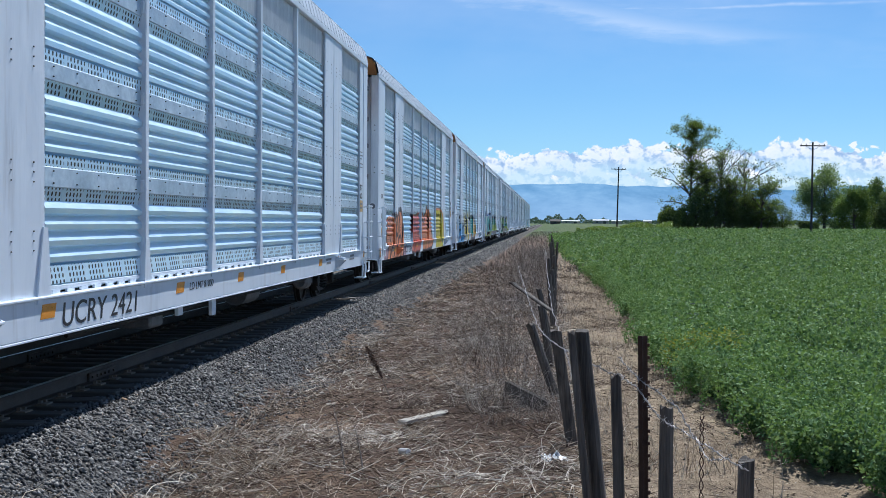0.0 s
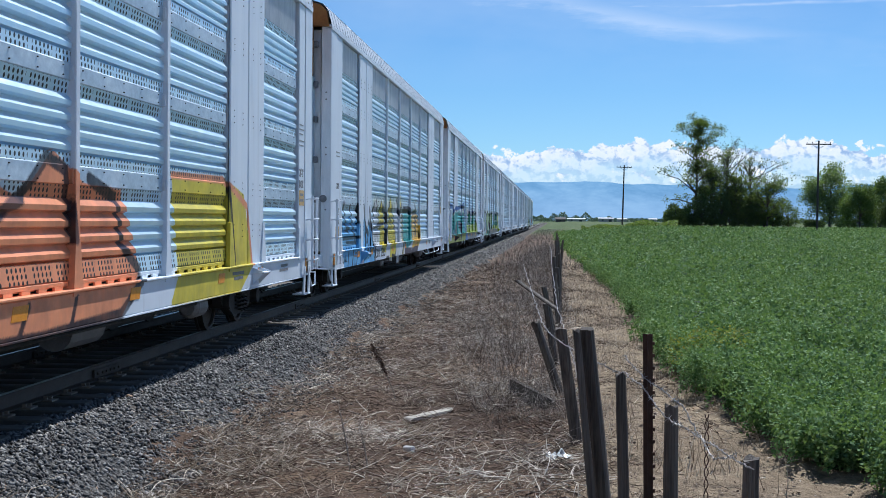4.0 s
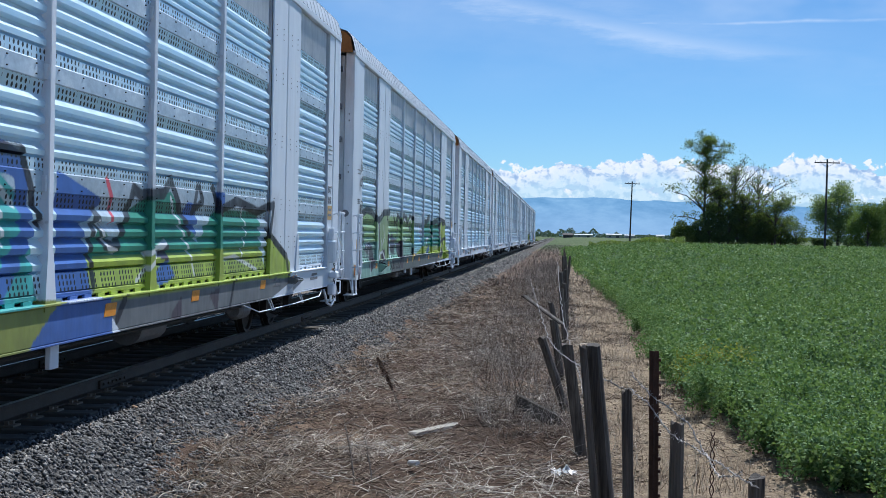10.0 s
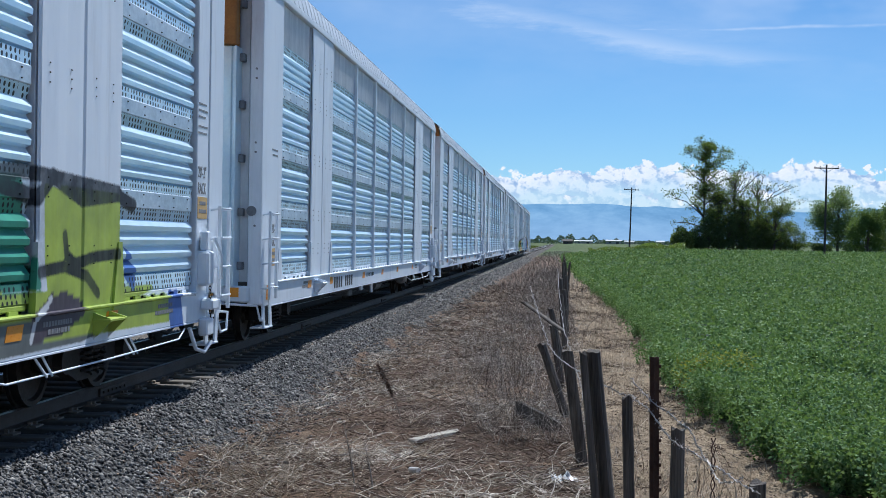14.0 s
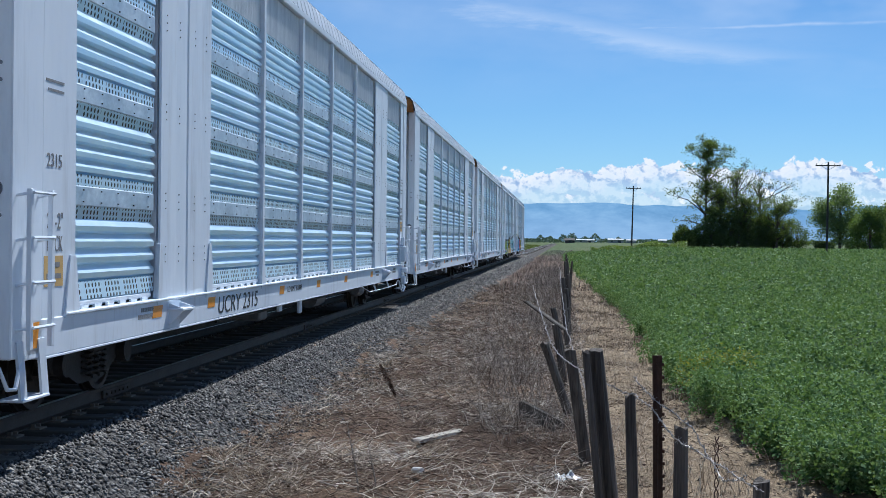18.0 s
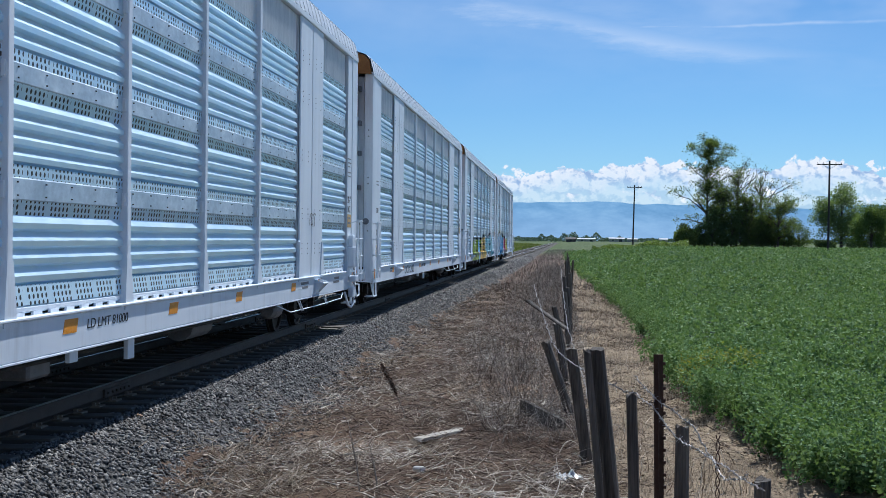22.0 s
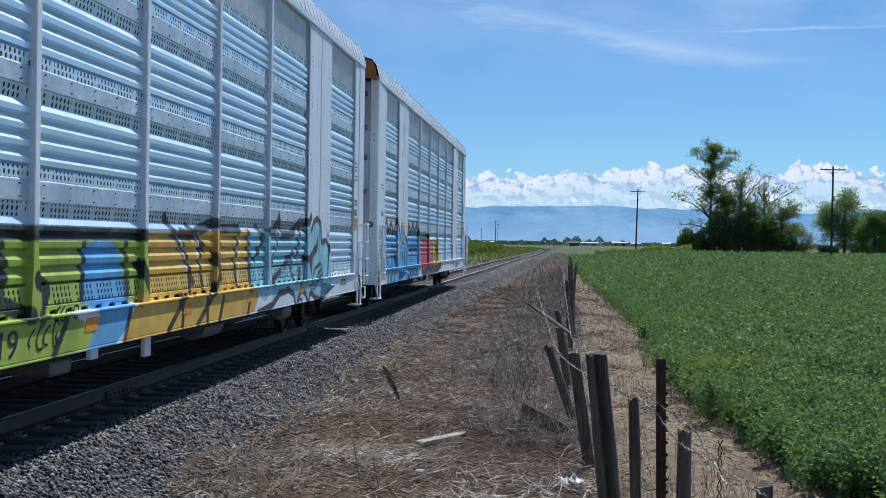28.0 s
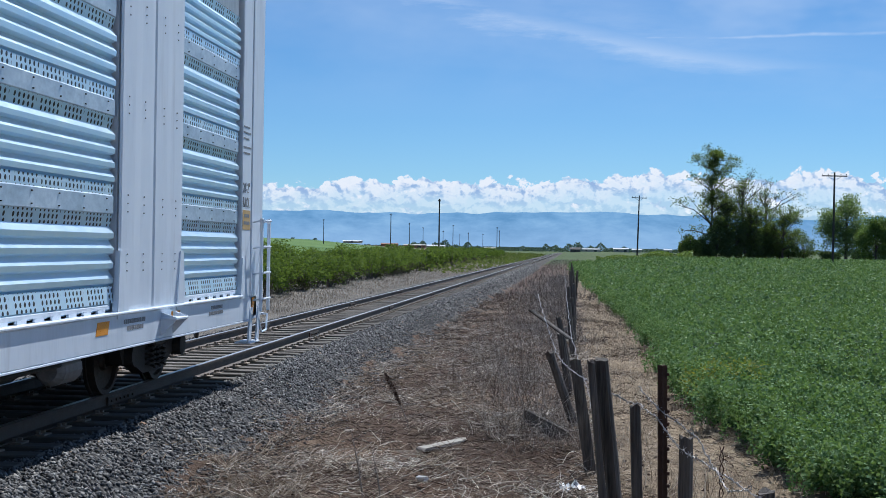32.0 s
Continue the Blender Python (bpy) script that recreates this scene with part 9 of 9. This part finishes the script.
def farm_building(az_k, y, w, d, h, wall, roof, label, rise=1.2, name="farm_building", lift=0.0):
    x = at(az_k, y)
    b = empty(name, pose(x, y, float(ground_z(x, y)) - 0.2 + lift), label, "building")
    g = Geo()
    g.box(-w / 2, w / 2, -d / 2, d / 2, 0, h, 0.02)
    g.done("wall", wall, b)
    g = Geo()
    g.prism([(-d / 2 - 0.5, h), (0, h + rise), (d / 2 + 0.5, h), (d / 2 + 0.5, h + 0.15), (0, h + rise + 0.2), (-d / 2 - 0.5, h + 0.15)], "x", -w / 2 - 0.4, w / 2 + 0.4)
    g.done("roof", roof, b)
    k = max(1, int(w / 7))
    for i in range(k):
        u = -w / 2 + w * (i + 0.5) / k
        g = Geo()
        if i % 2:
            g.box(u - 1.4, u + 1.4, -d / 2 - 0.06, -d / 2 + 0.02, 0.05, min(3.0, h - 0.5), 0.01)
            g.done("door", PANE, b)
        else:
            g.box(u - 0.9, u + 0.9, -d / 2 - 0.05, -d / 2 + 0.02, h * 0.4, h * 0.4 + 1.1, 0.01)
            g.done("window", PANE, b)


farm_building(40.5, 1200, 14, 9, 3.0, TAN_WALL, TIN_ROOF, "long tan farm shed with a pale metal roof", 1.0)
farm_building(52.5, 1220, 9, 8, 2.6, TAN_WALL, TIN_ROOF, "tan farm shed with a pale metal roof", 0.9)
farm_building(17.5, 1240, 17, 8, 2.4, TAN_WALL, TIN_ROOF, "low farm shed with a pale metal roof", 0.8)
farm_building(5.5, 1180, 9, 8, 2.6, DARK_WALL, DARK_WALL, "dark weathered wooden barn", 1.8)
farm_building(76.0, 1160, 7, 7, 2.6, TAN_WALL, TIN_ROOF, "small white-roofed farm house", 1.2)
farm_building(252.0, 300, 12, 9, 3.2, TAN_WALL, TIN_ROOF, "white farm house among the trees", 1.8)
for az_, y_, w_, h_, wall_, roof_, label_ in ((-168.0, 880, 12, 1.2, TAN_WALL, TIN_ROOF, "low white-roofed shed on the rise"), (-139.0, 900, 11, 2.6, RED_WALL, RED_WALL, "red-brown shed beyond the shrubs"), (-119.0, 930, 15, 2.2, RED_WALL, TAN_WALL, "low red-brown shed beyond the shrubs"), (-106.0, 960, 20, 2.0, TAN_WALL, TIN_ROOF, "long low pale-roofed shed beyond the shrubs"), (-60.0, 980, 9, 2.4, TAN_WALL, TAN_WALL, "small tan shed by the line")):
    farm_building(az_, y_, w_, 8, h_, wall_, roof_, label_, 0.7, lift=(4.6 if az_ < -150 else 1.6 if az_ < -100 else 0.0))

# rising field and bare slope to the left of the track
def make_rise():
    m = Mat("rising_field", 0.95, 0, 0.2)
    n1, n2 = m.noise(0.02, 4), m.noise(0.6, 4)
    f = m.math("ADD", m.math("MULTIPLY", n1, 0.6), m.math("MULTIPLY", n2, 0.4))
    y = m.xyz()[1]
    green = m.ramp(f, [(0.35, (0.07, 0.14, 0.03)), (0.65, (0.14, 0.22, 0.06))])
    tan = m.ramp(f, [(0.35, (0.19, 0.16, 0.10)), (0.65, (0.28, 0.23, 0.15))])
    m.color(m.mix(m.range(m.math("ADD", y, m.math("MULTIPLY", n1, 200.0)), 720, 860), green, tan))
    m.bump(n2, 0.5, 0.3)
    ys = np.r_[np.linspace(90, 400, 30), np.linspace(420, 1100, 30)]
    ks = np.linspace(0, 1, 40)
    V, F = [], []
    for y_ in ys:
        for k in ks:
            x = -27 - y_ * 0.045 - k * (y_ * 0.75)
            up = min(1.0, (y_ - 90) / 500) * min(1.0, k / 0.15)
            V.append((x, y_, -0.5 + 7.5 * up * min(1, 0.5 + k) + noise.noise((x * 0.01, y_ * 0.01, 2)) * 1.2 * up))
    for i in range(len(ys) - 1):
        for j in range(len(ks) - 1):
            F.append((i * 40 + j, (i + 1) * 40 + j, (i + 1) * 40 + j + 1, i * 40 + j + 1))
    tagged(sheet("rising_field", V, F, m.mat, smooth=True), "gently rising green field with a bare tan slope", "field", kind="structure")


make_rise()

# poles along the far side of the track
for az_k, up, y in ((-191.4, 21.4, 520), (-138.2, 26.5, 400), (-123.4, 19.2, 560), (-112.7, 16.2, 660), (-89.3, 18.3, 560), (-77.3, 12.4, 820), (-55.0, 17.1, 560), (-53.2, 14.5, 660), (-66.0, 11.5, 900), (-97.0, 13.5, 760), (-84.0, 11.0, 960)):
    top_z = EYE_Z + up / 1000 * y
    power_pole(at(az_k, y), y, top_z + 0.3, 0.0, 0.9, ground=-0.3)
power_pole(at(-100.2, 250), 250, EYE_Z + 0.0384 * 250 + 0.3, 0.0, 0.5, ground=-0.3)

motions()
